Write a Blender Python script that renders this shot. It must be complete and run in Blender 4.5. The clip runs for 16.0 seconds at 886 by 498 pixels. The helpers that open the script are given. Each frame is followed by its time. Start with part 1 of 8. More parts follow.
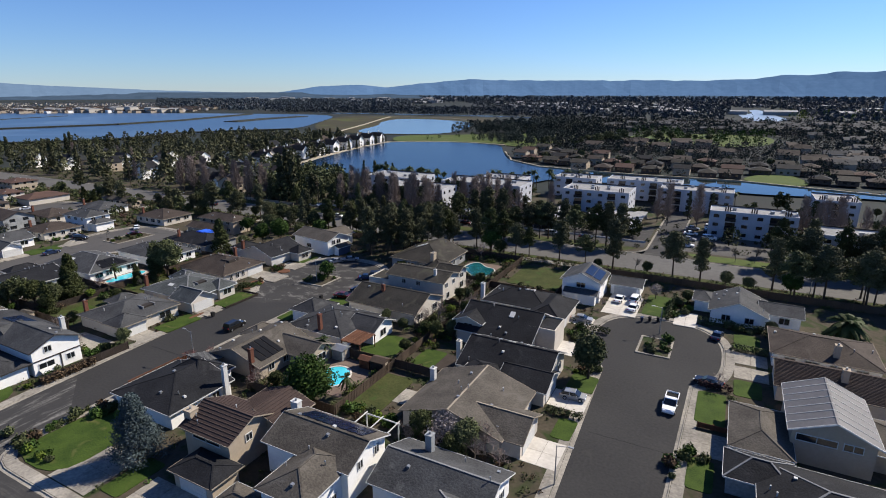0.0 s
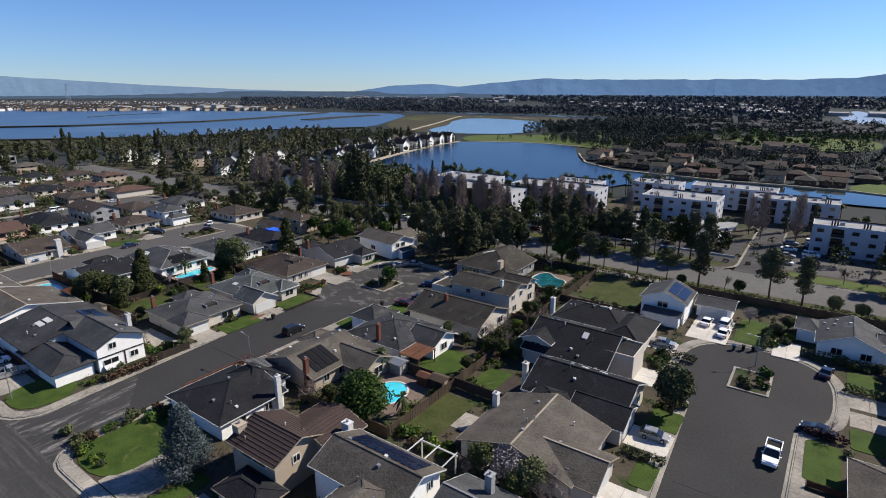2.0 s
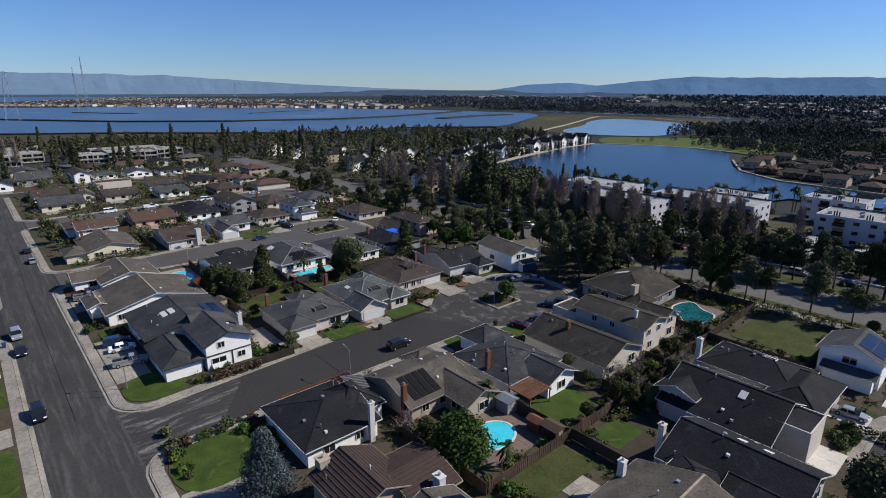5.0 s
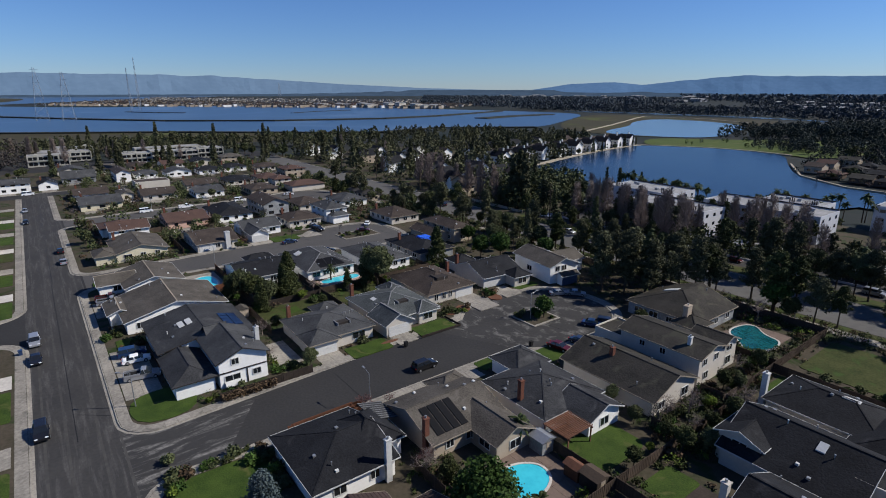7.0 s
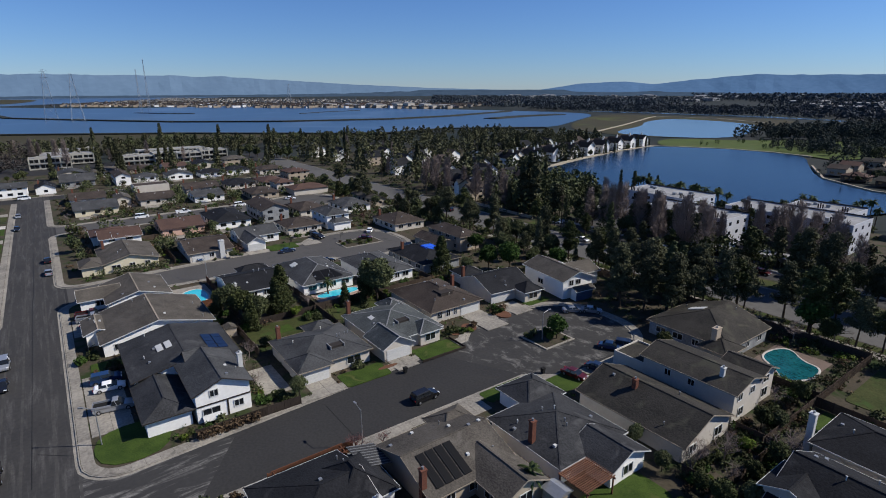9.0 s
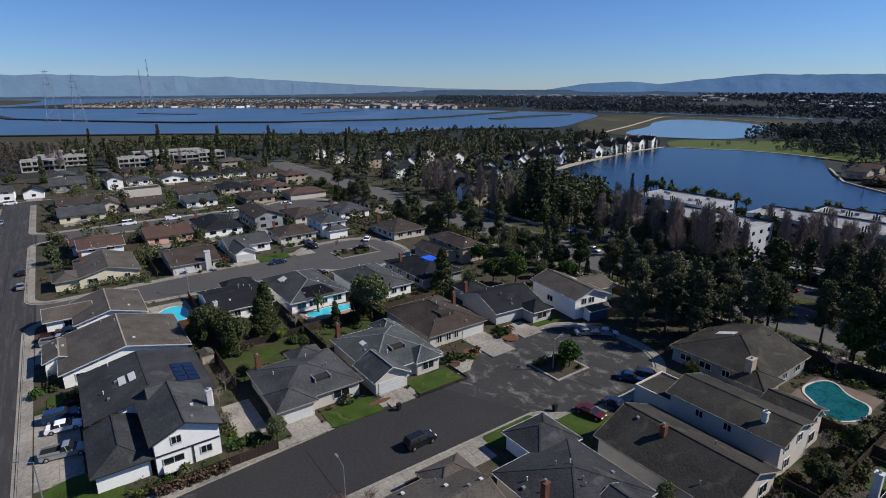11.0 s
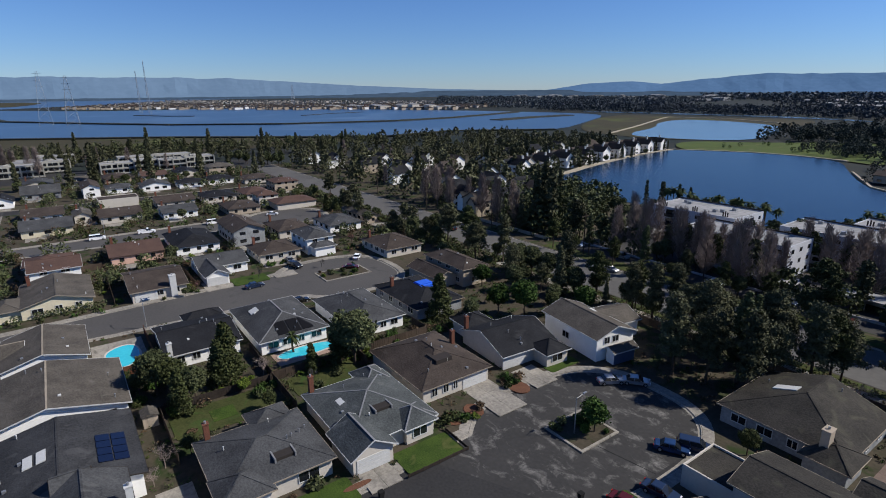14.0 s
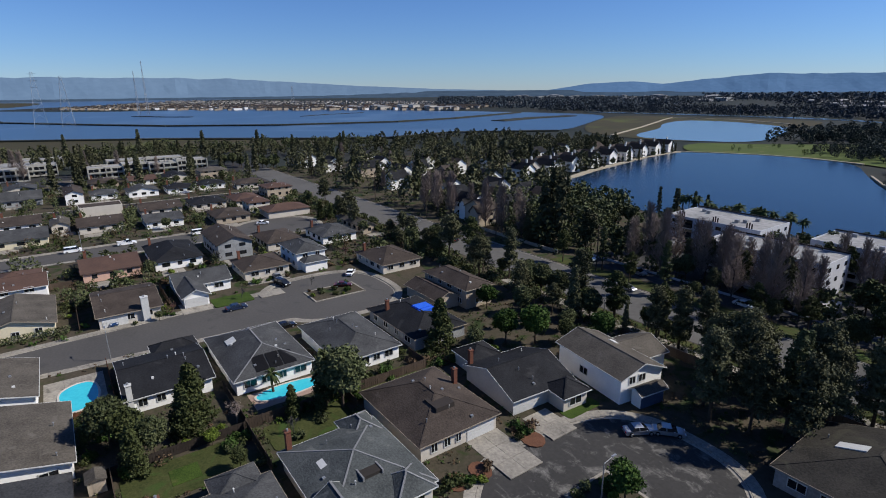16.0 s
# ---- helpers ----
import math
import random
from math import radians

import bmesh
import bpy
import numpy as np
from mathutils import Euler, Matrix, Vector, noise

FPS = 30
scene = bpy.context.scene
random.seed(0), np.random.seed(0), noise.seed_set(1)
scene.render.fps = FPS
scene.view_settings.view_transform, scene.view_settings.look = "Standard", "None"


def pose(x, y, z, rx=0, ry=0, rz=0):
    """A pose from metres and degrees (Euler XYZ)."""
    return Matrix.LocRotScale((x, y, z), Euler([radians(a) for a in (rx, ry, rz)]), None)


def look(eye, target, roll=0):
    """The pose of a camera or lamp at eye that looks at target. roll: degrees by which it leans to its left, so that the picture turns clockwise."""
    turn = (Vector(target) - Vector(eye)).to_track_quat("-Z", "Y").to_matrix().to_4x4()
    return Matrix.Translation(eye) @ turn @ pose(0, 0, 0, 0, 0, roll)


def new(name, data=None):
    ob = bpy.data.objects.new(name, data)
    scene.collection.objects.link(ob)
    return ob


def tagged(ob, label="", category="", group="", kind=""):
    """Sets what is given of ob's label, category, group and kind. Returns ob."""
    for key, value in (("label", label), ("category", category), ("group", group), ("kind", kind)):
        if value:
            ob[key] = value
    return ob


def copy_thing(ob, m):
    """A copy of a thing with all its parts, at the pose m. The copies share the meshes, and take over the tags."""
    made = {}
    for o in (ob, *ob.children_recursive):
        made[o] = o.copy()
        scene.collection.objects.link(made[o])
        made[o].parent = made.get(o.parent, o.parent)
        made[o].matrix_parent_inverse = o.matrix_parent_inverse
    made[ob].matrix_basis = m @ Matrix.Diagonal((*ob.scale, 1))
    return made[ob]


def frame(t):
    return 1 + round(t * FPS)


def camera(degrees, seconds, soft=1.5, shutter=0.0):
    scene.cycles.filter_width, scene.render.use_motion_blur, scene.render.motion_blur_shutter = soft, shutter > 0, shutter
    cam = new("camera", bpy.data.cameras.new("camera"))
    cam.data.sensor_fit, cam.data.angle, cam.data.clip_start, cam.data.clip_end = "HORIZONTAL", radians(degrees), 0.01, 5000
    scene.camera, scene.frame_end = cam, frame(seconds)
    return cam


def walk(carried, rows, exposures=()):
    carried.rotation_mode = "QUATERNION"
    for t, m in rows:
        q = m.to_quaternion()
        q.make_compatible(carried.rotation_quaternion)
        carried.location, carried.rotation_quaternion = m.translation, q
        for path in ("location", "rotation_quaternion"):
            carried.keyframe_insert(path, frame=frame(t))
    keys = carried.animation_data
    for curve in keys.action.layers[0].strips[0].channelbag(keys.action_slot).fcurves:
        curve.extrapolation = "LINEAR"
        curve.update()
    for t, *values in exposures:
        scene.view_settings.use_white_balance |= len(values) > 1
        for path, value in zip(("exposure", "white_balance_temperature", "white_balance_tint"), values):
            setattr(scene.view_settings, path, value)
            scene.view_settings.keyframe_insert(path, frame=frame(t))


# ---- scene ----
# camera: a drone at about 48 m, gliding ahead and turning to its left; +y runs along the streets
cam = camera(78.4, 16.0, soft=1.0)
PATH = [
    (0, (0.44, 0.75, 48.06), (-44.50, 85.65, 20.24), -0.02),
    (0.5, (-0.41, 2.29, 48.09), (-48.47, 85.44, 20.23), -0.03),
    (1, (-1.39, 3.85, 48.04), (-51.71, 85.65, 20.16), -0.00),
    (1.5, (-2.41, 5.56, 48.00), (-54.95, 85.94, 20.09), 0.03),
    (2, (-3.42, 7.16, 48.00), (-58.72, 85.66, 20.06), 0.06),
    (2.5, (-4.53, 8.85, 47.92), (-63.86, 84.32, 19.92), 0.03),
    (3, (-5.63, 10.58, 47.85), (-69.21, 82.50, 19.81), 0.03),
    (3.5, (-6.84, 12.27, 47.79), (-73.34, 81.49, 19.75), 0.10),
    (6, (-13.24, 20.36, 47.81), (-88.13, 80.34, 19.65), 0.04),
    (6.5, (-14.82, 22.10, 47.78), (-90.85, 80.64, 19.62), 0.02),
    (7, (-16.55, 23.84, 47.74), (-93.14, 81.63, 19.56), 0.02),
    (7.5, (-18.33, 25.57, 47.71), (-95.33, 82.81, 19.53), -0.02),
    (8, (-20.10, 27.17, 47.73), (-97.34, 84.09, 19.56), -0.10),
    (8.5, (-21.89, 28.89, 47.78), (-99.33, 85.53, 19.60), -0.17),
    (9, (-23.87, 30.69, 47.89), (-101.46, 87.12, 19.70), -0.17),
    (11.5, (-34.90, 40.09, 47.83), (-113.06, 95.77, 19.69), -0.25),
    (12, (-37.21, 41.98, 47.86), (-115.39, 97.64, 19.74), -0.26),
    (12.5, (-39.71, 43.95, 47.90), (-117.96, 99.51, 19.77), -0.26),
    (13, (-42.30, 46.05, 47.85), (-120.55, 101.62, 19.75), -0.34),
    (13.5, (-44.91, 48.07, 47.77), (-123.19, 103.62, 19.71), -0.40),
    (14, (-47.60, 50.05, 47.80), (-125.88, 105.59, 19.74), -0.46),
    (14.5, (-50.31, 51.96, 47.90), (-128.60, 107.50, 19.86), -0.40),
    (15, (-52.97, 53.85, 47.98), (-131.27, 109.38, 19.96), -0.46),
    (15.5, (-55.74, 55.88, 47.99), (-134.10, 111.32, 19.98), -0.56),
    (16, (-58.51, 57.82, 48.18), (-136.89, 113.24, 20.15), -0.50),
]
walk(cam, [(t, look(eye, target, roll)) for t, eye, target, roll in PATH],
     [(0.0, 0.9, 6750, 10), (3.5, 0.75, 6600, 10), (7.0, 0.41, 6350, 10), (16.0, 0.5, 6350, 10)])

# ---- light: clear late-winter day, sun high to the right of the first view ----
SUN_AZ, SUN_EL = 56.0, 40.0     # degrees: azimuth from +x towards +y, height
world = bpy.data.worlds.new("sky")
scene.world = world
world.use_nodes = True
wn = world.node_tree
sky = wn.nodes.new("ShaderNodeTexSky")
sky.sky_type, sky.sun_disc = "NISHITA", False
sky.sun_elevation, sky.sun_rotation = radians(SUN_EL), radians(90 - SUN_AZ)
sky.air_density, sky.dust_density, sky.ozone_density = 1.0, 0.0, 7.0
clear = wn.nodes.new("ShaderNodeMix")      # very clear, dry air: a deeper blue down to the horizon
clear.data_type, clear.blend_type = "RGBA", "MULTIPLY"
clear.inputs[0].default_value, clear.inputs[7].default_value = 1.0, (0.71, 0.87, 1.18, 1)
wn.links.new(sky.outputs[0], clear.inputs[6])
wn.links.new(clear.outputs[2], wn.nodes["Background"].inputs[0])
wn.nodes["Background"].inputs[1].default_value = 0.062
sun = new("sun", bpy.data.lights.new("sun", "SUN"))
sun.data.energy, sun.data.angle, sun.data.color = 4.2, radians(0.53), (1.0, 0.94, 0.85)
sv = Vector((math.cos(radians(SUN_AZ)) * math.cos(radians(SUN_EL)), math.sin(radians(SUN_AZ)) * math.cos(radians(SUN_EL)), math.sin(radians(SUN_EL))))
sun.matrix_world = look(sv * 100, (0, 0, 0))

# ---- materials ----
MATS = {}


def surf(name, a, b=None, rough=0.85, big=0.15, fine=3.0, bump=0.0, metal=0.0, spec=0.12, rand=0.0, detail=6.0, stain=None, coat=0.0):
    """A procedural surface: colours a and b mixed by coarse and fine noise in world metres, optional stains, bump and a per-piece shade."""
    m = bpy.data.materials.new(name)
    m.use_nodes = True
    nt = m.node_tree
    N, L = nt.nodes, nt.links
    p = N["Principled BSDF"]
    b = b or tuple(c * 0.75 for c in a)
    if max(a) < 0.5:
        a, b = tuple(c * 0.86 for c in a), tuple(c * 0.86 for c in b)
        stain = stain and (tuple(c * 0.86 for c in stain[0]), *stain[1:])
    geo = N.new("ShaderNodeNewGeometry")
    n1, n2 = N.new("ShaderNodeTexNoise"), N.new("ShaderNodeTexNoise")
    n1.inputs["Scale"].default_value, n1.inputs["Detail"].default_value = big, 4
    n2.inputs["Scale"].default_value, n2.inputs["Detail"].default_value = fine, detail
    for n in (n1, n2):
        L.new(geo.outputs["Position"], n.inputs["Vector"])
    add = N.new("ShaderNodeMath")
    add.operation = "ADD"
    L.new(n1.outputs["Fac"], add.inputs[0]), L.new(n2.outputs["Fac"], add.inputs[1])
    ramp = N.new("ShaderNodeMapRange")
    ramp.inputs[1].default_value, ramp.inputs[2].default_value = 0.72, 1.28
    L.new(add.outputs[0], ramp.inputs[0])
    mix = N.new("ShaderNodeMix")
    mix.data_type = "RGBA"
    mix.inputs[6].default_value, mix.inputs[7].default_value = (*a, 1), (*b, 1)
    L.new(ramp.outputs[0], mix.inputs[0])
    out = mix.outputs[2]
    if stain:
        n3 = N.new("ShaderNodeTexNoise")
        n3.inputs["Scale"].default_value, n3.inputs["Detail"].default_value, n3.inputs["Distortion"].default_value = stain[1], 8, 1.0
        L.new(geo.outputs["Position"], n3.inputs["Vector"])
        r3 = N.new("ShaderNodeMapRange")
        r3.inputs[1].default_value, r3.inputs[2].default_value = stain[2], stain[2] + 0.12
        L.new(n3.outputs["Fac"], r3.inputs[0])
        mx = N.new("ShaderNodeMix")
        mx.data_type = "RGBA"
        mx.inputs[7].default_value = (*stain[0], 1)
        L.new(r3.outputs[0], mx.inputs[0]), L.new(out, mx.inputs[6])
        out = mx.outputs[2]
    if rand:
        info = N.new("ShaderNodeObjectInfo")
        rr = N.new("ShaderNodeMapRange")
        rr.inputs[3].default_value, rr.inputs[4].default_value = 1 - rand, 1 + rand
        L.new(info.outputs["Random"], rr.inputs[0])
        hsv = N.new("ShaderNodeHueSaturation")
        L.new(rr.outputs[0], hsv.inputs["Value"]), L.new(out, hsv.inputs["Color"])
        out = hsv.outputs[0]
    L.new(out, p.inputs["Base Color"])
    p.inputs["Roughness"].default_value, p.inputs["Metallic"].default_value = rough, metal
    p.inputs["Specular IOR Level"].default_value = spec
    p.inputs["Coat Weight"].default_value = coat
    if bump:
        bn = N.new("ShaderNodeBump")
        bn.inputs["Strength"].default_value, bn.inputs["Distance"].default_value = bump, 0.1
        L.new(n2.outputs["Fac"], bn.inputs["Height"]), L.new(bn.outputs[0], p.inputs["Normal"])
    MATS[name] = m
    return m


def leaf(name, a, b, trans=0.0, rough=0.6):
    """Foliage: a shade per leaf clump."""
    m = surf(name, a, b, rough=rough, big=0.3, fine=2.0, spec=0.05, rand=0.25)
    nt = m.node_tree
    p = nt.nodes["Principled BSDF"]
    geo = nt.nodes.new("ShaderNodeNewGeometry")
    rr = nt.nodes.new("ShaderNodeMapRange")
    rr.inputs[3].default_value, rr.inputs[4].default_value = 0.72, 1.28
    nt.links.new(geo.outputs["Random Per Island"], rr.inputs[0])
    hsv = nt.nodes.new("ShaderNodeHueSaturation")
    src = p.inputs["Base Color"].links[0].from_socket
    nt.links.new(src, hsv.inputs["Color"]), nt.links.new(rr.outputs[0], hsv.inputs["Value"])
    nt.links.new(hsv.outputs[0], p.inputs["Base Color"])
    return m


def streaked(name, a, b, c, along, lo=0.46, hi=0.72, size=0.5):
    """Worn asphalt: colours a and b in patches, with pale streaks c drawn out along the x or y axis and broken by fine grain."""
    m = surf(name, a, b, big=0.12, fine=1.6, bump=0.15)
    nt = m.node_tree
    N, L = nt.nodes, nt.links
    p = N["Principled BSDF"]
    geo, mp = N.new("ShaderNodeNewGeometry"), N.new("ShaderNodeMapping")
    mp.inputs["Scale"].default_value = (0.09, 1.0, 1.0) if along == "x" else (1.0, 0.16, 1.0) if along == "y" else (0.6, 0.75, 1.0)
    L.new(geo.outputs["Position"], mp.inputs["Vector"])
    n1, n2 = N.new("ShaderNodeTexNoise"), N.new("ShaderNodeTexNoise")
    n1.inputs["Scale"].default_value, n1.inputs["Detail"].default_value, n1.inputs["Roughness"].default_value, n1.inputs["Distortion"].default_value = size, 9, 0.68, 0.5
    n2.inputs["Scale"].default_value, n2.inputs["Detail"].default_value = 2.2, 6
    L.new(mp.outputs[0], n1.inputs["Vector"]), L.new(geo.outputs["Position"], n2.inputs["Vector"])
    r1, r2, mul, mx = N.new("ShaderNodeMapRange"), N.new("ShaderNodeMapRange"), N.new("ShaderNodeMath"), N.new("ShaderNodeMix")
    r1.inputs[1].default_value, r1.inputs[2].default_value = lo, hi
    r2.inputs[1].default_value, r2.inputs[2].default_value, r2.inputs[3].default_value = 0.3, 0.62, 0.35
    L.new(n1.outputs["Fac"], r1.inputs[0]), L.new(n2.outputs["Fac"], r2.inputs[0])
    mul.operation, mx.data_type = "MULTIPLY", "RGBA"
    L.new(r1.outputs[0], mul.inputs[0]), L.new(r2.outputs[0], mul.inputs[1])
    mx.inputs[7].default_value = (*c, 1)
    L.new(mul.outputs[0], mx.inputs[0]), L.new(p.inputs["Base Color"].links[0].from_socket, mx.inputs[6])
    L.new(mx.outputs[2], p.inputs["Base Color"])
    return m


asphalt = surf("asphalt", (0.045, 0.044, 0.043), (0.0295, 0.0288, 0.0295), big=0.06, fine=2.5, bump=0.15, stain=((0.0459, 0.0444, 0.0429), 0.25, 0.62))
asphalt_old = streaked("asphalt_old", (0.056, 0.054, 0.052), (0.04, 0.039, 0.039), (0.11, 0.105, 0.1), "x", 0.5, 0.75, 0.9)
asphalt_worn = streaked("asphalt_worn", (0.054, 0.052, 0.05), (0.039, 0.038, 0.037), (0.2, 0.19, 0.175), "", 0.52, 0.7, 0.5)
asphalt_mouth = streaked("asphalt_mouth", (0.05, 0.049, 0.048), (0.04, 0.039, 0.039), (0.22, 0.21, 0.195), "y", 0.5, 0.68, 0.7)
asphalt_grey = surf("asphalt_grey", (0.098, 0.093, 0.088), (0.074, 0.071, 0.069), big=0.06, fine=2.0, bump=0.15, stain=((0.066, 0.064, 0.062), 0.2, 0.6))
concrete = surf("concrete", (0.36, 0.33, 0.28), (0.185, 0.1702, 0.148), big=0.2, fine=2.5, bump=0.1, rand=0.08, stain=((0.1258, 0.1147, 0.0999), 0.3, 0.62))
concrete_light = surf("concrete_light", (0.52, 0.49, 0.44), (0.4, 0.37, 0.33), big=0.3, fine=2.0, bump=0.1, rand=0.05)
grass = surf("grass", (0.06, 0.094, 0.017), (0.024, 0.046, 0.009), big=0.35, fine=5.0, bump=0.4, rough=0.9, stain=((0.0888, 0.0962, 0.0296), 0.35, 0.6))
grass_dry = surf("grass_dry", (0.07, 0.074, 0.026), (0.03, 0.042, 0.012), big=0.25, fine=3.0, bump=0.4, rough=0.95, stain=((0.0444, 0.074, 0.0185), 0.3, 0.55))
soil = surf("soil", (0.085, 0.068, 0.05), (0.048, 0.044, 0.028), big=0.12, fine=1.6, bump=0.5, rough=0.95, stain=((0.0296, 0.0444, 0.0148), 0.2, 0.52))
condo_wall = surf("condo_stucco", (0.4, 0.385, 0.34), (0.34, 0.33, 0.29), big=0.2, fine=2)
grass_park = surf("grass_park", (0.085, 0.112, 0.03), (0.058, 0.084, 0.022), big=0.03, fine=0.4, rough=0.95, stain=((0.2, 0.17, 0.08), 0.03, 0.62))
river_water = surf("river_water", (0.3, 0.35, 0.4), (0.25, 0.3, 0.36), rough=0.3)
arterial_mat = surf("pale_road", (0.125, 0.121, 0.114), (0.095, 0.091, 0.087), big=0.05, fine=0.8, stain=((0.08, 0.078, 0.075), 0.12, 0.6))
roof_dark = surf("shingle_dark_grey", (0.0560, 0.0571, 0.0605), (0.0238, 0.0245, 0.0266), big=0.25, fine=4, bump=0.6, stain=((0.07, 0.07, 0.072), 0.35, 0.58))
MUD = surf("marsh_mud", (0.0629, 0.0518, 0.0296), (0.0444, 0.0429, 0.0222), big=0.012, fine=0.08, rough=0.9, stain=((0.074, 0.0814, 0.0259), 0.01, 0.55))
ground_mat = surf("ground_far", (0.024, 0.032, 0.028), (0.036, 0.036, 0.034), big=0.006, fine=0.07, rough=0.95, stain=((0.018, 0.026, 0.024), 0.012, 0.5))
white_wall = surf("white_wall", (0.78, 0.77, 0.74), (0.7, 0.69, 0.66), big=0.5, fine=3, rough=0.8)
cream_wall = surf("cream_wall", (0.5, 0.46, 0.4), (0.43, 0.395, 0.345), big=0.5, fine=3)
yellow_wall = surf("yellow_wall", (0.6, 0.54, 0.39), (0.52, 0.465, 0.34), big=0.5, fine=3)
tan_wall = surf("tan_wall", (0.42, 0.35, 0.27), (0.36, 0.3, 0.23), big=0.5, fine=3)
grey_wall = surf("grey_wall", (0.33, 0.34, 0.34), (0.1998, 0.2072, 0.2146), big=0.5, fine=3)
blue_wall = surf("blue_wall", (0.0888, 0.1184, 0.1924), (0.074, 0.0962, 0.1554), big=0.5, fine=3)
pink_wall = surf("pink_wall", (0.55, 0.36, 0.28), (0.48, 0.31, 0.25), big=0.5, fine=3)
apt_wall = surf("apartment_stucco", (0.46, 0.47, 0.5), (0.38, 0.39, 0.42), big=0.2, fine=2)
trim_white = surf("trim_white", (0.54, 0.54, 0.52), (0.44, 0.44, 0.43), rough=0.6)
trim_dark = surf("trim_dark", (0.0444, 0.037, 0.0333), (0.0333, 0.0296, 0.0259), rough=0.7)
trim_tan = surf("trim_tan", (0.38, 0.32, 0.25), (0.222, 0.1924, 0.148), rough=0.7)
roof_char = surf("shingle_charcoal", (0.0235, 0.0246, 0.0280), (0.0101, 0.0105, 0.0123), big=0.25, fine=4, bump=0.6, stain=((0.0355, 0.0355, 0.0377), 0.3, 0.6))
roof_grey = surf("shingle_grey", (0.0829, 0.0846, 0.0870), (0.0363, 0.0373, 0.0393), big=0.25, fine=4, bump=0.6, stain=((0.0962, 0.0962, 0.0962), 0.35, 0.6))
roof_green = surf("shingle_slate_green", (0.0953, 0.1036, 0.1036), (0.0414, 0.0466, 0.0477), big=0.25, fine=4, bump=0.6, stain=((0.1406, 0.148, 0.1406), 0.35, 0.6))
roof_tan = surf("shingle_weathered_tan", (0.1210, 0.1075, 0.0907), (0.0546, 0.0483, 0.0413), big=0.25, fine=4, bump=0.6, stain=((0.1221, 0.111, 0.0962), 0.35, 0.6))
roof_brown = surf("shingle_brown", (0.0806, 0.0638, 0.0538), (0.0350, 0.0280, 0.0238), big=0.25, fine=4, bump=0.6, stain=((0.0814, 0.0666, 0.0577), 0.35, 0.6))
roof_tile = surf("roof_tile_brown", (0.072, 0.05, 0.044), (0.046, 0.034, 0.031), big=0.3, fine=3, bump=0.5, rand=0.1)
roof_red = surf("roof_tile_redbrown", (0.108, 0.066, 0.052), (0.072, 0.046, 0.038), big=0.3, fine=3, bump=0.5)
roof_moss = surf("roof_moss_brown", (0.055, 0.05, 0.043), (0.024, 0.0225, 0.02), big=0.25, fine=4, bump=0.6, stain=((0.064, 0.061, 0.046), 0.3, 0.56))
flat_roof = surf("flat_roof_white", (0.36, 0.355, 0.35), (0.2, 0.2, 0.2), big=0.12, fine=0.8, stain=((0.222, 0.222, 0.2294), 0.15, 0.58))
metal_roof = surf("metal_roof", (0.1628, 0.1554, 0.1554), (0.1258, 0.1221, 0.1221), rough=0.55, metal=0.1, big=0.2, fine=2)
brick_mat = surf("chimney_brick", (0.1776, 0.074, 0.0481), (0.1184, 0.0518, 0.037), big=1.5, fine=6, bump=0.4)
wood_red = surf("redwood", (0.148, 0.0629, 0.037), (0.0962, 0.0444, 0.0259), big=0.6, fine=4, rand=0.2)
wood_fence = surf("fence_wood", (0.0962, 0.0703, 0.0518), (0.0629, 0.0481, 0.037), big=0.5, fine=4, rand=0.2)
wood_dark = surf("fence_wood_dark", (0.0518, 0.0407, 0.0333), (0.0333, 0.0266, 0.0222), big=0.5, fine=4, rand=0.2)
glass = surf("window_glass", (0.0148, 0.0178, 0.0222), (0.0111, 0.0133, 0.0163), rough=0.08, spec=0.6)
solar_mat = surf("solar_cell", (0.0089, 0.0148, 0.0407), (0.0067, 0.0104, 0.0296), rough=0.15, spec=0.6)
solar_black = surf("solar_thermal_black", (0.0089, 0.0089, 0.0096), (0.0074, 0.0074, 0.0081), rough=0.5)
water_pool = surf("pool_water", (0.055, 0.5, 0.6), (0.04, 0.42, 0.53), rough=0.08, big=0.3, fine=2.0, bump=0.04, spec=0.5)
water_pool_dark = surf("pool_water_green", (0.016, 0.13, 0.145), (0.006, 0.06, 0.07), rough=0.06, big=0.4, fine=2.0, bump=0.5, spec=0.5)
water_lake = surf("lake_water", (0.0072, 0.024, 0.056), (0.006, 0.0185, 0.042), rough=0.24, big=0.012, fine=0.5, bump=0.3, spec=0.18)
water_channel = surf("channel_water", (0.012, 0.022, 0.024), (0.009, 0.017, 0.02), rough=0.05, big=0.02, fine=0.6, bump=0.03, spec=0.16)
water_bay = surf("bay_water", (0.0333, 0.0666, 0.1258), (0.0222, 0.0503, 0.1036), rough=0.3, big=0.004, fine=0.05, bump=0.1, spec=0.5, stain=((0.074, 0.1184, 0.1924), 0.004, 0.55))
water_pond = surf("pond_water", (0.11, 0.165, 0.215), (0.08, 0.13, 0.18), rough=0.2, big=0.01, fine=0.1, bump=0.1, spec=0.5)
cap_grey = surf("ridge_cap_grey", (0.24, 0.243, 0.248), (0.17, 0.173, 0.178))
wood_wall = surf("stained_timber_wall", (0.12, 0.09, 0.07), (0.08, 0.06, 0.05), big=.4, fine=3)
leaf_far = leaf("leaf_far", (0.03, 0.043, 0.036), (0.045, 0.053, 0.045))
# leaves of the farthest woods: air haze mixed into the base colour
leaf_hazy = leaf("leaf_hazy", (0.052, 0.068, 0.078), (0.068, 0.08, 0.09))
leaf_far_brown = leaf("leaf_far_brown", (0.065, 0.055, 0.048), (0.05, 0.044, 0.042))
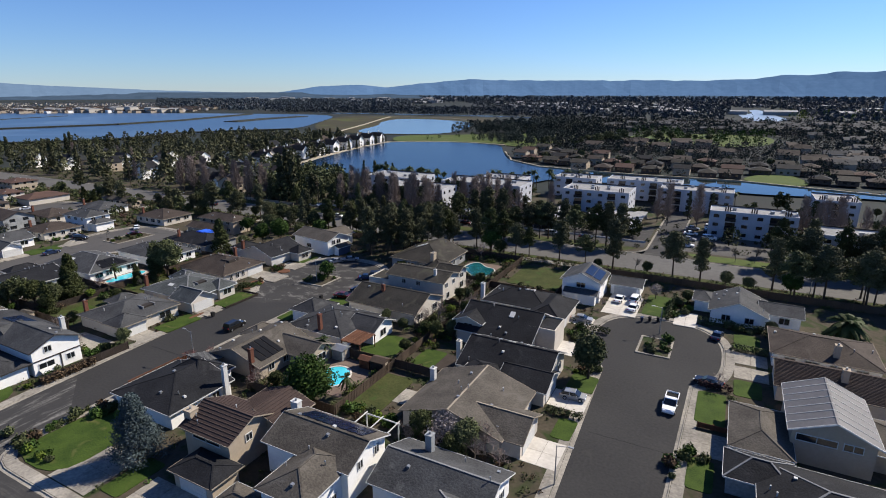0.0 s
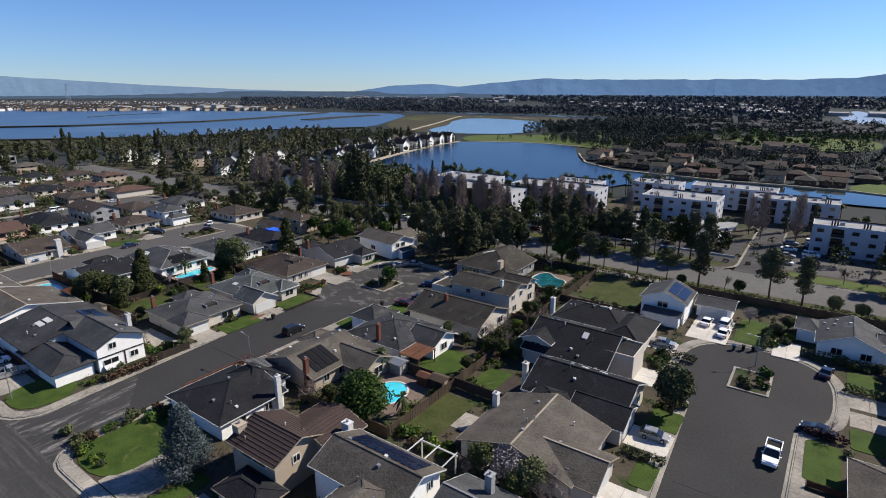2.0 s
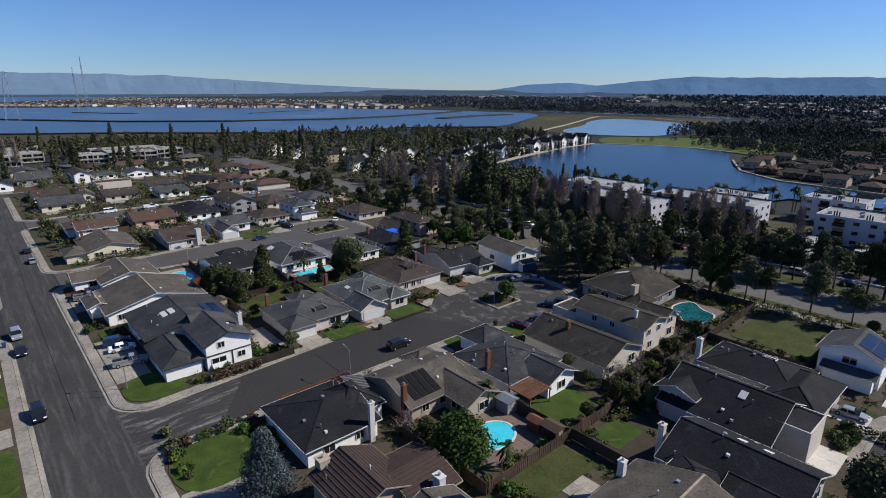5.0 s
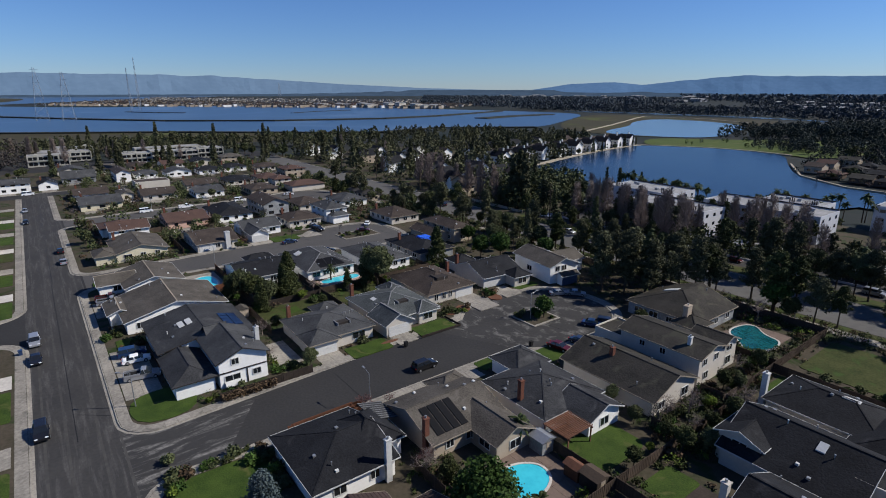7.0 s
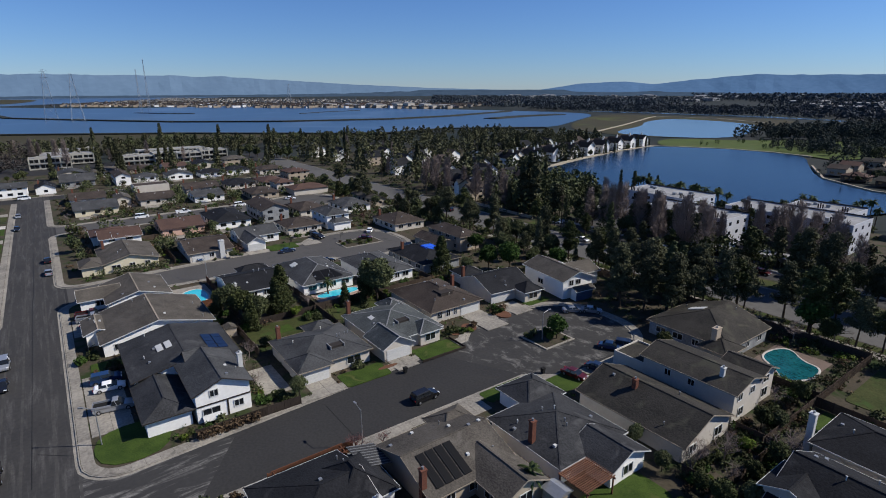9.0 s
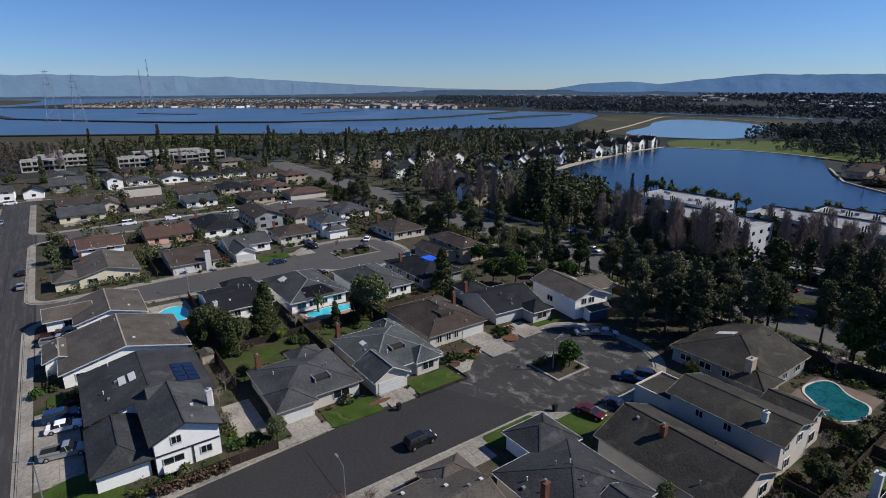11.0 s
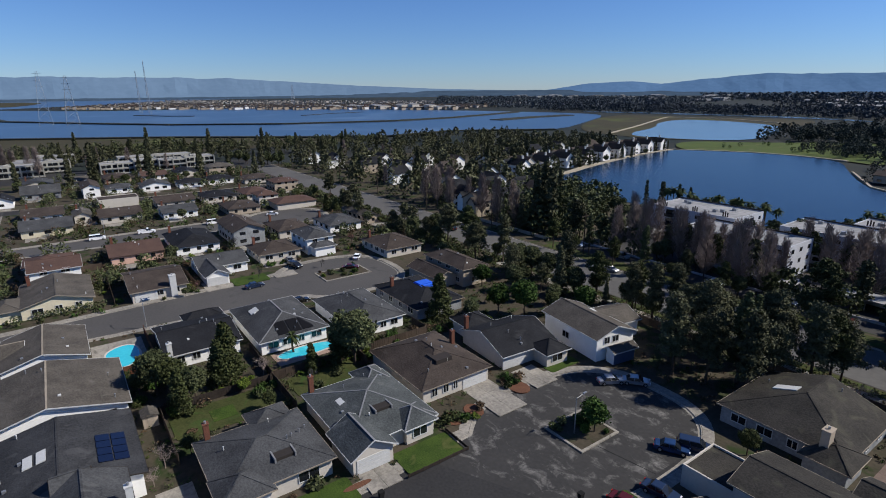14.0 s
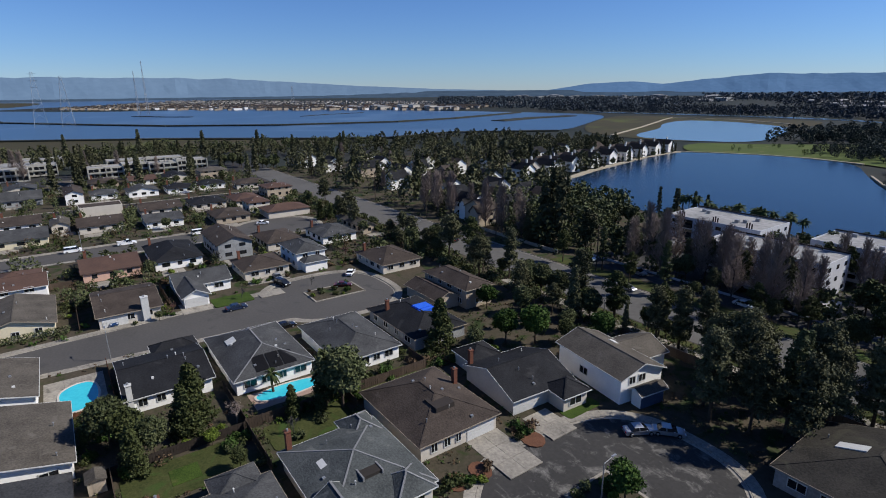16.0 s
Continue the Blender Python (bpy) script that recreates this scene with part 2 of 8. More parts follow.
bark = surf("bark", (0.09, 0.068, 0.05), (0.055, 0.042, 0.032), big=1, fine=6, bump=0.5)
twig = surf("bare_twigs", (0.27, 0.215, 0.19), (0.18, 0.145, 0.128), big=0.5, fine=4)
twig_pale = streaked("asphalt_pale_track", (0.062, 0.06, 0.057), (0.046, 0.045, 0.044), (0.13, 0.124, 0.116), "x", 0.42, 0.66, 1.6)
leaf_pine = leaf("leaf_pine", (0.068, 0.074, 0.04), (0.1, 0.1, 0.054))
leaf_dark = leaf("leaf_dark", (0.06, 0.075, 0.034), (0.09, 0.098, 0.046))
leaf_green = leaf("leaf_green", (0.05, 0.085, 0.02), (0.035, 0.065, 0.016))
leaf_olive = leaf("leaf_olive", (0.065, 0.075, 0.028), (0.045, 0.055, 0.022))
leaf_bright = leaf("leaf_bright", (0.13, 0.17, 0.03), (0.09, 0.13, 0.022))
leaf_blue = leaf("leaf_blue_spruce", (0.05, 0.068, 0.068), (0.07, 0.09, 0.092))
leaf_plum = leaf("leaf_plum", (0.1, 0.05, 0.05), (0.07, 0.038, 0.036))
leaf_brown = leaf("leaf_brown", (0.11, 0.075, 0.045), (0.08, 0.055, 0.035))
leaf_palm = leaf("leaf_palm", (0.05, 0.065, 0.025), (0.035, 0.05, 0.018))
blossom = leaf("blossom", (0.3, 0.27, 0.26), (0.2, 0.175, 0.16))
rubber = surf("tyre_rubber", (0.02, 0.02, 0.02), (0.015, 0.015, 0.015), rough=0.9)
chrome = surf("wheel_metal", (0.5, 0.5, 0.52), (0.4, 0.4, 0.42), rough=0.3, metal=0.8)
lamp_red = surf("tail_lamp", (0.35, 0.02, 0.02), (0.3, 0.02, 0.02), rough=0.2)
lamp_clear = surf("head_lamp", (0.75, 0.77, 0.8), (0.7, 0.72, 0.75), rough=0.1)
pylon_steel = surf("tower_steel_pale", (0.3, 0.345, 0.4), (0.26, 0.3, 0.35), rough=0.6)
roof_pale = surf("shingle_pale_grey", (0.13, 0.125, 0.12), (0.09, 0.086, 0.083), big=0.1, fine=1)
steel = surf("galvanised_steel", (0.4, 0.41, 0.42), (0.32, 0.33, 0.34), rough=0.45, metal=0.6)
paint_white = surf("car_white", (0.82, 0.82, 0.82), (0.8, 0.8, 0.8), rough=0.3, coat=0.6)
paint_black = surf("car_black", (0.014, 0.014, 0.016), (0.012, 0.012, 0.013), rough=0.25, coat=0.8)
paint_silver = surf("car_silver", (0.42, 0.43, 0.45), (0.4, 0.41, 0.43), rough=0.3, metal=0.5, coat=0.6)
paint_blue = surf("car_blue", (0.02, 0.05, 0.13), (0.016, 0.04, 0.11), rough=0.3, coat=0.7)
paint_navy = surf("car_navy", (0.02, 0.035, 0.075), (0.018, 0.03, 0.065), rough=0.3, coat=0.7)
paint_red = surf("car_red", (0.09, 0.012, 0.012), (0.07, 0.01, 0.01), rough=0.3, coat=0.7)
tarp_blue = surf("tarp_blue", (0.03, 0.12, 0.65), (0.025, 0.1, 0.5), rough=0.5, big=1.0, fine=4, bump=0.5)

# ---- mesh building ----


class Mb:
    """Collects vertices and faces; o is the place that becomes the mesh's own origin."""

    def __init__(self, o=(0, 0, 0)):
        self.v, self.f, self.o = [], [], o

    def add(self, pts, faces):
        n = len(self.v)
        ox, oy, oz = self.o
        self.v += [(p[0] - ox, p[1] - oy, p[2] - oz) for p in pts]
        self.f += [tuple(n + i for i in f) for f in faces]
        return self

    def box(self, x0, y0, z0, x1, y1, z1):
        return self.add([(x0, y0, z0), (x1, y0, z0), (x1, y1, z0), (x0, y1, z0), (x0, y0, z1), (x1, y0, z1), (x1, y1, z1), (x0, y1, z1)],
                        [(3, 2, 1, 0), (4, 5, 6, 7), (0, 1, 5, 4), (1, 2, 6, 5), (2, 3, 7, 6), (3, 0, 4, 7)])

    def prism(self, pts, z0, z1):
        """A polygon (x, y) raised from z0 to z1."""
        n = len(pts)
        return self.add([(x, y, z0) for x, y in pts] + [(x, y, z1) for x, y in pts],
                        [tuple(range(n))[::-1], tuple(range(n, 2 * n))] + [(i, (i + 1) % n, n + (i + 1) % n, n + i) for i in range(n)])

    def beam(self, p, q, w, h):
        """A straight bar from p to q, w wide and h high."""
        p, q = Vector(p), Vector(q)
        d = (q - p).normalized()
        s = d.cross(Vector((0, 0, 1)))
        s = (s.normalized() if s.length > 1e-4 else Vector((1, 0, 0))) * w / 2
        u = s.cross(d).normalized() * h / 2
        pts = [e + a * s + b * u for e in (p, q) for a, b in ((-1, -1), (1, -1), (1, 1), (-1, 1))]
        return self.add(pts, [(0, 1, 2, 3)[::-1], (4, 5, 6, 7), (0, 1, 5, 4), (1, 2, 6, 5), (2, 3, 7, 6), (3, 0, 4, 7)])

    def tube(self, p, q, r0, r1, n=6):
        p, q = Vector(p), Vector(q)
        d = (q - p).normalized()
        s = d.orthogonal().normalized()
        u = d.cross(s)
        pts = [e + r * (math.cos(6.2832 * i / n) * s + math.sin(6.2832 * i / n) * u) for e, r in ((p, r0), (q, r1)) for i in range(n)]
        return self.add(pts, [tuple(range(n))[::-1], tuple(range(n, 2 * n))] + [(i, (i + 1) % n, n + (i + 1) % n, n + i) for i in range(n)])

    def mesh(self, name, mat):
        me = bpy.data.meshes.new(name)
        me.from_pydata(self.v, [], self.f)
        me.materials.append(mat)
        me.update()
        return me


def part(name, mb, mat, parent, label=""):
    ob = new(name, mb.mesh(name, mat))
    ob.parent = parent
    if label:
        ob["label"] = label
    return ob


def base(name, place, label, category, group="", kind=""):
    ob = new(name)
    ob.location = place
    return tagged(ob, label, category, group, kind)


def solid(name, mb, mat, label, category, group="", kind=""):
    ob = new(name, mb.mesh(name, mat))
    ob.location = mb.o
    return tagged(ob, label, category, group, kind)

# ---- ground, water and distance ----


def sheet(name, pts, z, mat, label, category="ground"):
    from_pts = Mb()
    from_pts.add([(x, y, z) for x, y in pts], [tuple(range(len(pts)))])
    return solid(name, from_pts, mat, label, category, kind="structure")


def smooth(pts, n=3):
    """Rounds a closed outline by cutting its corners."""
    for _ in range(n):
        out = []
        for (ax, ay), (bx, by) in zip(pts, pts[1:] + pts[:1]):
            out += [(ax * 0.75 + bx * 0.25, ay * 0.75 + by * 0.25), (ax * 0.25 + bx * 0.75, ay * 0.25 + by * 0.75)]
        pts = out
    return pts


ring = [(4880 * math.cos(6.28318 * i / 96), 4880 * math.sin(6.28318 * i / 96)) for i in range(96)]
sheet("ground", ring, -0.6, ground_mat, "dull green and brown flat land running to the horizon")


def band(name, a0, a1, prof, r, mat, label, base_z=-2.0, steps=160, jag=0.06):
    """A ridge standing round the view from azimuth a0 to a1 (degrees left of +y), its height by prof, with spurs in front of it."""
    mb = Mb()
    rows = 5
    for i in range(steps + 1):
        az = a0 + (a1 - a0) * i / steps
        h = float(np.interp(az, [p[0] for p in prof], [p[1] for p in prof]))
        h *= 1 + jag * (noise.noise((az * 0.5, 3.1, 0)) + 0.5 * noise.noise((az * 1.7, 1.1, 0)))
        for k in range(rows):
            u = k / (rows - 1)
            spur = noise.noise((az * 0.9, u * 2.0, 7.0)) * 25 * math.sin(u * 3.14)
            rr = r - (1 - u) * 380 + spur
            z = base_z + (h - base_z) * u ** 1.15
            mb.v.append((-math.sin(radians(az)) * rr, math.cos(radians(az)) * rr, z))
    for i in range(steps):
        for k in range(rows - 1):
            a = i * rows + k
            mb.f.append((a, a + 1, a + rows + 1, a + rows))
    return solid(name, mb, mat, label, "hills", kind="structure")


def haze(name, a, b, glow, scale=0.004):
    """Distance seen through kilometres of air, put into the material: hazy blue base colours and an own dim blue glow
    over a dull surface.
    """
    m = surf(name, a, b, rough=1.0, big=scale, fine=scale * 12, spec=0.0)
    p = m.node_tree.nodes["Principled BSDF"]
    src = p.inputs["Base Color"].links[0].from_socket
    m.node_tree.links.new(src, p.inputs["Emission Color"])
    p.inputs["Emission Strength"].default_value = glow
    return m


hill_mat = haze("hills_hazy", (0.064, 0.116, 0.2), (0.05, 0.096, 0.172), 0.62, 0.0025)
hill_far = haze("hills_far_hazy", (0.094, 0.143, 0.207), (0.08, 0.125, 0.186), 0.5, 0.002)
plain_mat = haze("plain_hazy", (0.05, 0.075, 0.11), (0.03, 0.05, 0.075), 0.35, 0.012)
PX = 4.3
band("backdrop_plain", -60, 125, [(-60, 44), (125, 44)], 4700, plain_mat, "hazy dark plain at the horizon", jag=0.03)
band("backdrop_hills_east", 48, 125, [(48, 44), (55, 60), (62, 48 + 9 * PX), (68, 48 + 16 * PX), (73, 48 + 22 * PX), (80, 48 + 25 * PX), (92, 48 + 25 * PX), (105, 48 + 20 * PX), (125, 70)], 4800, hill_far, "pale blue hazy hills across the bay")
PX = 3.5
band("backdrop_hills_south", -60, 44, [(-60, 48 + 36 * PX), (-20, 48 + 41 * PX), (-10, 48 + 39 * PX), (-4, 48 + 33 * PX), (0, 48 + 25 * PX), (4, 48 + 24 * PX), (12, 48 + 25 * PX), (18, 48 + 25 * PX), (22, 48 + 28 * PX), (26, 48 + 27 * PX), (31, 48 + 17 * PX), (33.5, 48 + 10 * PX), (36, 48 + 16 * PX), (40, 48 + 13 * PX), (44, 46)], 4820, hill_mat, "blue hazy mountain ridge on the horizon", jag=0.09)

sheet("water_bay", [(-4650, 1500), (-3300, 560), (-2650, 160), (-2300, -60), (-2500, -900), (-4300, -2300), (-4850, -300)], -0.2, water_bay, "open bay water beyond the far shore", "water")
sheet("mud_island", smooth([(-2450, -80), (-3000, 20), (-3700, 60), (-4000, -80), (-4000, -500), (-2600, -600)]), 0.0, MUD, "brown tidal island in the bay")
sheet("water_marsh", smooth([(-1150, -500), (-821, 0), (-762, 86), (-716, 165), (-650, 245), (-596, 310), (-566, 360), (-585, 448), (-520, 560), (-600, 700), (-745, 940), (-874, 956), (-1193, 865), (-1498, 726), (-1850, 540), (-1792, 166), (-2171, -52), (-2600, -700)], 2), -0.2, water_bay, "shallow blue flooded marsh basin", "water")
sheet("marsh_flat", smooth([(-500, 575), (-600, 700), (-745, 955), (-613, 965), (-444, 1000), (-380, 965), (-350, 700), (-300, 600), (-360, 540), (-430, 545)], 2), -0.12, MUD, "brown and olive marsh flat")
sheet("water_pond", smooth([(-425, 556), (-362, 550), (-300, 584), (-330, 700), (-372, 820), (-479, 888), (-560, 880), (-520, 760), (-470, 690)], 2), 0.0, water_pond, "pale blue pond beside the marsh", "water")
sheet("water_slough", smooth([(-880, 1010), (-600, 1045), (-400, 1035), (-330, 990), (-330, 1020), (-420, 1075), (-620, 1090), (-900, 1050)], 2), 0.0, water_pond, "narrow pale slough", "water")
sheet("water_lagoon", smooth([(-262, 262), (-262, 291), (-276, 330), (-292, 395), (-301, 440), (-300, 458), (-280, 470), (-252, 484), (-220, 486), (-190, 478), (-168, 425), (-143, 372), (-112, 347), (-92, 342), (-86, 330), (-86, 312), (-92, 292), (-100, 268), (-150, 246), (-186, 250), (-233, 256)], 2), 0.3, water_lake, "dark blue ripply lagoon", "water")
sheet("water_channel", smooth([(-112, 348), (-90, 342), (-50, 341), (3, 340), (33, 336), (69, 333), (140, 318), (140, 296), (66, 314), (39, 308), (15, 301), (-23, 306), (-60, 304), (-92, 296), (-112, 310)], 2), 0.28, water_channel, "dark narrow lagoon channel behind the apartments", "water")
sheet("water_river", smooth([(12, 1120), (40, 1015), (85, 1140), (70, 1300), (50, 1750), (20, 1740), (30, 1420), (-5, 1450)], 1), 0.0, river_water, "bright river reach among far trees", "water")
sheet("park_lawn", smooth([(-302, 462), (-345, 535), (-290, 572), (-272, 590), (-222, 650), (-160, 640), (-150, 560), (-165, 470), (-190, 484), (-232, 492), (-262, 486)], 2), 0.1, grass_park, "bright green park lawn on the lagoon shore")
sheet("golf_lawn", smooth([(-110, 560), (-100, 700), (-40, 720), (40, 720), (30, 570), (-40, 555)], 2), 0.1, grass_park, "green golf course among trees")
sheet("shore_lawn", smooth([(5, 343), (34, 336), (40, 350), (32, 384), (12, 372)], 2), 0.45, grass_park, "small green lawn by the channel")

levee_mat = surf("levee", (0.05, 0.05, 0.035), (0.035, 0.036, 0.025), big=0.02, fine=0.2)


def levee(pts, w, h, label="dark low levee across the marsh"):
    mb = Mb()
    for (ax, ay), (bx, by) in zip(pts, pts[1:]):
        mb.beam((ax, ay, 0), (bx, by, 0), w, h)
    return solid("levee", mb, levee_mat, label, "levee", "marsh levees", "structure")


levee([(-1800, -100), (-1292, -11), (-1113, 104), (-976, 205), (-879, 344), (-835, 515), (-856, 645), (-900, 757), (-960, 900)], 14, 3)
levee([(-742, 652), (-770, 755), (-778, 866)], 26, 2)
levee([(-1420, 210), (-1330, 260), (-1290, 300)], 10, 1.5, "short dark mud bank in the marsh")
levee([(-1150, 480), (-1200, 560), (-1230, 660)], 6, 1.2, "thin mud line in the marsh")
levee([(-830, -30), (-764, 80), (-716, 160), (-650, 240), (-600, 300), (-570, 352), (-590, 448), (-525, 560)], 9, 2.5, "brown shore levee")
path_mat = surf("shore_path", (0.4, 0.35, 0.27), (0.32, 0.28, 0.21), big=0.1, fine=1)
levee([(-440, 552), (-500, 690), (-590, 880), (-610, 930), (-500, 940), (-400, 880)], 3, 1.2, "pale path on the pond bank").data.materials[0] = path_mat
levee([(-304, 460), (-296, 398), (-280, 330), (-266, 291), (-262, 262)], 3.5, 1.0, "pale lagoon-side path").data.materials[0] = path_mat
levee([(-304, 462), (-282, 474), (-252, 488), (-220, 490), (-188, 482)], 2.5, 0.9, "sandy lagoon edge").data.materials[0] = path_mat
levee([(-166, 425), (-141, 374), (-111, 349), (-50, 341), (3, 343), (30, 335), (76, 322)], 1.2, 1.6, "lagoon bulkhead").data.materials[0] = path_mat

# ---- streets ----
sheet("road", [(-460, -70), (95, -70), (95, 172), (-460, 172)], 0.0, asphalt, "dark grey asphalt streets with worn patches", "road")
sheet("road_avenue", [(-340, 17), (95, 17), (95, 29), (-340, 29)], 0.006, asphalt_old, "worn asphalt avenue with pale streaks", "road")
sheet("road_bulb", [(-104, 88), (-100, 84), (-84, 92), (-80, 96), (-80, 124), (-106, 124), (-106, 96)], 0.006, asphalt_worn, "patched asphalt of the cul-de-sac", "road")
tar = surf("tar_seam", (0.02, 0.02, 0.02), (0.015, 0.015, 0.015), rough=0.6)
for sx0, sy0, sx1, sy1, sw in ((-88.4, 105, -80, 106.5, .12), (-108, 23, -99, 34, .12), (-84.5, 60, -96, 60, .08), (-180, 22.6, -100, 22.4, .1), (-300, 23.4, -180, 22.8, .1), (-13, 72, -2, 72, .06)):
    seam = Mb()
    seam.beam((sx0, sy0, 0), (sx1, sy1, 0), sw, .03)
    solid("tar_seam", seam, tar, "dark tar-filled seam in the road", "road seam", kind="structure")
pale = surf("asphalt_pale_track", (0.08, 0.077, 0.072), (0.052, 0.05, 0.048), big=0.2, fine=0.8, stain=((0.055, 0.054, 0.053), 0.3, 0.55))
for py in (18.6, 21.2, 25.0, 27.4):
    sheet("road_track", [(-330, py), (-60, py - .15), (-60, py + .2), (-330, py + .22)], 0.013, pale, "pale worn wheel track", "road")
sheet("road_mouth", [(-103, 27.2), (-79, 27.2), (-84, 38), (-96, 46)], 0.012, asphalt_mouth, "cracked, pale-patched street mouth", "road")
sheet("road_next", [(-194, 29.5), (-161, 29.5), (-161, 124), (-194, 124)], 0.004, asphalt_grey, "sun-bleached grey asphalt of the next street", "road")
sheet("road_next", [(-270, 29.5), (-242, 29.5), (-242, 137), (-270, 137)], 0.004, asphalt_grey, "sun-bleached grey asphalt of the third street", "road")
sheet("road_arterial", [(-420, 154.5), (95, 154.5), (95, 171), (-420, 171)], 0.006, arterial_mat, "wide grey arterial road", "road")


def arc(cx, cy, r, a0, a1, n=7):
    return [(cx + r * math.cos(radians(a0 + (a1 - a0) * i / n)), cy + r * math.sin(radians(a0 + (a1 - a0) * i / n))) for i in range(n + 1)]


def notch(xw, xe, y0, cx, cy, a, b, r=7.0):
    """The kerb line of a dead-end street that opens at y0 and ends in a turning circle."""
    pts = arc(xw - r, y0 + r, r, -90, 0)
    for i in range(29):
        th = radians(238 - 296 * i / 28)
        c, s = math.cos(th), math.sin(th)
        pts.append((cx + a * math.copysign(abs(c) ** 0.75, c), cy + b * math.copysign(abs(s) ** 0.75, s)))
    return pts + arc(xe + r, y0 + r, r, 180, 270)


def resample(pts, step):
    out, left = [pts[0]], step
    for (ax, ay), (bx, by) in zip(pts, pts[1:]):
        d = math.hypot(bx - ax, by - ay)
        s = left
        while s < d:
            out.append((ax + (bx - ax) * s / d, ay + (by - ay) * s / d))
            s += step
        left = s - d
    return out


def offset(pts, d):
    out = []
    for i, (x, y) in enumerate(pts):
        ax, ay = pts[max(i - 1, 0)]
        bx, by = pts[min(i + 1, len(pts) - 1)]
        n = math.hypot(bx - ax, by - ay) or 1
        out.append((x - (by - ay) / n * d, y + (bx - ax) / n * d))
    return out


def pad(outline, close, name, label):
    """A raised block of land left of its kerb line: gutter, kerb, pavement slabs and yard soil."""
    line = resample(outline, 1.8)
    o1, o2, o3, og = offset(line, 0.16), offset(line, 0.2), offset(line, 1.75), offset(line, -0.45)
    kerb, gut, slabs = Mb(), Mb(), []
    for i in range(len(line) - 1):
        kerb.add([(*line[i], -0.1), (*line[i + 1], -0.1), (*o1[i + 1], -0.1), (*o1[i], -0.1), (*line[i], 0.15), (*line[i + 1], 0.15), (*o1[i + 1], 0.15), (*o1[i], 0.15)],
                 [(4, 5, 6, 7), (0, 1, 5, 4), (2, 3, 7, 6)])
        gut.add([(*og[i], 0.016), (*og[i + 1], 0.016), (*line[i + 1], 0.02), (*line[i], 0.02)], [(0, 1, 2, 3)])
        slabs.append((line[i], o2[i], o2[i + 1], o3[i + 1], o3[i]))
    solid("kerb", kerb, concrete, "pale concrete kerb", "kerb", kind="structure")
    solid("gutter", gut, concrete, "concrete gutter strip along the kerb", "gutter", kind="structure")
    yard = base(name, (0, 0, 0), label, "ground", kind="structure")
    mb = Mb()
    poly = o1 + close
    mb.add([(x, y, 0.12) for x, y in poly], [tuple(range(len(poly)))])
    part("soil", mb, soil, yard)
    return slabs


OUT = [(-326, 27.5)] + notch(-262, -250, 27.5, -256, 122, 13, 14, 5.5) + notch(-183, -171.5, 27.5, -178, 108, 15, 15, 5.5) + notch(-96.3, -84.5, 27.5, -92.5, 107.5, 13.5, 17, 5.2) + notch(-12.8, -2.0, 27.5, -8.2, 106, 12.2, 14.5, 5.5) + [(92, 27.5)]
SLABS = pad(OUT, [(92, 154), (-326, 154)], "yards_north", "brown soil yards between the houses")
SLABS += pad([(92, 17), (-138, 17)] + arc(-138, 10, 7, 90, 180) + [(-145, -60)], [(92, -60)], "yards_south", "yards on the far kerb of the avenue")
SLABS += pad([(-157, -60), (-157, 10)] + arc(-164, 10, 7, 0, 90) + [(-326, 17)], [(-326, -60)], "yards_southwest", "yards on the far kerb of the avenue")
pad([(-338, -60), (-338, 150)], [(-420, 150), (-420, -60)], "yards_west", "yards at the end of the avenue")
pad([(-420, 171), (-20, 171)] + arc(-27, 178, 7, -90, 0) + [(-20, 240)], [(-100, 262), (-262, 262), (-420, 400)], "apartment_ground", "ground of the apartment complex")
pad([(-11, 240)] + arc(-4, 178, 7, 180, 270) + [(92, 171)], [(92, 262)], "apartment_ground_east", "ground of the apartment complex")
sheet("road_side", [(-20, 171), (-11, 171), (-11, 262), (-20, 262)], 0.012, asphalt_old, "grey side road into the apartments", "road")
sheet("sidewalk_park", [(-160, 148), (92, 148), (92, 151), (-160, 151)], 0.16, concrete, "pale concrete path along the trees", "sidewalk")
sheet("verge", [(-165, 171.6), (-27, 171.6), (-22.5, 176.6), (-165, 176.6)], 0.17, grass_dry, "rough grass verge along the arterial", "lawn")
sheet("verge", [(-4, 171.6), (90, 171.6), (90, 178), (-9, 178)], 0.17, grass_park, "yellow-green grass verge along the arterial", "lawn")
sheet("verge", [(-160, 151.2), (92, 151.2), (92, 153.6), (-160, 153.6)], 0.17, grass_dry, "worn grass strip under the street trees", "lawn")
sheet("parking_lot", [(-10.4, 180), (24, 180), (24, 203.5), (-10.4, 203.5)], 0.15, asphalt_grey, "grey apartment car park", "parking lot")
sheet("parking_lot", [(-160, 178), (-21, 178), (-21, 208), (-160, 208)], 0.15, asphalt_old, "apartment parking court", "parking lot")

# ---- houses ----
RS = random.Random(5)
TAKEN = []     # footprints, kept clear of planting


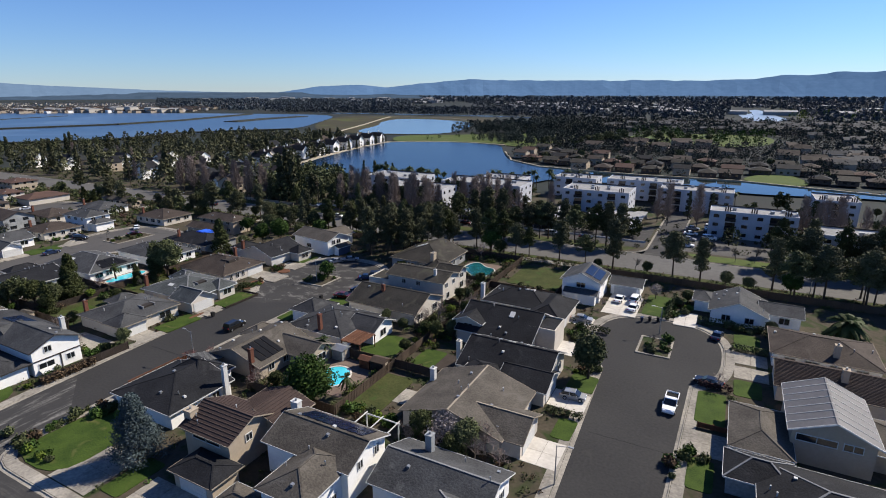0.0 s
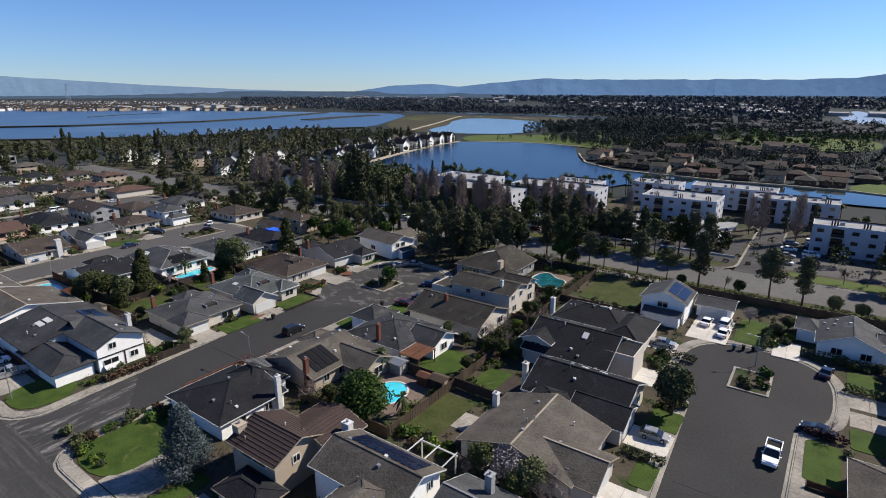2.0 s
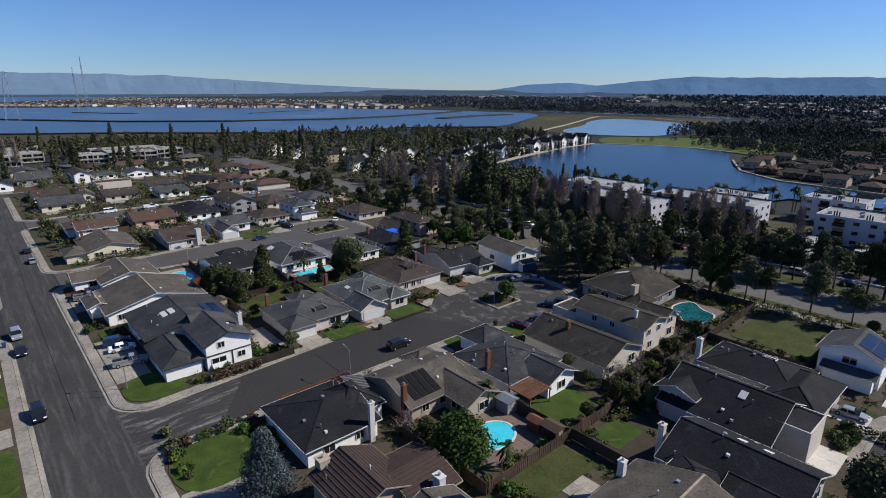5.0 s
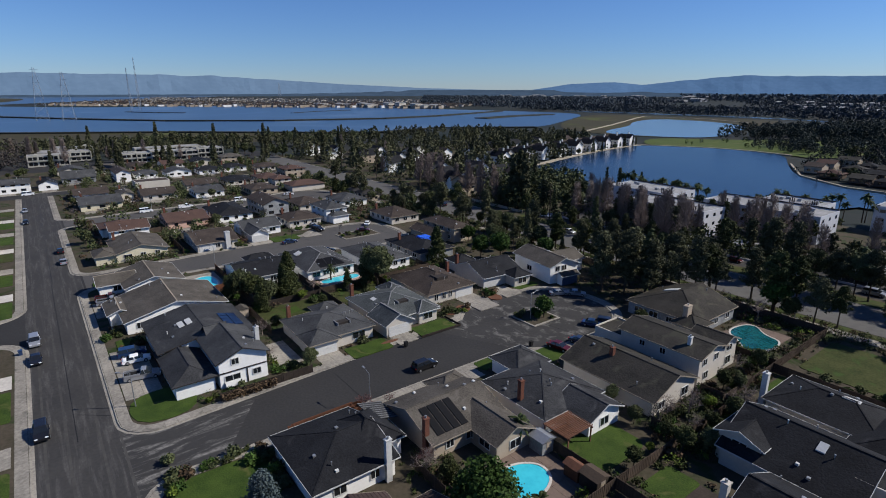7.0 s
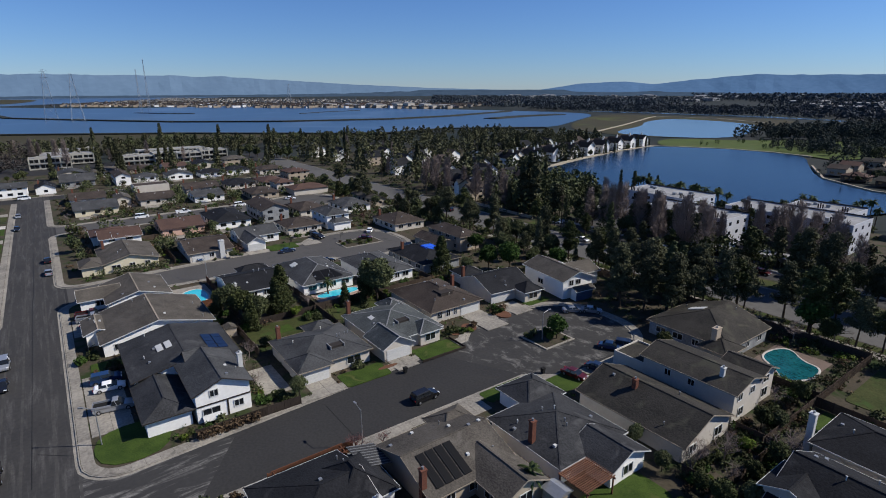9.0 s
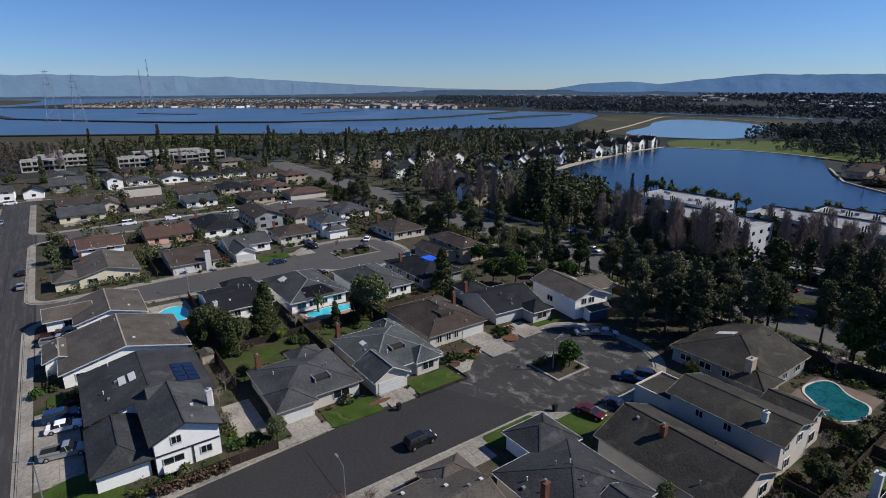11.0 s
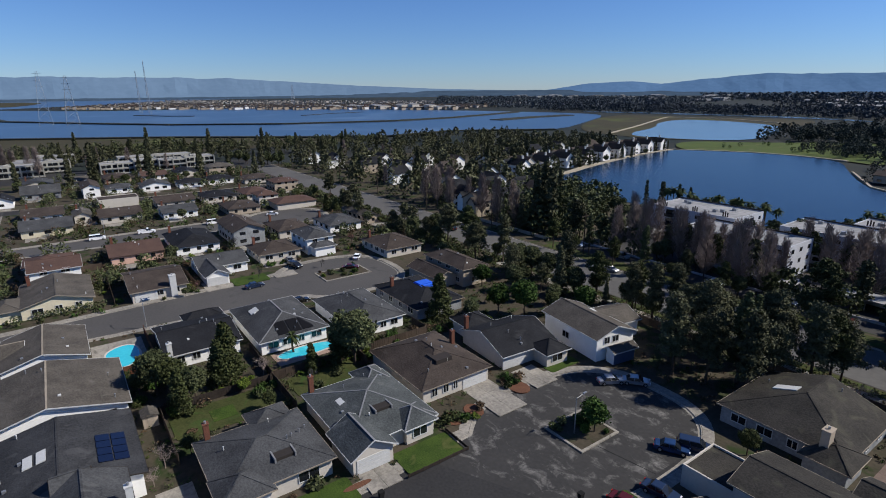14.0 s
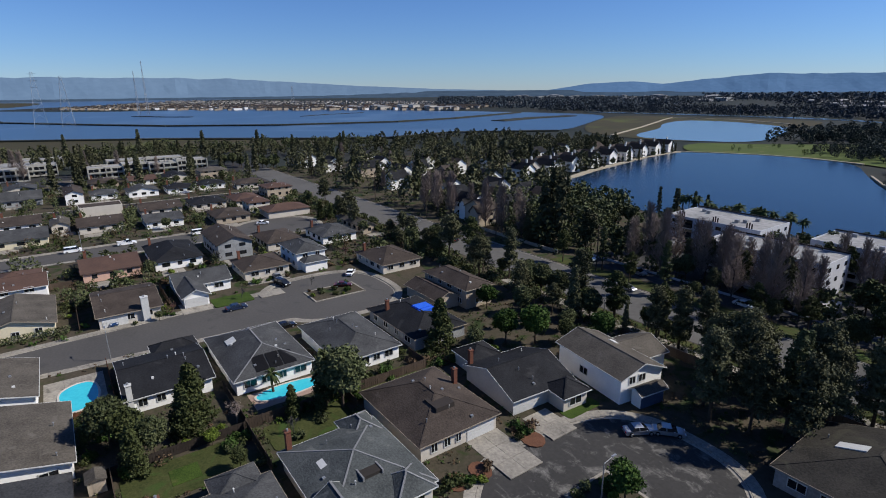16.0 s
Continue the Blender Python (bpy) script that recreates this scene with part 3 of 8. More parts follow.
class House:
    """A house of one or more roofed wings. Places are given in the world; the parts are local to an Empty on the ground."""

    def __init__(self, label, wall, roof, trim, wings, name="house", group="", cap=None, g=0.13, fascia=0.15, far=False):
        self.far = far
        x0, y0, x1, y1 = wings[0][:4]
        self.o = ((x0 + x1) / 2, (y0 + y1) / 2, g)
        self.e = base(name, self.o, label, "house", group)
        TAKEN.extend(w[:4] for w in wings)
        self.wall, self.roof, self.trim, self.wings, self.g = wall, roof, trim, wings, g
        for w in wings:
            self.wing(w, cap, fascia)

    def mb(self):
        return Mb(self.o)

    def part(self, name, mb, mat, parent=None, label=""):
        return part(name, mb, mat, parent or self.e, label)

    def wing(self, w, cap, fascia):
        x0, y0, x1, y1, ez, rise, ax, kind = w[:8]
        roof_m = w[8] if len(w) > 8 else self.roof
        over, g, th = (0.55 if kind != "f" else 0.0), self.g, 0.16
        wx0, wy0, wx1, wy1 = x0 + over, y0 + over, x1 - over, y1 - over
        if kind == "f":
            self.part("wall", self.mb().box(wx0, wy0, g, wx1, wy1, ez), self.wall)
            self.part("roof", self.mb().box(wx0 + .2, wy0 + .2, ez, wx1 - .2, wy1 - .2, ez + .1), self.roof)
            m = self.mb()
            for a in ((wx0, wy0, wx1, wy0 + .2), (wx0, wy1 - .2, wx1, wy1), (wx0, wy0 + .2, wx0 + .2, wy1 - .2), (wx1 - .2, wy0 + .2, wx1, wy1 - .2)):
                m.box(a[0], a[1], ez, a[2], a[3], ez + .35)
            self.part("parapet", m, self.wall)
            return
        half = (y1 - y0) / 2 if ax == "x" else (x1 - x0) / 2
        # to local axes: s along the ridge, t across it
        P = (lambda s, t, z: (s, t, z)) if ax == "x" else (lambda s, t, z: (t, s, z))
        s0, s1, t0, t1 = (x0, x1, y0, y1) if ax == "x" else (y0, y1, x0, x1)
        tm, back = (t0 + t1) / 2, (0.0 if kind == "g" else half * 0.95)
        k0 = back if kind in "hl" else 0.0
        k1 = back if kind in "hr" else 0.0
        if kind == "g":
            k0 = k1 = 0.0
        if s0 + k0 > s1 - k1:
            m_ = (s0 + s1) / 2
            k0, k1 = m_ - s0, s1 - m_
        top = ez + rise
        up = [P(s0, t0, ez), P(s1, t0, ez), P(s1, t1, ez), P(s0, t1, ez), P(s0 + k0, tm, top), P(s1 - k1, tm, top)]
        fc = [(0, 1, 5, 4), (2, 3, 4, 5), (3, 0, 4), (1, 2, 5)]
        lo = [(p[0], p[1], p[2] - th) for p in up]
        faces = list(fc[:2])
        if kind in "hl":
            faces.append(fc[2])
        if kind in "hr":
            faces.append(fc[3])
        m = self.mb()
        und = [tuple(6 + i for i in f[::-1]) for f in faces]
        edges = [(0, 1), (2, 3)] + ([(3, 0)] if kind in "hl" else [(3, 4), (4, 0)]) + ([(1, 2)] if kind in "hr" else [(1, 5), (5, 2)])
        rim = [(b, a, a + 6, b + 6) for a, b in edges]
        m.add(up + lo, faces + und + rim)
        self.part("roof", m, roof_m)
        cx, cy = (x0 + x1) / 2, (y0 + y1) / 2
        for a, b in () if self.far else edges:
            pa, pb = Vector(up[a]), Vector(up[b])
            mid = (pa + pb) / 2
            out = Vector((pb.y - pa.y, pa.x - pb.x, 0))
            out = out.normalized() if out.length > 0 else out
            if out.dot(Vector((mid.x - cx, mid.y - cy, 0))) < 0:
                out = -out
            q = [pa, pb, pb + out * .05, pa + out * .05]
            f = self.mb().add([(v.x, v.y, v.z + .02) for v in q] + [(v.x, v.y, v.z - fascia) for v in q],
                  [(0, 1, 2, 3), (7, 6, 5, 4), (0, 1, 5, 4), (1, 2, 6, 5), (2, 3, 7, 6), (3, 0, 4, 7)])
            self.part("fascia", f, self.trim)
        if not self.far:
            self.part("ridge_cap", self.mb().beam(up[4], up[5], 0.26, 0.07), cap or roof_m)
        for a, b, on in ((0, 4, kind in "hl"), (3, 4, kind in "hl"), (1, 5, kind in "hr"), (2, 5, kind in "hr")):
            if on and not self.far:
                self.part("ridge_cap", self.mb().beam(up[a], up[b], 0.22, 0.07), cap or roof_m)
        # walls, with gable tops
        sl = rise / half
        ws0, ws1, wt0, wt1 = (wx0, wx1, wy0, wy1) if ax == "x" else (wy0, wy1, wx0, wx1)
        zb = ez - th + sl * over - 0.03
        mw = self.mb()
        mw.add([P(ws0, wt0, g), P(ws1, wt0, g), P(ws1, wt1, g), P(ws0, wt1, g), P(ws0, wt0, zb), P(ws1, wt0, zb), P(ws1, wt1, zb), P(ws0, wt1, zb)],
               [(0, 1, 5, 4), (1, 2, 6, 5), (2, 3, 7, 6), (3, 0, 4, 7)])
        if kind not in "hl":
            mw.add([P(ws0, wt0, zb), P(ws0, wt1, zb), P(ws0, tm, top - th - .03)], [(0, 1, 2)])
        if kind not in "hr":
            mw.add([P(ws1, wt0, zb), P(ws1, wt1, zb), P(ws1, tm, top - th - .03)], [(0, 1, 2)])
        self.part("wall", mw, self.wall)

    def z(self, x, y, i=0):
        x0, y0, x1, y1, ez, rise, ax, kind = self.wings[i][:8]
        if kind == "f":
            return ez + .1
        half = (y1 - y0) / 2 if ax == "x" else (x1 - x0) / 2
        d = min(y - y0, y1 - y) if ax == "x" else min(x - x0, x1 - x)
        if kind in "hl":
            d = min(d, (x - x0) / .95 if ax == "x" else (y - y0) / .95)
        if kind in "hr":
            d = min(d, (x1 - x) / .95 if ax == "x" else (y1 - y) / .95)
        return ez + rise * max(d, 0) / half

    def window(self, face, at, z0, w, h, i=0, mat=None, frame=None):
        """A framed window with a pane set back, on a wall of wing i; at is the place along that wall."""
        x0, y0, x1, y1 = self.wings[i][:4]
        over = 0.55 if self.wings[i][7] != "f" else 0.0
        n = {"+x": (1, 0), "-x": (-1, 0), "+y": (0, 1), "-y": (0, -1)}[face]
        c = {"+x": x1 - over, "-x": x0 + over, "+y": y1 - over, "-y": y0 + over}[face]
        fr, pn = self.mb(), self.mb()

        def slab(m, a0, a1, b0, b1, d0, d1):
            if n[0]:
                m.box(min(c + n[0] * d0, c + n[0] * d1), a0, b0, max(c + n[0] * d0, c + n[0] * d1), a1, b1)
            else:
                m.box(a0, min(c + n[1] * d0, c + n[1] * d1), b0, a1, max(c + n[1] * d0, c + n[1] * d1), b1)
        a, b, t = at - w / 2, at + w / 2, 0.1
        for q in ((a - t, b + t, z0 - t, z0), (a - t, b + t, z0 + h, z0 + h + t), (a - t, a, z0, z0 + h), (b, b + t, z0, z0 + h), (at - .04, at + .04, z0, z0 + h)):
            slab(fr, *q, 0.005, 0.09)
        slab(pn, a, b, z0, z0 + h, 0.004, 0.03)
        if self.far:
            return self.part("window", pn, mat or glass)
        wd = self.part("window", fr, frame or trim_white)
        self.part("pane", pn, mat or glass, wd)

    def garage(self, face, at, w=4.9, h=2.15, i=0, mat=None):
        x0, y0, x1, y1 = self.wings[i][:4]
        n = 1 if face[0] == "+" else -1
        c = {"+x": x1 - .55, "-x": x0 + .55, "+y": y1 - .55, "-y": y0 + .55}[face]
        m, g = self.mb(), self.g
        for k in range(4):
            za, zb = g + k * h / 4 + .02, g + (k + 1) * h / 4
            lo, hi = sorted((c + n * .005, c + n * .07))
            if face[1] == "x":
                m.box(lo, at - w / 2, za, hi, at + w / 2, zb)
            else:
                m.box(at - w / 2, lo, za, at + w / 2, hi, zb)
        self.part("garage_door", m, mat or trim_white)

    def chimney(self, x, y, top, w=0.7, d=0.7, mat=None):
        ch = self.part("chimney", self.mb().box(x - w / 2, y - d / 2, self.g, x + w / 2, y + d / 2, top), mat or brick_mat)
        self.part("chimney_cap", self.mb().box(x - w / 2 - .08, y - d / 2 - .08, top, x + w / 2 + .08, y + d / 2 + .08, top + .12), mat or brick_mat, ch)
        self.part("flue", self.mb().tube((x, y, top + .12), (x, y, top + .45), .16, .16, 8), steel, ch)

    def vents(self, n=4, i=0, mat=None):
        x0, y0, x1, y1 = self.wings[i][:4]
        for _ in range(n):
            x, y = RS.uniform(x0 + 1, x1 - 1), RS.uniform(y0 + 1, y1 - 1)
            z = self.z(x, y, i)
            m = self.mb()
            if RS.random() < .5:
                m.tube((x, y, z - .1), (x, y, z + .5), .07, .07, 6).tube((x, y, z + .5), (x, y, z + .58), .13, .1, 6)
            else:
                m.box(x - .2, y - .2, z - .12, x + .2, y + .2, z + .22)
            self.part("roof_vent", m, mat or (steel if RS.random() < .7 else trim_white))

    def panels(self, x0, y0, x1, y1, nx, ny, i=0, mat=None, gap=0.08, lift=0.12):
        """Solar panels, each a thin slab with a frame, lying on the slope of wing i."""
        dx, dy = (x1 - x0) / nx, (y1 - y0) / ny
        for a in range(nx):
            for b in range(ny):
                q = [(x0 + dx * a + gap, y0 + dy * b + gap), (x0 + dx * (a + 1) - gap, y0 + dy * b + gap), (x0 + dx * (a + 1) - gap, y0 + dy * (b + 1) - gap), (x0 + dx * a + gap, y0 + dy * (b + 1) - gap)]
                v = [(x, y, self.z(x, y, i) + lift) for x, y in q]
                u = [(x, y, self.z(x, y, i) + lift - .06) for x, y in q]
                self.part("solar_panel", self.mb().add(u + v, [(3, 2, 1, 0), (4, 5, 6, 7), (0, 1, 5, 4), (1, 2, 6, 5), (2, 3, 7, 6), (3, 0, 4, 7)]), mat or solar_mat)

    def skylight(self, x, y, w=1.2, d=0.8, i=0):
        q = [(x - w / 2, y - d / 2), (x + w / 2, y - d / 2), (x + w / 2, y + d / 2), (x - w / 2, y + d / 2)]
        v = [(a, b, self.z(a, b, i) + .14) for a, b in q]
        u = [(a, b, self.z(a, b, i) - .05) for a, b in q]
        self.part("skylight", self.mb().add(u + v, [(4, 5, 6, 7), (0, 1, 5, 4), (1, 2, 6, 5), (2, 3, 7, 6), (3, 0, 4, 7)]), trim_white, label="white skylight dome")

    def windows(self, faces=("+x", "-y"), i=0, two=False, step=3.6):
        x0, y0, x1, y1, ez = self.wings[i][:5]
        for f in faces:
            lo, hi = (y0, y1) if f[1] == "x" else (x0, x1)
            n = max(1, int((hi - lo - 2) / step))
            for k in range(n):
                at = lo + 1.3 + (hi - lo - 2.6) * (k + .5) / n + RS.uniform(-.2, .2)
                w = RS.choice((1.2, 1.6, 2.0))
                self.window(f, at, self.g + 0.95, w, 1.15, i)
                if two:
                    self.window(f, at, self.g + 3.5, w * .9, 1.05, i)

    def turn(self, deg):
        self.e.rotation_euler = (0, 0, radians(deg))
        return self


ROW_L, ROW_R, ROW_3 = "houses of the first street", "houses of the cul-de-sac", "houses of the next street"
# first street, far kerb: from the avenue inwards
h = House("white two-storey house with dark grey shingle roofs", white_wall, roof_dark, trim_dark, [
    (-114.5, 42, -101.6, 51, 4.9, 1.9, "x", "g", roof_grey), (-131, 35.6, -114, 53, 3.6, 1.9, "x", "g"), (-117.6, 35.4, -102.2, 42.5, 2.8, 1.5, "x", "h"), (-117, 43.5, -112, 47.5, 5.0, 1.7, "y", "g", roof_grey)], group=ROW_L, g=0.13)
h.window("+x", 45.2, 4.0, 1.1, 1.0, 0), h.window("+x", 44.6, 1.2, 2.4, 1.0, 0), h.window("+x", 48.6, 1.2, 1.3, 1.0, 0)
h.part("wood_trim", h.mb().box(-102.16, 42.6, 2.75, -102.05, 50.4, 2.95).box(-102.16, 46.9, .2, -102.05, 47.1, 2.75), trim_dark)
h.part("awning", h.mb().add([(-102.1, 43.2, 1.25), (-102.1, 46, 1.25), (-101, 46, .75), (-101, 43.2, .75), (-102.1, 43.2, 1.15), (-102.1, 46, 1.15), (-101, 46, .65), (-101, 43.2, .65)], [(0, 1, 2, 3), (7, 6, 5, 4), (2, 3, 7, 6), (0, 3, 7, 4), (1, 2, 6, 5)]), trim_white)
h.garage("-y", -112, 4.8, i=2), h.chimney(-107, 50.6, 7.4, mat=trim_white), h.vents(3, 0), h.vents(4, 1)
h.panels(-124.4, 48.2, -117.6, 51.6, 4, 2, 1)
h.skylight(-122.4, 41.2, 2.6, 1.0, 1), h.skylight(-122.4, 42.6, 2.6, 1.0, 1)
h = House("long white gabled house with weathered tan shingles", white_wall, roof_tan, trim_white, [
    (-152, 33, -134.4, 53.5, 2.8, 2.6, "x", "g"), (-150, 30.8, -141, 36, 2.7, 1.0, "x", "g")], group=ROW_L, cap=trim_tan)
h.windows(("+x", "-y"), 0), h.vents(5, 0), h.vents(3, 1), h.garage("-y", -141.5, 4.8, i=1)
h = House("grey shingle hip-roofed house with white garage", cream_wall, roof_grey, trim_tan, [
    (-118, 58.6, -104, 73.2, 2.8, 2.1, "y", "h"), (-109, 58.4, -102.8, 65, 2.75, 1.7, "x", "h"), (-121, 66, -116, 72, 2.75, 1.4, "x", "h")], group=ROW_L)
# a solid dark block stands in for the shade inside the open court
h.part("court_opening", h.mb().box(-109.2, 66.2, 3.3, -106.6, 68.6, 4.0), trim_dark), h.part("court_curb", h.mb().box(-109.4, 66.0, 3.2, -106.4, 66.2, 4.12).box(-109.4, 68.6, 3.2, -106.4, 68.8, 4.12), cap_grey), h.garage("+x", 61.7, 4.8, i=1), h.window("+x", 69.5, .9, 2.6, 1.3, 0), h.vents(6, 0), h.chimney(-117.5, 60.5, 5.3)
h = House("slate-grey hip-roofed house with pale ridge lines", cream_wall, roof_green, trim_white, [
    (-121, 75, -104.2, 89.2, 2.8, 2.4, "y", "h"), (-109.5, 74, -101.8, 81, 2.75, 2.0, "x", "g"), (-123, 84, -117, 89, 2.75, 1.5, "x", "h"), (-109, 83, -103.4, 88.6, 2.78, 1.7, "x", "h")], group=ROW_L, cap=cap_grey)
# court again as a dark block, its shaded hollow put into the colour
h.part("court_opening", h.mb().box(-110.4, 81.2, 3.4, -108.2, 83.6, 4.35), trim_dark), h.part("court_curb", h.mb().box(-110.6, 81.0, 3.3, -108.0, 81.2, 4.45).box(-110.6, 83.6, 3.3, -108.0, 83.8, 4.45), cap_grey), h.garage("+x", 77.5, 4.9, i=1), h.window("+x", 85.8, .9, 2.2, 1.3, 3), h.vents(7, 0), h.chimney(-120.5, 76.5, 5.6), h.skylight(-114, 78.5, 1.6, 1.2, 0)
h = House("brown shingle hip-roofed house with a small inner court", cream_wall, roof_brown, trim_tan, [
    (-128, 90.5, -110.5, 104.8, 2.8, 2.6, "x", "h")], group=ROW_L)
h.garage("+x", 101.3, 4.9), h.window("+x", 93.2, .9, 1.0, 1.4), h.window("+x", 95.4, .9, 1.0, 1.4), h.window("+x", 97.3, .9, .8, 1.4), h.vents(8), h.chimney(-121, 104, 5.6)
# inner court: no hollow, its shade is the block's dark colour
h.part("court_opening", h.mb().box(-117.2, 95.8, 4.0, -114.2, 99.0, 4.95), trim_dark)
h = House("charcoal shingle house with a projecting gabled wing", cream_wall, roof_char, trim_white, [
    (-125, 108.5, -111, 121.5, 2.8, 2.5, "y", "g"), (-113, 115.5, -107.5, 121.5, 2.75, 1.7, "x", "h"), (-131, 110, -124.5, 117, 2.75, 1.6, "x", "h")], group=ROW_L)
h.garage("+x", 111.3, 4.8), h.window("+x", 118.5, .9, 2.4, 1.3, 1), h.vents(5), h.chimney(-124, 109.5, 5.7), h.turn(-4)
h = House("pale gabled two-storey house with a blue front", white_wall, roof_tan, trim_white, [
    (-119, 124.5, -103, 134.5, 4.6, 1.9, "x", "g"), (-117, 129, -108, 141, 3.6, 1.8, "y", "g"), (-103.6, 126.5, -100.6, 132.5, 2.6, .8, "y", "g")], group=ROW_L)
h.window("+x", 129.5, 3.3, 1.4, 1.2, 0), h.window("+x", 127.4, 3.3, 1.2, 1.2, 0), h.garage("+x", 129.5, 4.9, i=2, mat=blue_wall), h.window("-y", -112, 1.6, 1.8, 1.2, 0), h.skylight(-113, 132.5, 1.6, 1.2), h.turn(-8)
# first street, near kerb
h = House("charcoal shingle corner house with white side walls", white_wall, roof_char, trim_white, [
    (-81, 43, -66.8, 55, 2.9, 2.0, "y", "l"), (-79, 50, -70, 58, 3.0, 2.3, "x", "h")], group=ROW_L)
h.vents(6), h.chimney(-66.8, 53.2, 6.2, .55, .8, trim_white), h.windows(("+x",))
h.part("lean_to_roof", h.mb().add([(-79.4, 55.6, 4.0), (-74.6, 55.6, 4.0), (-74.6, 59.6, 2.9), (-79.4, 59.6, 2.9), (-79.4, 55.6, 3.9), (-74.6, 55.6, 3.9), (-74.6, 59.6, 2.8), (-79.4, 59.6, 2.8)], [(0, 1, 2, 3), (7, 6, 5, 4), (0, 4, 5, 1), (1, 5, 6, 2), (2, 6, 7, 3), (3, 7, 4, 0)]), roof_dark)
for k in range(9):
    x = -79.3 + k * .58
    h.part("roof_rib", h.mb().beam((x, 55.6, 4.03), (x, 59.6, 2.93), .07, .06), cap_grey)
h = House("two-storey house with ribbed brown tile roofs", tan_wall, roof_tile, trim_tan, [
    (-60.5, 40, -51, 49, 5.0, 1.9, "x", "g"), (-58, 46.5, -48.5, 53.5, 4.6, 1.6, "y", "g"), (-57, 35.4, -49, 40.5, 2.75, 1.0, "x", "h", roof_char)], group=ROW_L)
for wi in (0, 1):
    x0, y0, x1, y1, ez, rise, ax = h.wings[wi][:7]
    m = h.mb()
    span = (y1 - y0) / 2 if ax == "x" else (x1 - x0) / 2
    for k in range(1, 9):
        d = span * k / 9
        for sd in (0, 1):
            if ax == "x":
                yy = y0 + d if sd == 0 else y1 - d
                m.beam((x0 + .05, yy, ez + rise * d / span + .03), (x1 - .05, yy, ez + rise * d / span + .02), .09, .045)
            else:
                xx = x0 + d if sd == 0 else x1 - d
                m.beam((xx, y0 + .05, ez + rise * d / span + .03), (xx, y1 - .05, ez + rise * d / span + .03), .1, .07)
    h.part("tile_ribs", m, roof_tile)
h.window("-y", -55.8, 3.9, 5.0, .8, 0), h.window("+x", 43.8, 3.6, 1.0, 1.0, 0), h.chimney(-60.2, 42, 6.6, 1.3, 1.3, tan_wall), h.chimney(-49.2, 50.5, 6.4, 1.2, .9, trim_white), h.vents(3), h.garage("-y", -53, 4.8, i=2)
h = House("white two-storey house with moss-grey shingles and solar panels", white_wall, roof_tan, trim_white, [
    (-48.5, 43, -34.5, 52, 4.9, 1.9, "x", "g"), (-43, 36.5, -35.5, 46.5, 4.6, 1.7, "y", "h"), (-47.5, 33.5, -41.5, 38, 2.75, 1.0, "x", "h")], group=ROW_L)
h.panels(-46.5, 48.0, -36, 51.3, 8, 2), h.window("+x", 46, 3.6, .9, 1.1, 0), h.window("+x", 49.5, 3.6, .9, 1.1, 0), h.window("+x", 42, 1.2, .8, 1.1, 1), h.vents(5, 1), h.vents(3)
h = House("grey shingle house with a cross hip", white_wall, roof_grey, trim_white, [
    (-33.5, 45, -18.2, 55, 2.9, 2.0, "x", "g"), (-26.5, 38, -19, 49, 2.8, 1.8, "y", "h")], group=ROW_L, cap=cap_grey)
h.vents(4), h.chimney(-29, 52.8, 6.2, .9, .9, grey_wall), h.vents(3, 1), h.windows(("+x",))
h = House("tan shingle house with black solar water panels", tan_wall, roof_tan, trim_tan, [
    (-79, 59.5, -66, 73, 2.8, 2.3, "y", "g"), (-70, 66, -60.8, 73.4, 2.75, 1.7, "x", "g"), (-80.5, 68, -75, 74.5, 2.75, 1.4, "y", "h")], group=ROW_L)
h.panels(-71.8, 61, -66.9, 66.5, 1, 4, 0, solar_black, .12), h.vents(8), h.chimney(-68, 59.8, 5.9), h.windows(("-y",), 1), h.windows(("+x",), 0), h.window("+x", 70, .9, 2, 1.3, 1)
h = House("dark grey shingle house with a timber pergola roof", white_wall, roof_dark, trim_white, [
    (-75, 75.5, -61, 89, 2.8, 2.2, "y", "h"), (-64, 80, -56.8, 88, 2.75, 1.7, "x", "g"), (-80.5, 82, -73, 90, 2.75, 1.8, "y", "h")], group=ROW_L, cap=roof_dark)
h.vents(9), h.chimney(-67, 76.5, 6.2), h.window("+x", 84, .9, 1.8, 1.3, 1)
h = House("moss-brown gabled house with cream gable end", cream_wall, roof_moss, trim_tan, [
    (-72.5, 91.5, -54.2, 104.5, 2.9, 2.6, "x", "g")], group=ROW_L)
h.window("+x", 101, .9, 1.9, 1.4), h.window("+x", 94.5, .9, 1.6, 1.2), h.chimney(-65.5, 96.5, 6.2), h.vents(3)
h = House("two-storey cream house with a low-pitched brown roof", cream_wall, roof_moss, trim_tan, [
    (-71, 105.5, -54.8, 115, 5.3, 1.4, "x", "g"), (-62, 113.5, -55.2, 120, 5.0, 1.3, "x", "g"), (-77, 107, -70.4, 114, 2.9, .2, "x", "f")], group=ROW_L)
h.window("+x", 107.8, 3.6, 1.2, 1.1), h.window("+x", 111.5, 3.6, 1.2, 1.1), h.window("+x", 116.8, 3.5, 1.8, 1.1, 1), h.window("+x", 108.5, .9, 1.4, 1.3), h.window("+x", 116.8, .9, 1.8, 1.5, 1), h.chimney(-58.5, 108.2, 7.4, .6, .6, trim_white), h.window("-y", -66, 3.6, 1.0, 1.0), h.window("-y", -62, 3.6, 1.0, 1.0)
h = House("dark moss-stained hip-roofed house", grey_wall, roof_moss, trim_tan, [
    (-82, 124, -65, 140, 3.0, 3.0, "y", "l"), (-70, 121.5, -64, 128, 2.75, 1.6, "x", "h")], group=ROW_L)
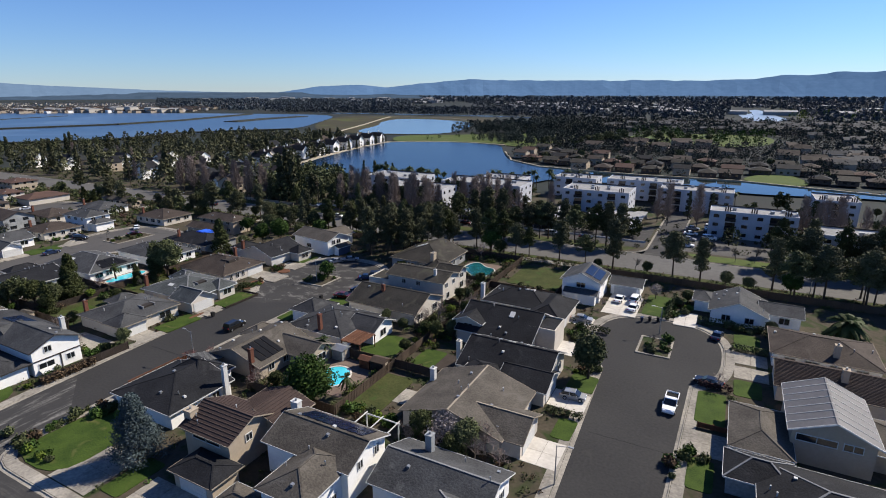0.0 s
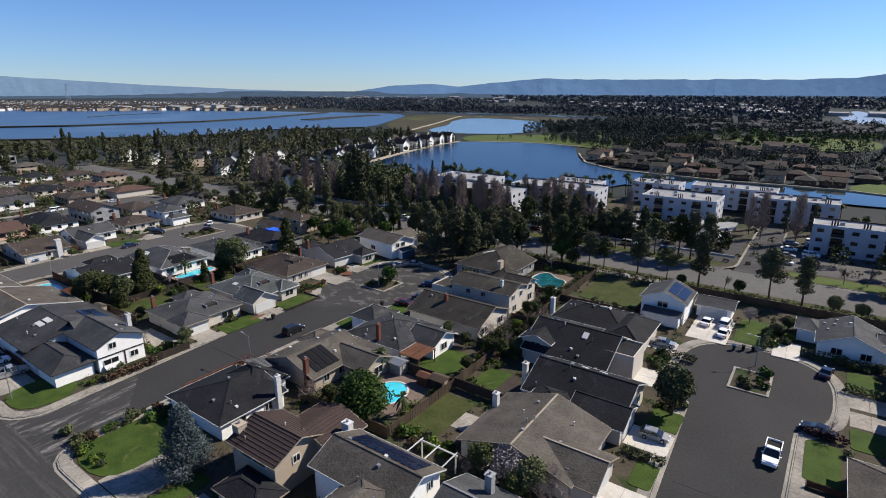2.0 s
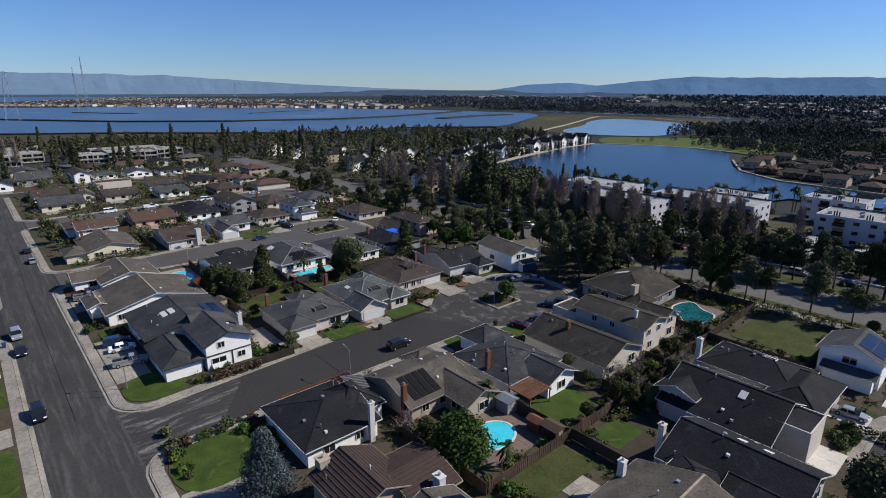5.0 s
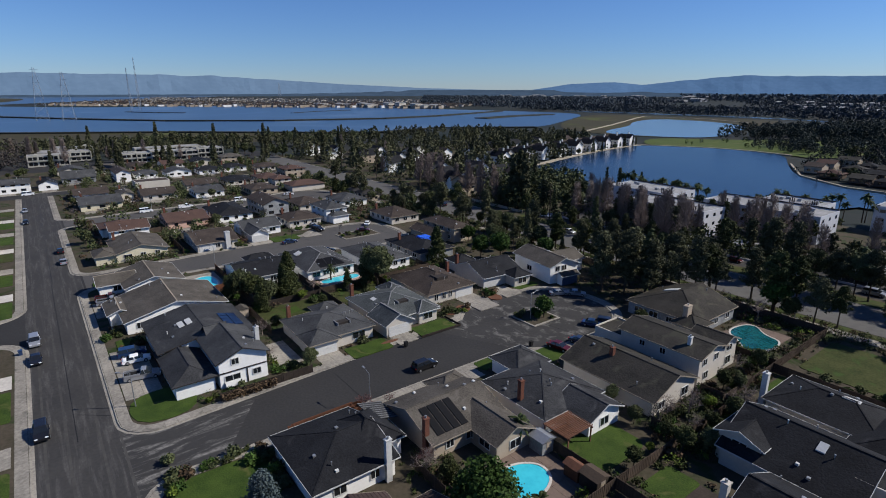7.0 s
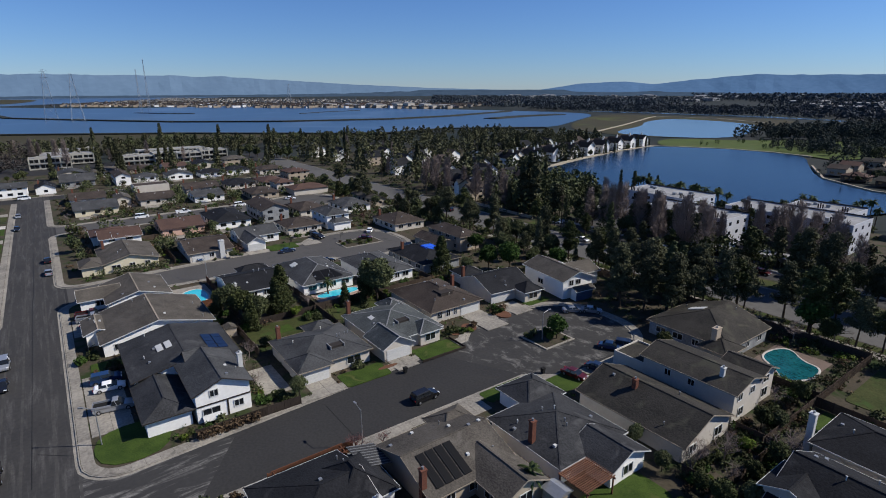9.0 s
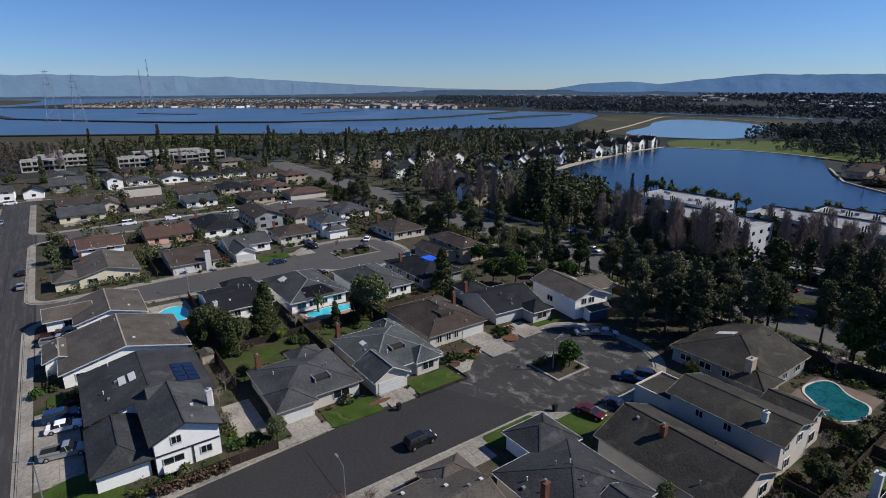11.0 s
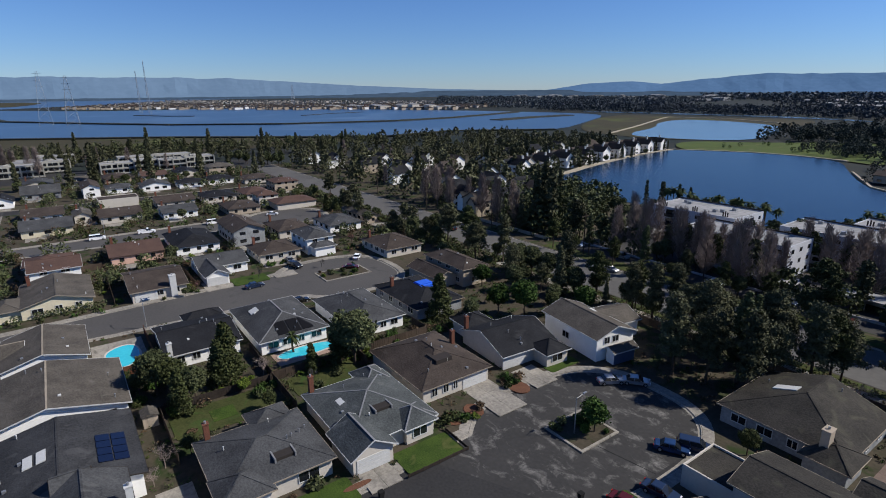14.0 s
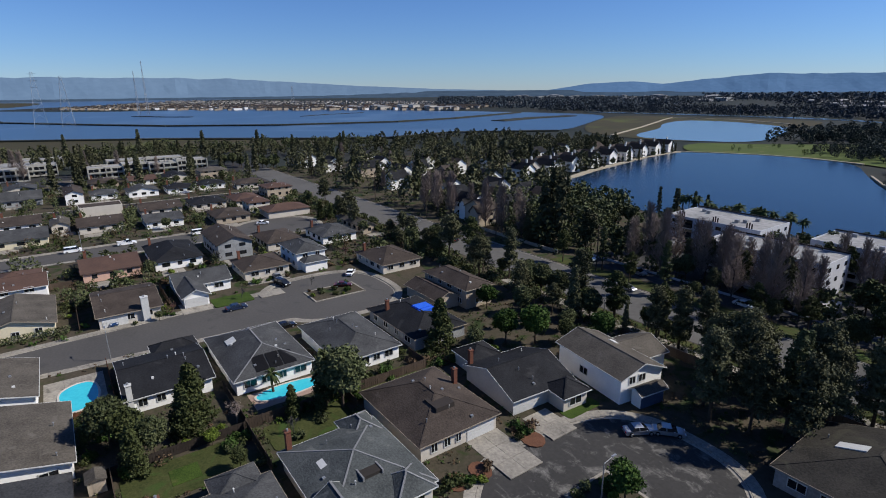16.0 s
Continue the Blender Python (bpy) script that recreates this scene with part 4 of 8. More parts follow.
h.skylight(-76.5, 133, 3.2, 1.6), h.chimney(-68, 124.5, 6.0, 1.0, 1.6, tan_wall), h.vents(2), h.windows(("-y", "+x"))
# cul-de-sac, west kerb
h = House("large weathered tan shingle house with hip roofs", cream_wall, roof_tan, trim_tan, [
    (-38.5, 60, -22, 74.5, 2.8, 2.6, "y", "g"), (-30, 60.6, -19.2, 69, 2.75, 1.9, "x", "g")], group=ROW_R, cap=trim_tan)
h.garage("+x", 64.5, 5.0, i=1), h.vents(9), h.chimney(-38, 70, 5.0, .8, .8, trim_white)
h = House("charcoal shingle split-level house with a clerestory", cream_wall, roof_char, trim_white, [
    (-37, 76, -21, 89, 3.2, 3.0, "x", "g"), (-29, 74.4, -20.4, 82.5, 2.8, 1.7, "x", "g"), (-35, 72.5, -29, 79, 3.6, 1.2, "x", "h")], group=ROW_R)
h.chimney(-38.0, 79.5, 5.8, .8, .8, cream_wall), h.vents(6), h.window("-y", -32, 2.4, 4.2, .6, 2), h.window("+x", 85.5, 1.4, 1.6, 1.2, 0), h.skylight(-30, 84.6, 1.0, 1.4), h.skylight(-27, 84.8, 1.0, 1.4), h.garage("+x", 78.5, 4.9, i=1)
h = House("two-storey charcoal shingle house with a front dormer", cream_wall, roof_char, trim_white, [
    (-44, 89.4, -28, 104.6, 2.9, 3.6, "x", "g"), (-45, 90.5, -38.5, 97.5, 4.3, 1.3, "y", "g"), (-30, 93.5, -24.8, 100, 4.5, .2, "x", "f")], group=ROW_R, cap=roof_char)
h.vents(7), h.window("-y", -41.7, 2.9, 1.8, 1.0, 1), h.skylight(-34, 95.2, 1.0, 1.3), h.garage("+x", 96.5, 4.9, i=2)
h = House("charcoal shingle L-shaped house", cream_wall, roof_char, trim_white, [
    (-45.5, 106, -30, 117.5, 3.0, 2.2, "x", "h"), (-34, 102, -25.8, 116, 2.9, 2.0, "y", "h")], group=ROW_R)
h.vents(5), h.chimney(-46, 108, 6.2, .8, .8, trim_white), h.skylight(-36, 112, 2.2, 1.0), h.garage("+x", 105, 4.9, i=1)
h = House("white two-storey gabled house with solar panels and a garage wing", white_wall, roof_grey, trim_white, [
    (-32.5, 123, -22.5, 133, 4.9, 2.2, "y", "g"), (-22.5, 131, -14.5, 138.5, 2.75, 1.2, "x", "g"), (-31, 120.5, -23, 124, 2.75, .8, "x", "g")], group=ROW_R)
h.panels(-27, 124.5, -23.2, 131.5, 2, 5), h.window("-y", -27.5, 3.4, 2, 1.1), h.window("+x", 128, 3.5, 1.4, 1.1), h.garage("-y", -18.5, 5.2, i=1)
h = House("pale blue-white house with grey shingle gable roofs", white_wall, roof_grey, trim_white, [
    (0, 123.5, 11.5, 135.5, 2.9, 2.5, "y", "g"), (-3.5, 129, 1, 136.5, 2.75, 1.3, "x", "h"), (9.5, 127, 18, 134.5, 2.75, 1.6, "x", "g")], group=ROW_R)
h.vents(8), h.windows(("-y",)), h.window("-y", 14.5, .9, 1.8, 1.3, 2)
# cul-de-sac, east kerb
h = House("brown tile house with low hip roof", white_wall, roof_brown, trim_tan, [
    (11, 107, 28, 120, 2.9, 2.0, "x", "h")], group=ROW_R)
h.vents(4), h.chimney(21, 109, 5.6, .9, .9, tan_wall), h.windows(("-x", "-y"))
h = House("house with a long ribbed dark tile roof", cream_wall, roof_brown, trim_tan, [
    (11, 94, 34, 105, 3.0, 2.2, "x", "g")], group=ROW_R)
m = h.mb()
for k in range(1, 20):
    for y, sgn in ((94 + k * 5.5 / 20, 1), (105 - k * 5.5 / 20, 1)):
        z = 3.0 + 2.2 * k / 20 + .03
        m.beam((11.05, y, z), (33.95, y, z), .07, .05)
h.part("tile_ribs", m, roof_tile), h.vents(2), h.chimney(20.5, 97.5, 6.3, .9, .9, tan_wall), h.windows(("-x",))
h = House("two-storey house with a tall pale standing-seam metal roof", tan_wall, metal_roof, trim_white, [
    (11.6, 77.5, 22, 91, 5.0, 2.3, "y", "g"), (4.8, 73.5, 12.6, 86, 2.8, 1.4, "y", "h", roof_tan), (21.5, 80, 29, 90, 2.9, 1.4, "x", "h", roof_tan)], group=ROW_R)
m = h.mb()
for k in range(8):
    yy = 77.6 + k * 1.9
    m.beam((11.65, yy, 5.03), (16.8, yy, 7.33), .08, .08).beam((21.95, yy, 5.03), (16.8, yy, 7.33), .08, .08)
h.part("roof_seams", m, trim_white), h.window("-y", 15, 3.6, 4.5, .9, 0), h.window("-y", 19, 3.6, 2, .9, 0), h.window("-x", 84, 3.7, 2, 1.1, 0)
h = House("dark grey shingle house with pale hip lines", grey_wall, roof_char, trim_white, [
    (8, 58, 30, 72.5, 2.9, 2.6, "x", "h"), (4.4, 66.5, 12.5, 73, 2.8, 1.6, "x", "h")], group=ROW_R, cap=cap_grey)
h.vents(7), h.windows(("-x",))
h = House("dark shingle house on the cul-de-sac", tan_wall, roof_brown, trim_tan, [(9, 37, 26, 54, 2.9, 2.4, "x", "h")], group=ROW_R)
h.windows(("-x",)), h.vents(4)
# next street, near kerb
h = House("beige gabled house beside a swimming pool", white_wall, roof_tan, trim_white, [
    (-172.5, 36, -156.6, 49.5, 2.8, 1.9, "x", "g"), (-170, 31, -162, 40, 2.75, 1.7, "y", "g")], group=ROW_3, cap=trim_tan)
h.window("+x", 43, .9, .9, 1.2), h.vents(4), h.windows(("+x",), 1)
h = House("charcoal shingle house with white rear windows", white_wall, roof_char, trim_white, [
    (-162.5, 60, -146.5, 73.5, 2.8, 1.9, "y", "g"), (-166, 66, -161, 74, 2.75, 1.2, "y", "h")], group=ROW_3)
h.windows(("+x",), step=2.6), h.vents(8), h.chimney(-147, 61, 5.2, .8, .8, trim_white)
h = House("light grey house with black solar water panels", white_wall, roof_grey, trim_white, [
    (-163, 75.2, -142.3, 89.3, 2.8, 2.6, "x", "h")], group=ROW_3, cap=cap_grey)
h.panels(-146.6, 79.2, -143, 86.4, 1, 3, 0, solar_black, .12), h.windows(("+x",), step=3.0), h.vents(8), h.skylight(-156, 78.5, 2.2, 1.6)
h = House("weathered grey house with broad hip roof", white_wall, roof_grey, trim_white, [
    (-158, 92, -138.3, 104.8, 2.8, 2.0, "x", "h")], group=ROW_3)
h.windows(("+x",), step=2.4), h.vents(7)
h = House("charcoal shingle house with a blue tarp", grey_wall, roof_char, trim_tan, [
    (-158, 107.5, -138.5, 120.5, 2.8, 2.0, "x", "h")], group=ROW_3)
h.vents(5), h.windows(("-y",)), h.chimney(-153, 110, 5.6)
tarp = Mb((-147.5, 115.5, 4.55))
tarp.box(-149.3, 113.6, 4.1, -145.7, 117.3, 4.75).box(-149.1, 113.8, 4.75, -146.6, 117.1, 4.95)
solid("tarp", tarp, tarp_blue, "bright blue tarpaulin over a roof opening", "tarp")
# next street, far kerb, and the rows behind
FAR = [
    ("yellow stucco house with tan shingle gable roof", yellow_wall, roof_tan, [(-209, 38, -189.5, 52.5, 2.8, 2.0, "x", "g"), (-199, 33, -190, 39, 2.7, 1.2, "x", "h")], 0),
    ("brown shingle gabled house with white chimney", cream_wall, roof_brown, [(-205.5, 59, -186.5, 72, 2.8, 2.0, "y", "g")], 1),
    ("dark grey house with white gabled garage", white_wall, roof_grey, [(-208, 76, -196, 89.5, 2.8, 2.1, "y", "g"), (-200, 76, -188, 82.5, 2.7, 1.7, "x", "g")], 2),
    ("grey-brown shingle house with pale front", cream_wall, roof_brown, [(-213, 93, -199, 106, 2.8, 2.0, "y", "h")], 0),
    ("two-storey white and grey house", white_wall, roof_grey, [(-214, 107.5, -199.5, 117, 5.0, 1.8, "x", "h"), (-201, 108.5, -196, 116, 3.0, 1.2, "y", "h")], 0),
    ("brown hip-roofed house at the end of the street", cream_wall, roof_brown, [(-199, 125, -182, 138, 2.8, 2.4, "y", "h")], 0),
    ("tan house with a hipped upper storey", tan_wall, roof_brown, [(-167, 128, -149, 136.5, 4.8, 1.6, "x", "h"), (-166, 122, -152, 129, 2.8, 1.5, "x", "g")], 0),
    ("two-storey white house with brown roof", white_wall, roof_red, [(-224, 39.5, -212, 51.5, 4.6, 1.8, "y", "g"), (-236, 38, -224, 50, 2.9, 1.6, "x", "h")], 0),
    ("red-brown shingle house with pink walls", pink_wall, roof_red, [(-239, 58, -222.5, 72.5, 2.8, 2.0, "y", "g")], 0),
    ("dark grey shingle house with white front", white_wall, roof_char, [(-244, 75, -222, 88.5, 2.8, 2.4, "x", "h")], 0),
    ("grey shingled two-storey house with white windows", grey_wall, roof_brown, [(-243, 92, -222, 103, 4.9, 2.2, "x", "g")], 0),
    ("brown house behind the trees", cream_wall, roof_brown, [(-240, 107, -223, 119, 2.8, 2.0, "y", "h")], 0),
    ("white house with a grey hip roof", white_wall, roof_grey, [(-236, 124, -220, 137, 2.8, 2.0, "x", "h")], 0),
    ("pale yellow house with grey hip roofs", yellow_wall, roof_grey, [(-292, 36, -275.5, 52, 2.8, 2.3, "y", "g")], 0),
    ("dark brown long-roofed house", cream_wall, roof_brown, [(-301, 60, -284, 75, 2.8, 1.9, "y", "g"), (-322, 62, -312, 77, 4.6, 1.2, "y", "f")], 0),
    ("low grey house with a white gable", white_wall, roof_grey, [(-293, 80.5, -278, 94, 2.8, 1.8, "y", "g")], 0),
    ("greenish house with brown roof", tan_wall, roof_brown, [(-287, 103, -270, 116.5, 2.8, 1.9, "y", "h")], 0),
    ("two-storey house with red-brown tile roof", cream_wall, roof_red, [(-292, 118.5, -281, 128, 4.8, 1.6, "y", "h"), (-281, 122, -268, 140, 2.9, 1.8, "y", "h")], 0),
    ("low brown house on the fourth street", cream_wall, roof_brown, [(-318, 82, -302, 98, 2.8, 1.8, "y", "g")], 0),
    ("cream house with a charcoal low roof", cream_wall, roof_char, [(-319, 101, -303, 116, 2.8, 1.8, "y", "h")], 0),
    ("cream house with red-brown tile roof", cream_wall, roof_red, [(-317, 118, -299, 131, 2.8, 2.0, "y", "h")], 0),
    ("tan two-storey house with red tile roof", tan_wall, roof_red, [(-326, 136, -312, 149, 4.8, 1.6, "y", "h")], 0),
    ("grey house with a steep tall roof", grey_wall, roof_grey, [(-372, 34.5, -360, 50.5, 3.0, 3.4, "y", "g")], 0),
    ("white gabled two-storey house", white_wall, roof_brown, [(-374, 58, -350, 66, 4.8, 1.8, "x", "g")], 0),
    ("grey low house with a flat pitch", white_wall, roof_grey, [(-370, 68, -356, 80, 2.8, 1.6, "y", "h")], 0),
    ("dark blue-grey house with white garage", white_wall, roof_char, [(-366, 100, -352, 113.5, 2.8, 1.8, "y", "h")], 0),
    ("white house with a dark hip roof", white_wall, roof_char, [(-369, 115, -355, 129, 2.8, 1.8, "y", "h")], 0),
    ("brown hip-roofed house with pale garage", cream_wall, roof_brown, [(-360, 131, -345, 148, 2.8, 1.8, "y", "h")], 0),
    ("white two-storey house at the end of the avenue", white_wall, roof_grey, [(-356, 8, -342, 22, 4.6, 1.8, "y", "g")], 0),
    ("dark gabled house at the end of the avenue", white_wall, roof_char, [(-358, 24, -344, 33, 3.0, 2.2, "x", "g")], 0),
    ("cream house with a low grey roof", cream_wall, roof_grey, [(-412, 34, -394, 48, 2.8, 1.8, "x", "g")], 0),
    ("grey house with tan shingles", grey_wall, roof_tan, [(-410, 52, -393, 66, 2.8, 1.9, "y", "g")], 0),
    ("tan house with a brown hip roof", tan_wall, roof_brown, [(-412, 70, -395, 84, 2.8, 1.9, "x", "h")], 0),
    ("white house with a red-brown roof", white_wall, roof_red, [(-409, 88, -392, 102, 2.8, 1.8, "y", "g")], 0),
    ("cream house with a dark gabled roof", cream_wall, roof_char, [(-411, 106, -394, 120, 2.8, 1.9, "x", "g")], 0),
    ("tan two-storey house by the arterial", tan_wall, roof_tan, [(-409, 124, -393, 140, 4.6, 1.8, "y", "h")], 0),
    ("grey house with a pale gabled front", white_wall, roof_grey, [(-368, 83, -353, 97, 2.8, 1.9, "x", "g")], 0),
    ("brown house with a white garage", white_wall, roof_brown, [(-318, 36, -302, 50, 2.8, 1.9, "y", "g")], 0),
    ("grey-tan gabled house with cream walls", cream_wall, roof_tan, [(-306, 52, -292, 58.6, 2.8, 1.5, "x", "g")], 0),
    ("tan house with a weathered grey roof", tan_wall, roof_tan, [(-246, 140.5, -224, 147, 2.8, 1.6, "x", "g")], 0),
    ("brown house on the avenue", white_wall, roof_brown, [(-240, -4, -222, 11, 2.8, 2.0, "x", "h")], 0),
    ("tan house on the avenue", cream_wall, roof_tan, [(-205, -4, -186, 11, 2.8, 2.0, "x", "h")], 0),
    ("grey house on the avenue", white_wall, roof_grey, [(-130, -8, -112, 7, 2.8, 2.0, "x", "h")], 0),
]
for label, wall, roof, wings, kind in FAR:
    h = House(label, wall, roof, trim_white if wall is white_wall else trim_tan, wings, group="houses of the rows behind", far=wings[0][2] < -214)
    h.windows(("+x", "-y"), 0, two=wings[0][4] > 4)
    h.vents(4)
    if kind == 1:
        h.chimney(-187, 68.5, 5.4, 1.4, 1.4, trim_white), h.garage("+x", 62.5, 4.8)
    elif kind == 2:
        h.garage("+x", 79.2, 4.8, i=1)
    elif wings[0][4] < 4 and wall is not grey_wall:
        h.chimney(wings[0][0] + 3, wings[0][1] + 2, 5.6)

# ---- yards: drives, lawns, beds, pools ----
PAVED = []


def flat(name, x0, y0, x1, y1, mat, label, top=0.17, cat="driveway", joints=0):
    """A slab on the yard; joints: saw cuts across it, built as gaps."""
    x0, x1, y0, y1 = min(x0, x1), max(x0, x1), min(y0, y1), max(y0, y1)
    PAVED.append((x0, y0, x1, y1))
    o = ((x0 + x1) / 2, (y0 + y1) / 2, 0.1)
    if not joints:
        return solid(name, Mb(o).box(x0, y0, 0.02, x1, y1, top), mat, label, cat, kind="structure")
    e = base(name, o, label, cat, kind="structure")
    nx, ny = max(1, round((x1 - x0) / joints)), max(1, round((y1 - y0) / joints))
    for i in range(nx):
        for j in range(ny):
            a, b = x0 + (x1 - x0) * i / nx, y0 + (y1 - y0) * j / ny
            part("slab", Mb(o).box(a + .02, b + .02, .05, a + (x1 - x0) / nx - .02, b + (y1 - y0) / ny - .02, top), mat, e)
    return e


def lawn(x0, y0, x1, y1, mat=grass, label="short green front lawn", r=0.6):
    x0, x1, y0, y1 = min(x0, x1), max(x0, x1), min(y0, y1), max(y0, y1)
    PAVED.append((x0, y0, x1, y1))
    pts = arc(x0 + r, y0 + r, r, 180, 270, 3) + arc(x1 - r, y0 + r, r, 270, 360, 3) + arc(x1 - r, y1 - r, r, 0, 90, 3) + arc(x0 + r, y1 - r, r, 90, 180, 3)
    return solid("lawn", Mb(((x0 + x1) / 2, (y0 + y1) / 2, 0.1)).prism(pts, 0.03, 0.2), mat, label, "lawn", kind="structure")


for _, _, _, wings_, _ in FAR:
    dx0, dy0, dx1, dy1 = wings_[0][2], wings_[0][1] + 1.5, wings_[0][2] + 5.5, wings_[0][1] + 7.5
    if dx1 < -215 and not any(a < dx1 and c > dx0 + .2 and b < dy1 and d > dy0 for a, b, c, d in TAKEN) and not -262 < dx1 < -248:
        flat("driveway", dx0, dy0, dx1, dy1, concrete, "pale concrete driveway beside the house", joints=3)
for q in ((-103.4, 59.6, -98.2, 64.4), (-103, 75.0, -98.2, 79.5), (-111, 98.6, -101.5, 104.4), (-110.5, 109, -104, 114), (-84, 75.5, -79.5, 80.6), (-84, 60.6, -79.6, 67.5), (-20.2, 61, -14.9, 67), (-20.8, 76, -14.9, 81.4), (-25, 94, -21.5, 100), (-26.5, 109, -21.5, 113.5), (-21.5, 118.5, -14, 131.4), (-6.3, 118.8, -1.8, 127)):
    flat("driveway", *q, concrete_light if q[0] > -30 else concrete, "pale concrete driveway in front of the garage", joints=3.0)
for q in ((5.6, 99.5, 11, 104.4), (0.4, 73.5, 5.2, 79.5), (5.5, 105.5, 11, 110.5), (-128, 29.4, -107.6, 34.9), (-158, 29.4, -148, 36), (-192, 75.6, -184.8, 82), (-190, 59.5, -184.8, 65), (-200.5, 93.5, -195, 104), (-189, 93, -184.8, 99), (-60, 29.4, -49.5, 36), (-47, 29.4, -41, 34), (-73, 29.4, -65, 37)):
    flat("driveway", *q, concrete, "concrete driveway beside the house", joints=3.5)
for i in range(13):
    x = -300 + i * 24.5
    if -172 < x < -140 or x > -8:
        continue
    flat("driveway", x, 8, x + 5.4, 14.9, concrete_light if i % 2 else concrete, "pale concrete driveway on the avenue", joints=3)
    lawn(x + 6.4, 9, x + 16 + i % 3, 14.8, grass if i % 3 else grass_dry, "front lawn along the avenue")
flat("patio", -113.8, 53.2, -103.4, 57.5, concrete, "sandy backyard patio", cat="patio", joints=3)
flat("patio", -82.5, 58.4, -79.2, 60.4, concrete_light, "concrete side patio", cat="patio")
flat("patio", -61.5, 62, -51, 73.5, surf("pool_deck", (0.19, 0.14, 0.115), (0.14, 0.105, 0.085), big=0.4, fine=3), "brick-brown pool deck", cat="patio", joints=2.5)
flat("patio", -166, 49.6, -150.4, 58.4, concrete, "concrete pool deck", cat="patio", joints=3)
flat("green_mat", -130.6, 63.6, -126.8, 66.8, surf("green_turf_mat", (0.05, 0.13, 0.06), (0.04, 0.1, 0.05), big=0.5, fine=6), "green turf mat on the lawn", cat="mat")
flat("patio", -142, 77, -136.6, 89.5, surf("deck_pink", (0.36, 0.26, 0.2), (0.3, 0.21, 0.17), big=0.4, fine=3), "pinkish pool deck", cat="patio", joints=3)
flat("patio", -63.4, 126.4, -53.8, 139.4, MATS["pool_deck"], "brown pool surround", cat="patio", joints=3)
flat("patio", -43.8, 65.2, -39.6, 69.6, concrete, "pale concrete back patio", cat="patio", joints=2.1)
flat("patio", -44.5, 76, -39.2, 84, wood_dark, "grey timber deck", cat="patio")
for q in ((-103, 65.2, -98.3, 73.8), (-103.3, 80.6, -98.4, 89.6), (-84, 81.4, -80.6, 91), (-80.6, 92.5, -75.8, 100.8), (-17.8, 68, -14.9, 73.4), (-19.5, 82.2, -15, 88), (-23, 101, -21.6, 107.5), (-13.2, 121.5, -7.8, 135), (5.4, 112.2, 10, 119.5), (5.6, 93, 9.8, 98.8), (0.4, 82, 4.6, 92), (0.4, 65.8, 3.6, 72.6), (-191, 82.4, -184.9, 91.5), (-108.6, 114.8, -106, 122), (-133, 31, -129, 36), (-175, 31, -171, 42), (-64.5, 31, -61, 38)):
    lawn(*q)
lawn(-108.2, 29.4, -98.4, 38.8, label="green corner lawn by the street mouth", r=4)
lawn(-82.4, 29.5, -71.6, 42.6, label="green corner lawn edged with shrubs", r=4)
lawn(-58.5, 74, -51.2, 86, label="lush green back lawn", r=2)
lawn(-47.2, 77.6, -42.6, 84.2, label="small square lawn with pale edging")
lawn(-48, 127, -33.5, 143.5, grass_dry, "wide rough back lawn", 1)
lawn(-50, 61.5, -43, 72.5, grass_dry, "patchy back lawn", 1)
lawn(-48.4, 113.5, -45.8, 121)
lawn(-131.5, 57.5, -123.5, 72, grass_dry, "patchy back lawn behind the fence", 1)
lawn(-131.5, 76, -124.5, 89, grass_dry, "shaded back lawn", 1)
lawn(-135.5, 91, -130.5, 104, grass_dry, "shaded back lawn", 1)
solid("turf_mat", Mb((-127.2, 64.8, .2)).box(-129, 63, .2, -125.6, 66.6, .24), grass, "rectangle of green artificial turf", "turf mat", kind="structure")
for x, y, w, d in ((-105.2, 96.5, 3.6, 3.0), (-105.2, 92.6, 3.6, 3.4), (-106, 106.8, 4.0, 3.4), (-100.6, 74.2, 1.0, 4.0)):
    o = (x, y, .15)
    solid("flower_bed", Mb(o).prism([(x + w / 2 * math.cos(a * .524), y + d / 2 * math.sin(a * .524)) for a in range(12)], .05, .22), surf("bark_mulch", (0.16, 0.075, 0.045), (0.1, 0.05, 0.032), big=.6, fine=5, bump=.5) if "bark_mulch" not in MATS else MATS["bark_mulch"], "mulched flower bed", "flower bed", kind="structure")


def pool(pts, water, label):
    pts = smooth(pts, 3)
    cx, cy = sum(p[0] for p in pts) / len(pts), sum(p[1] for p in pts) / len(pts)
    o = (cx, cy, 0.17)
    e = base("swimming_pool", o, label, "pool")
    rim = Mb(o)
    big = [(cx + (x - cx) * 1.0 + .35 * (x - cx) / math.hypot(x - cx, y - cy), cy + (y - cy) + .35 * (y - cy) / math.hypot(x - cx, y - cy)) for x, y in pts]
    n = len(pts)
    rim.add([(*p, .28) for p in pts] + [(*p, .28) for p in big] + [(*p, .1) for p in big] + [(*p, .1) for p in pts], [(i, (i + 1) % n, n + (i + 1) % n, n + i) for i in range(n)] + [(n + i, n + (i + 1) % n, 2 * n + (i + 1) % n, 2 * n + i) for i in range(n)] + [(i, (i + 1) % n, 3 * n + (i + 1) % n, 3 * n + i) for i in range(n)])
    part("coping", rim, concrete_light, e)
    part("water", Mb(o).add([(*p, .225) for p in pts], [tuple(range(n))]), water, e)
    return e


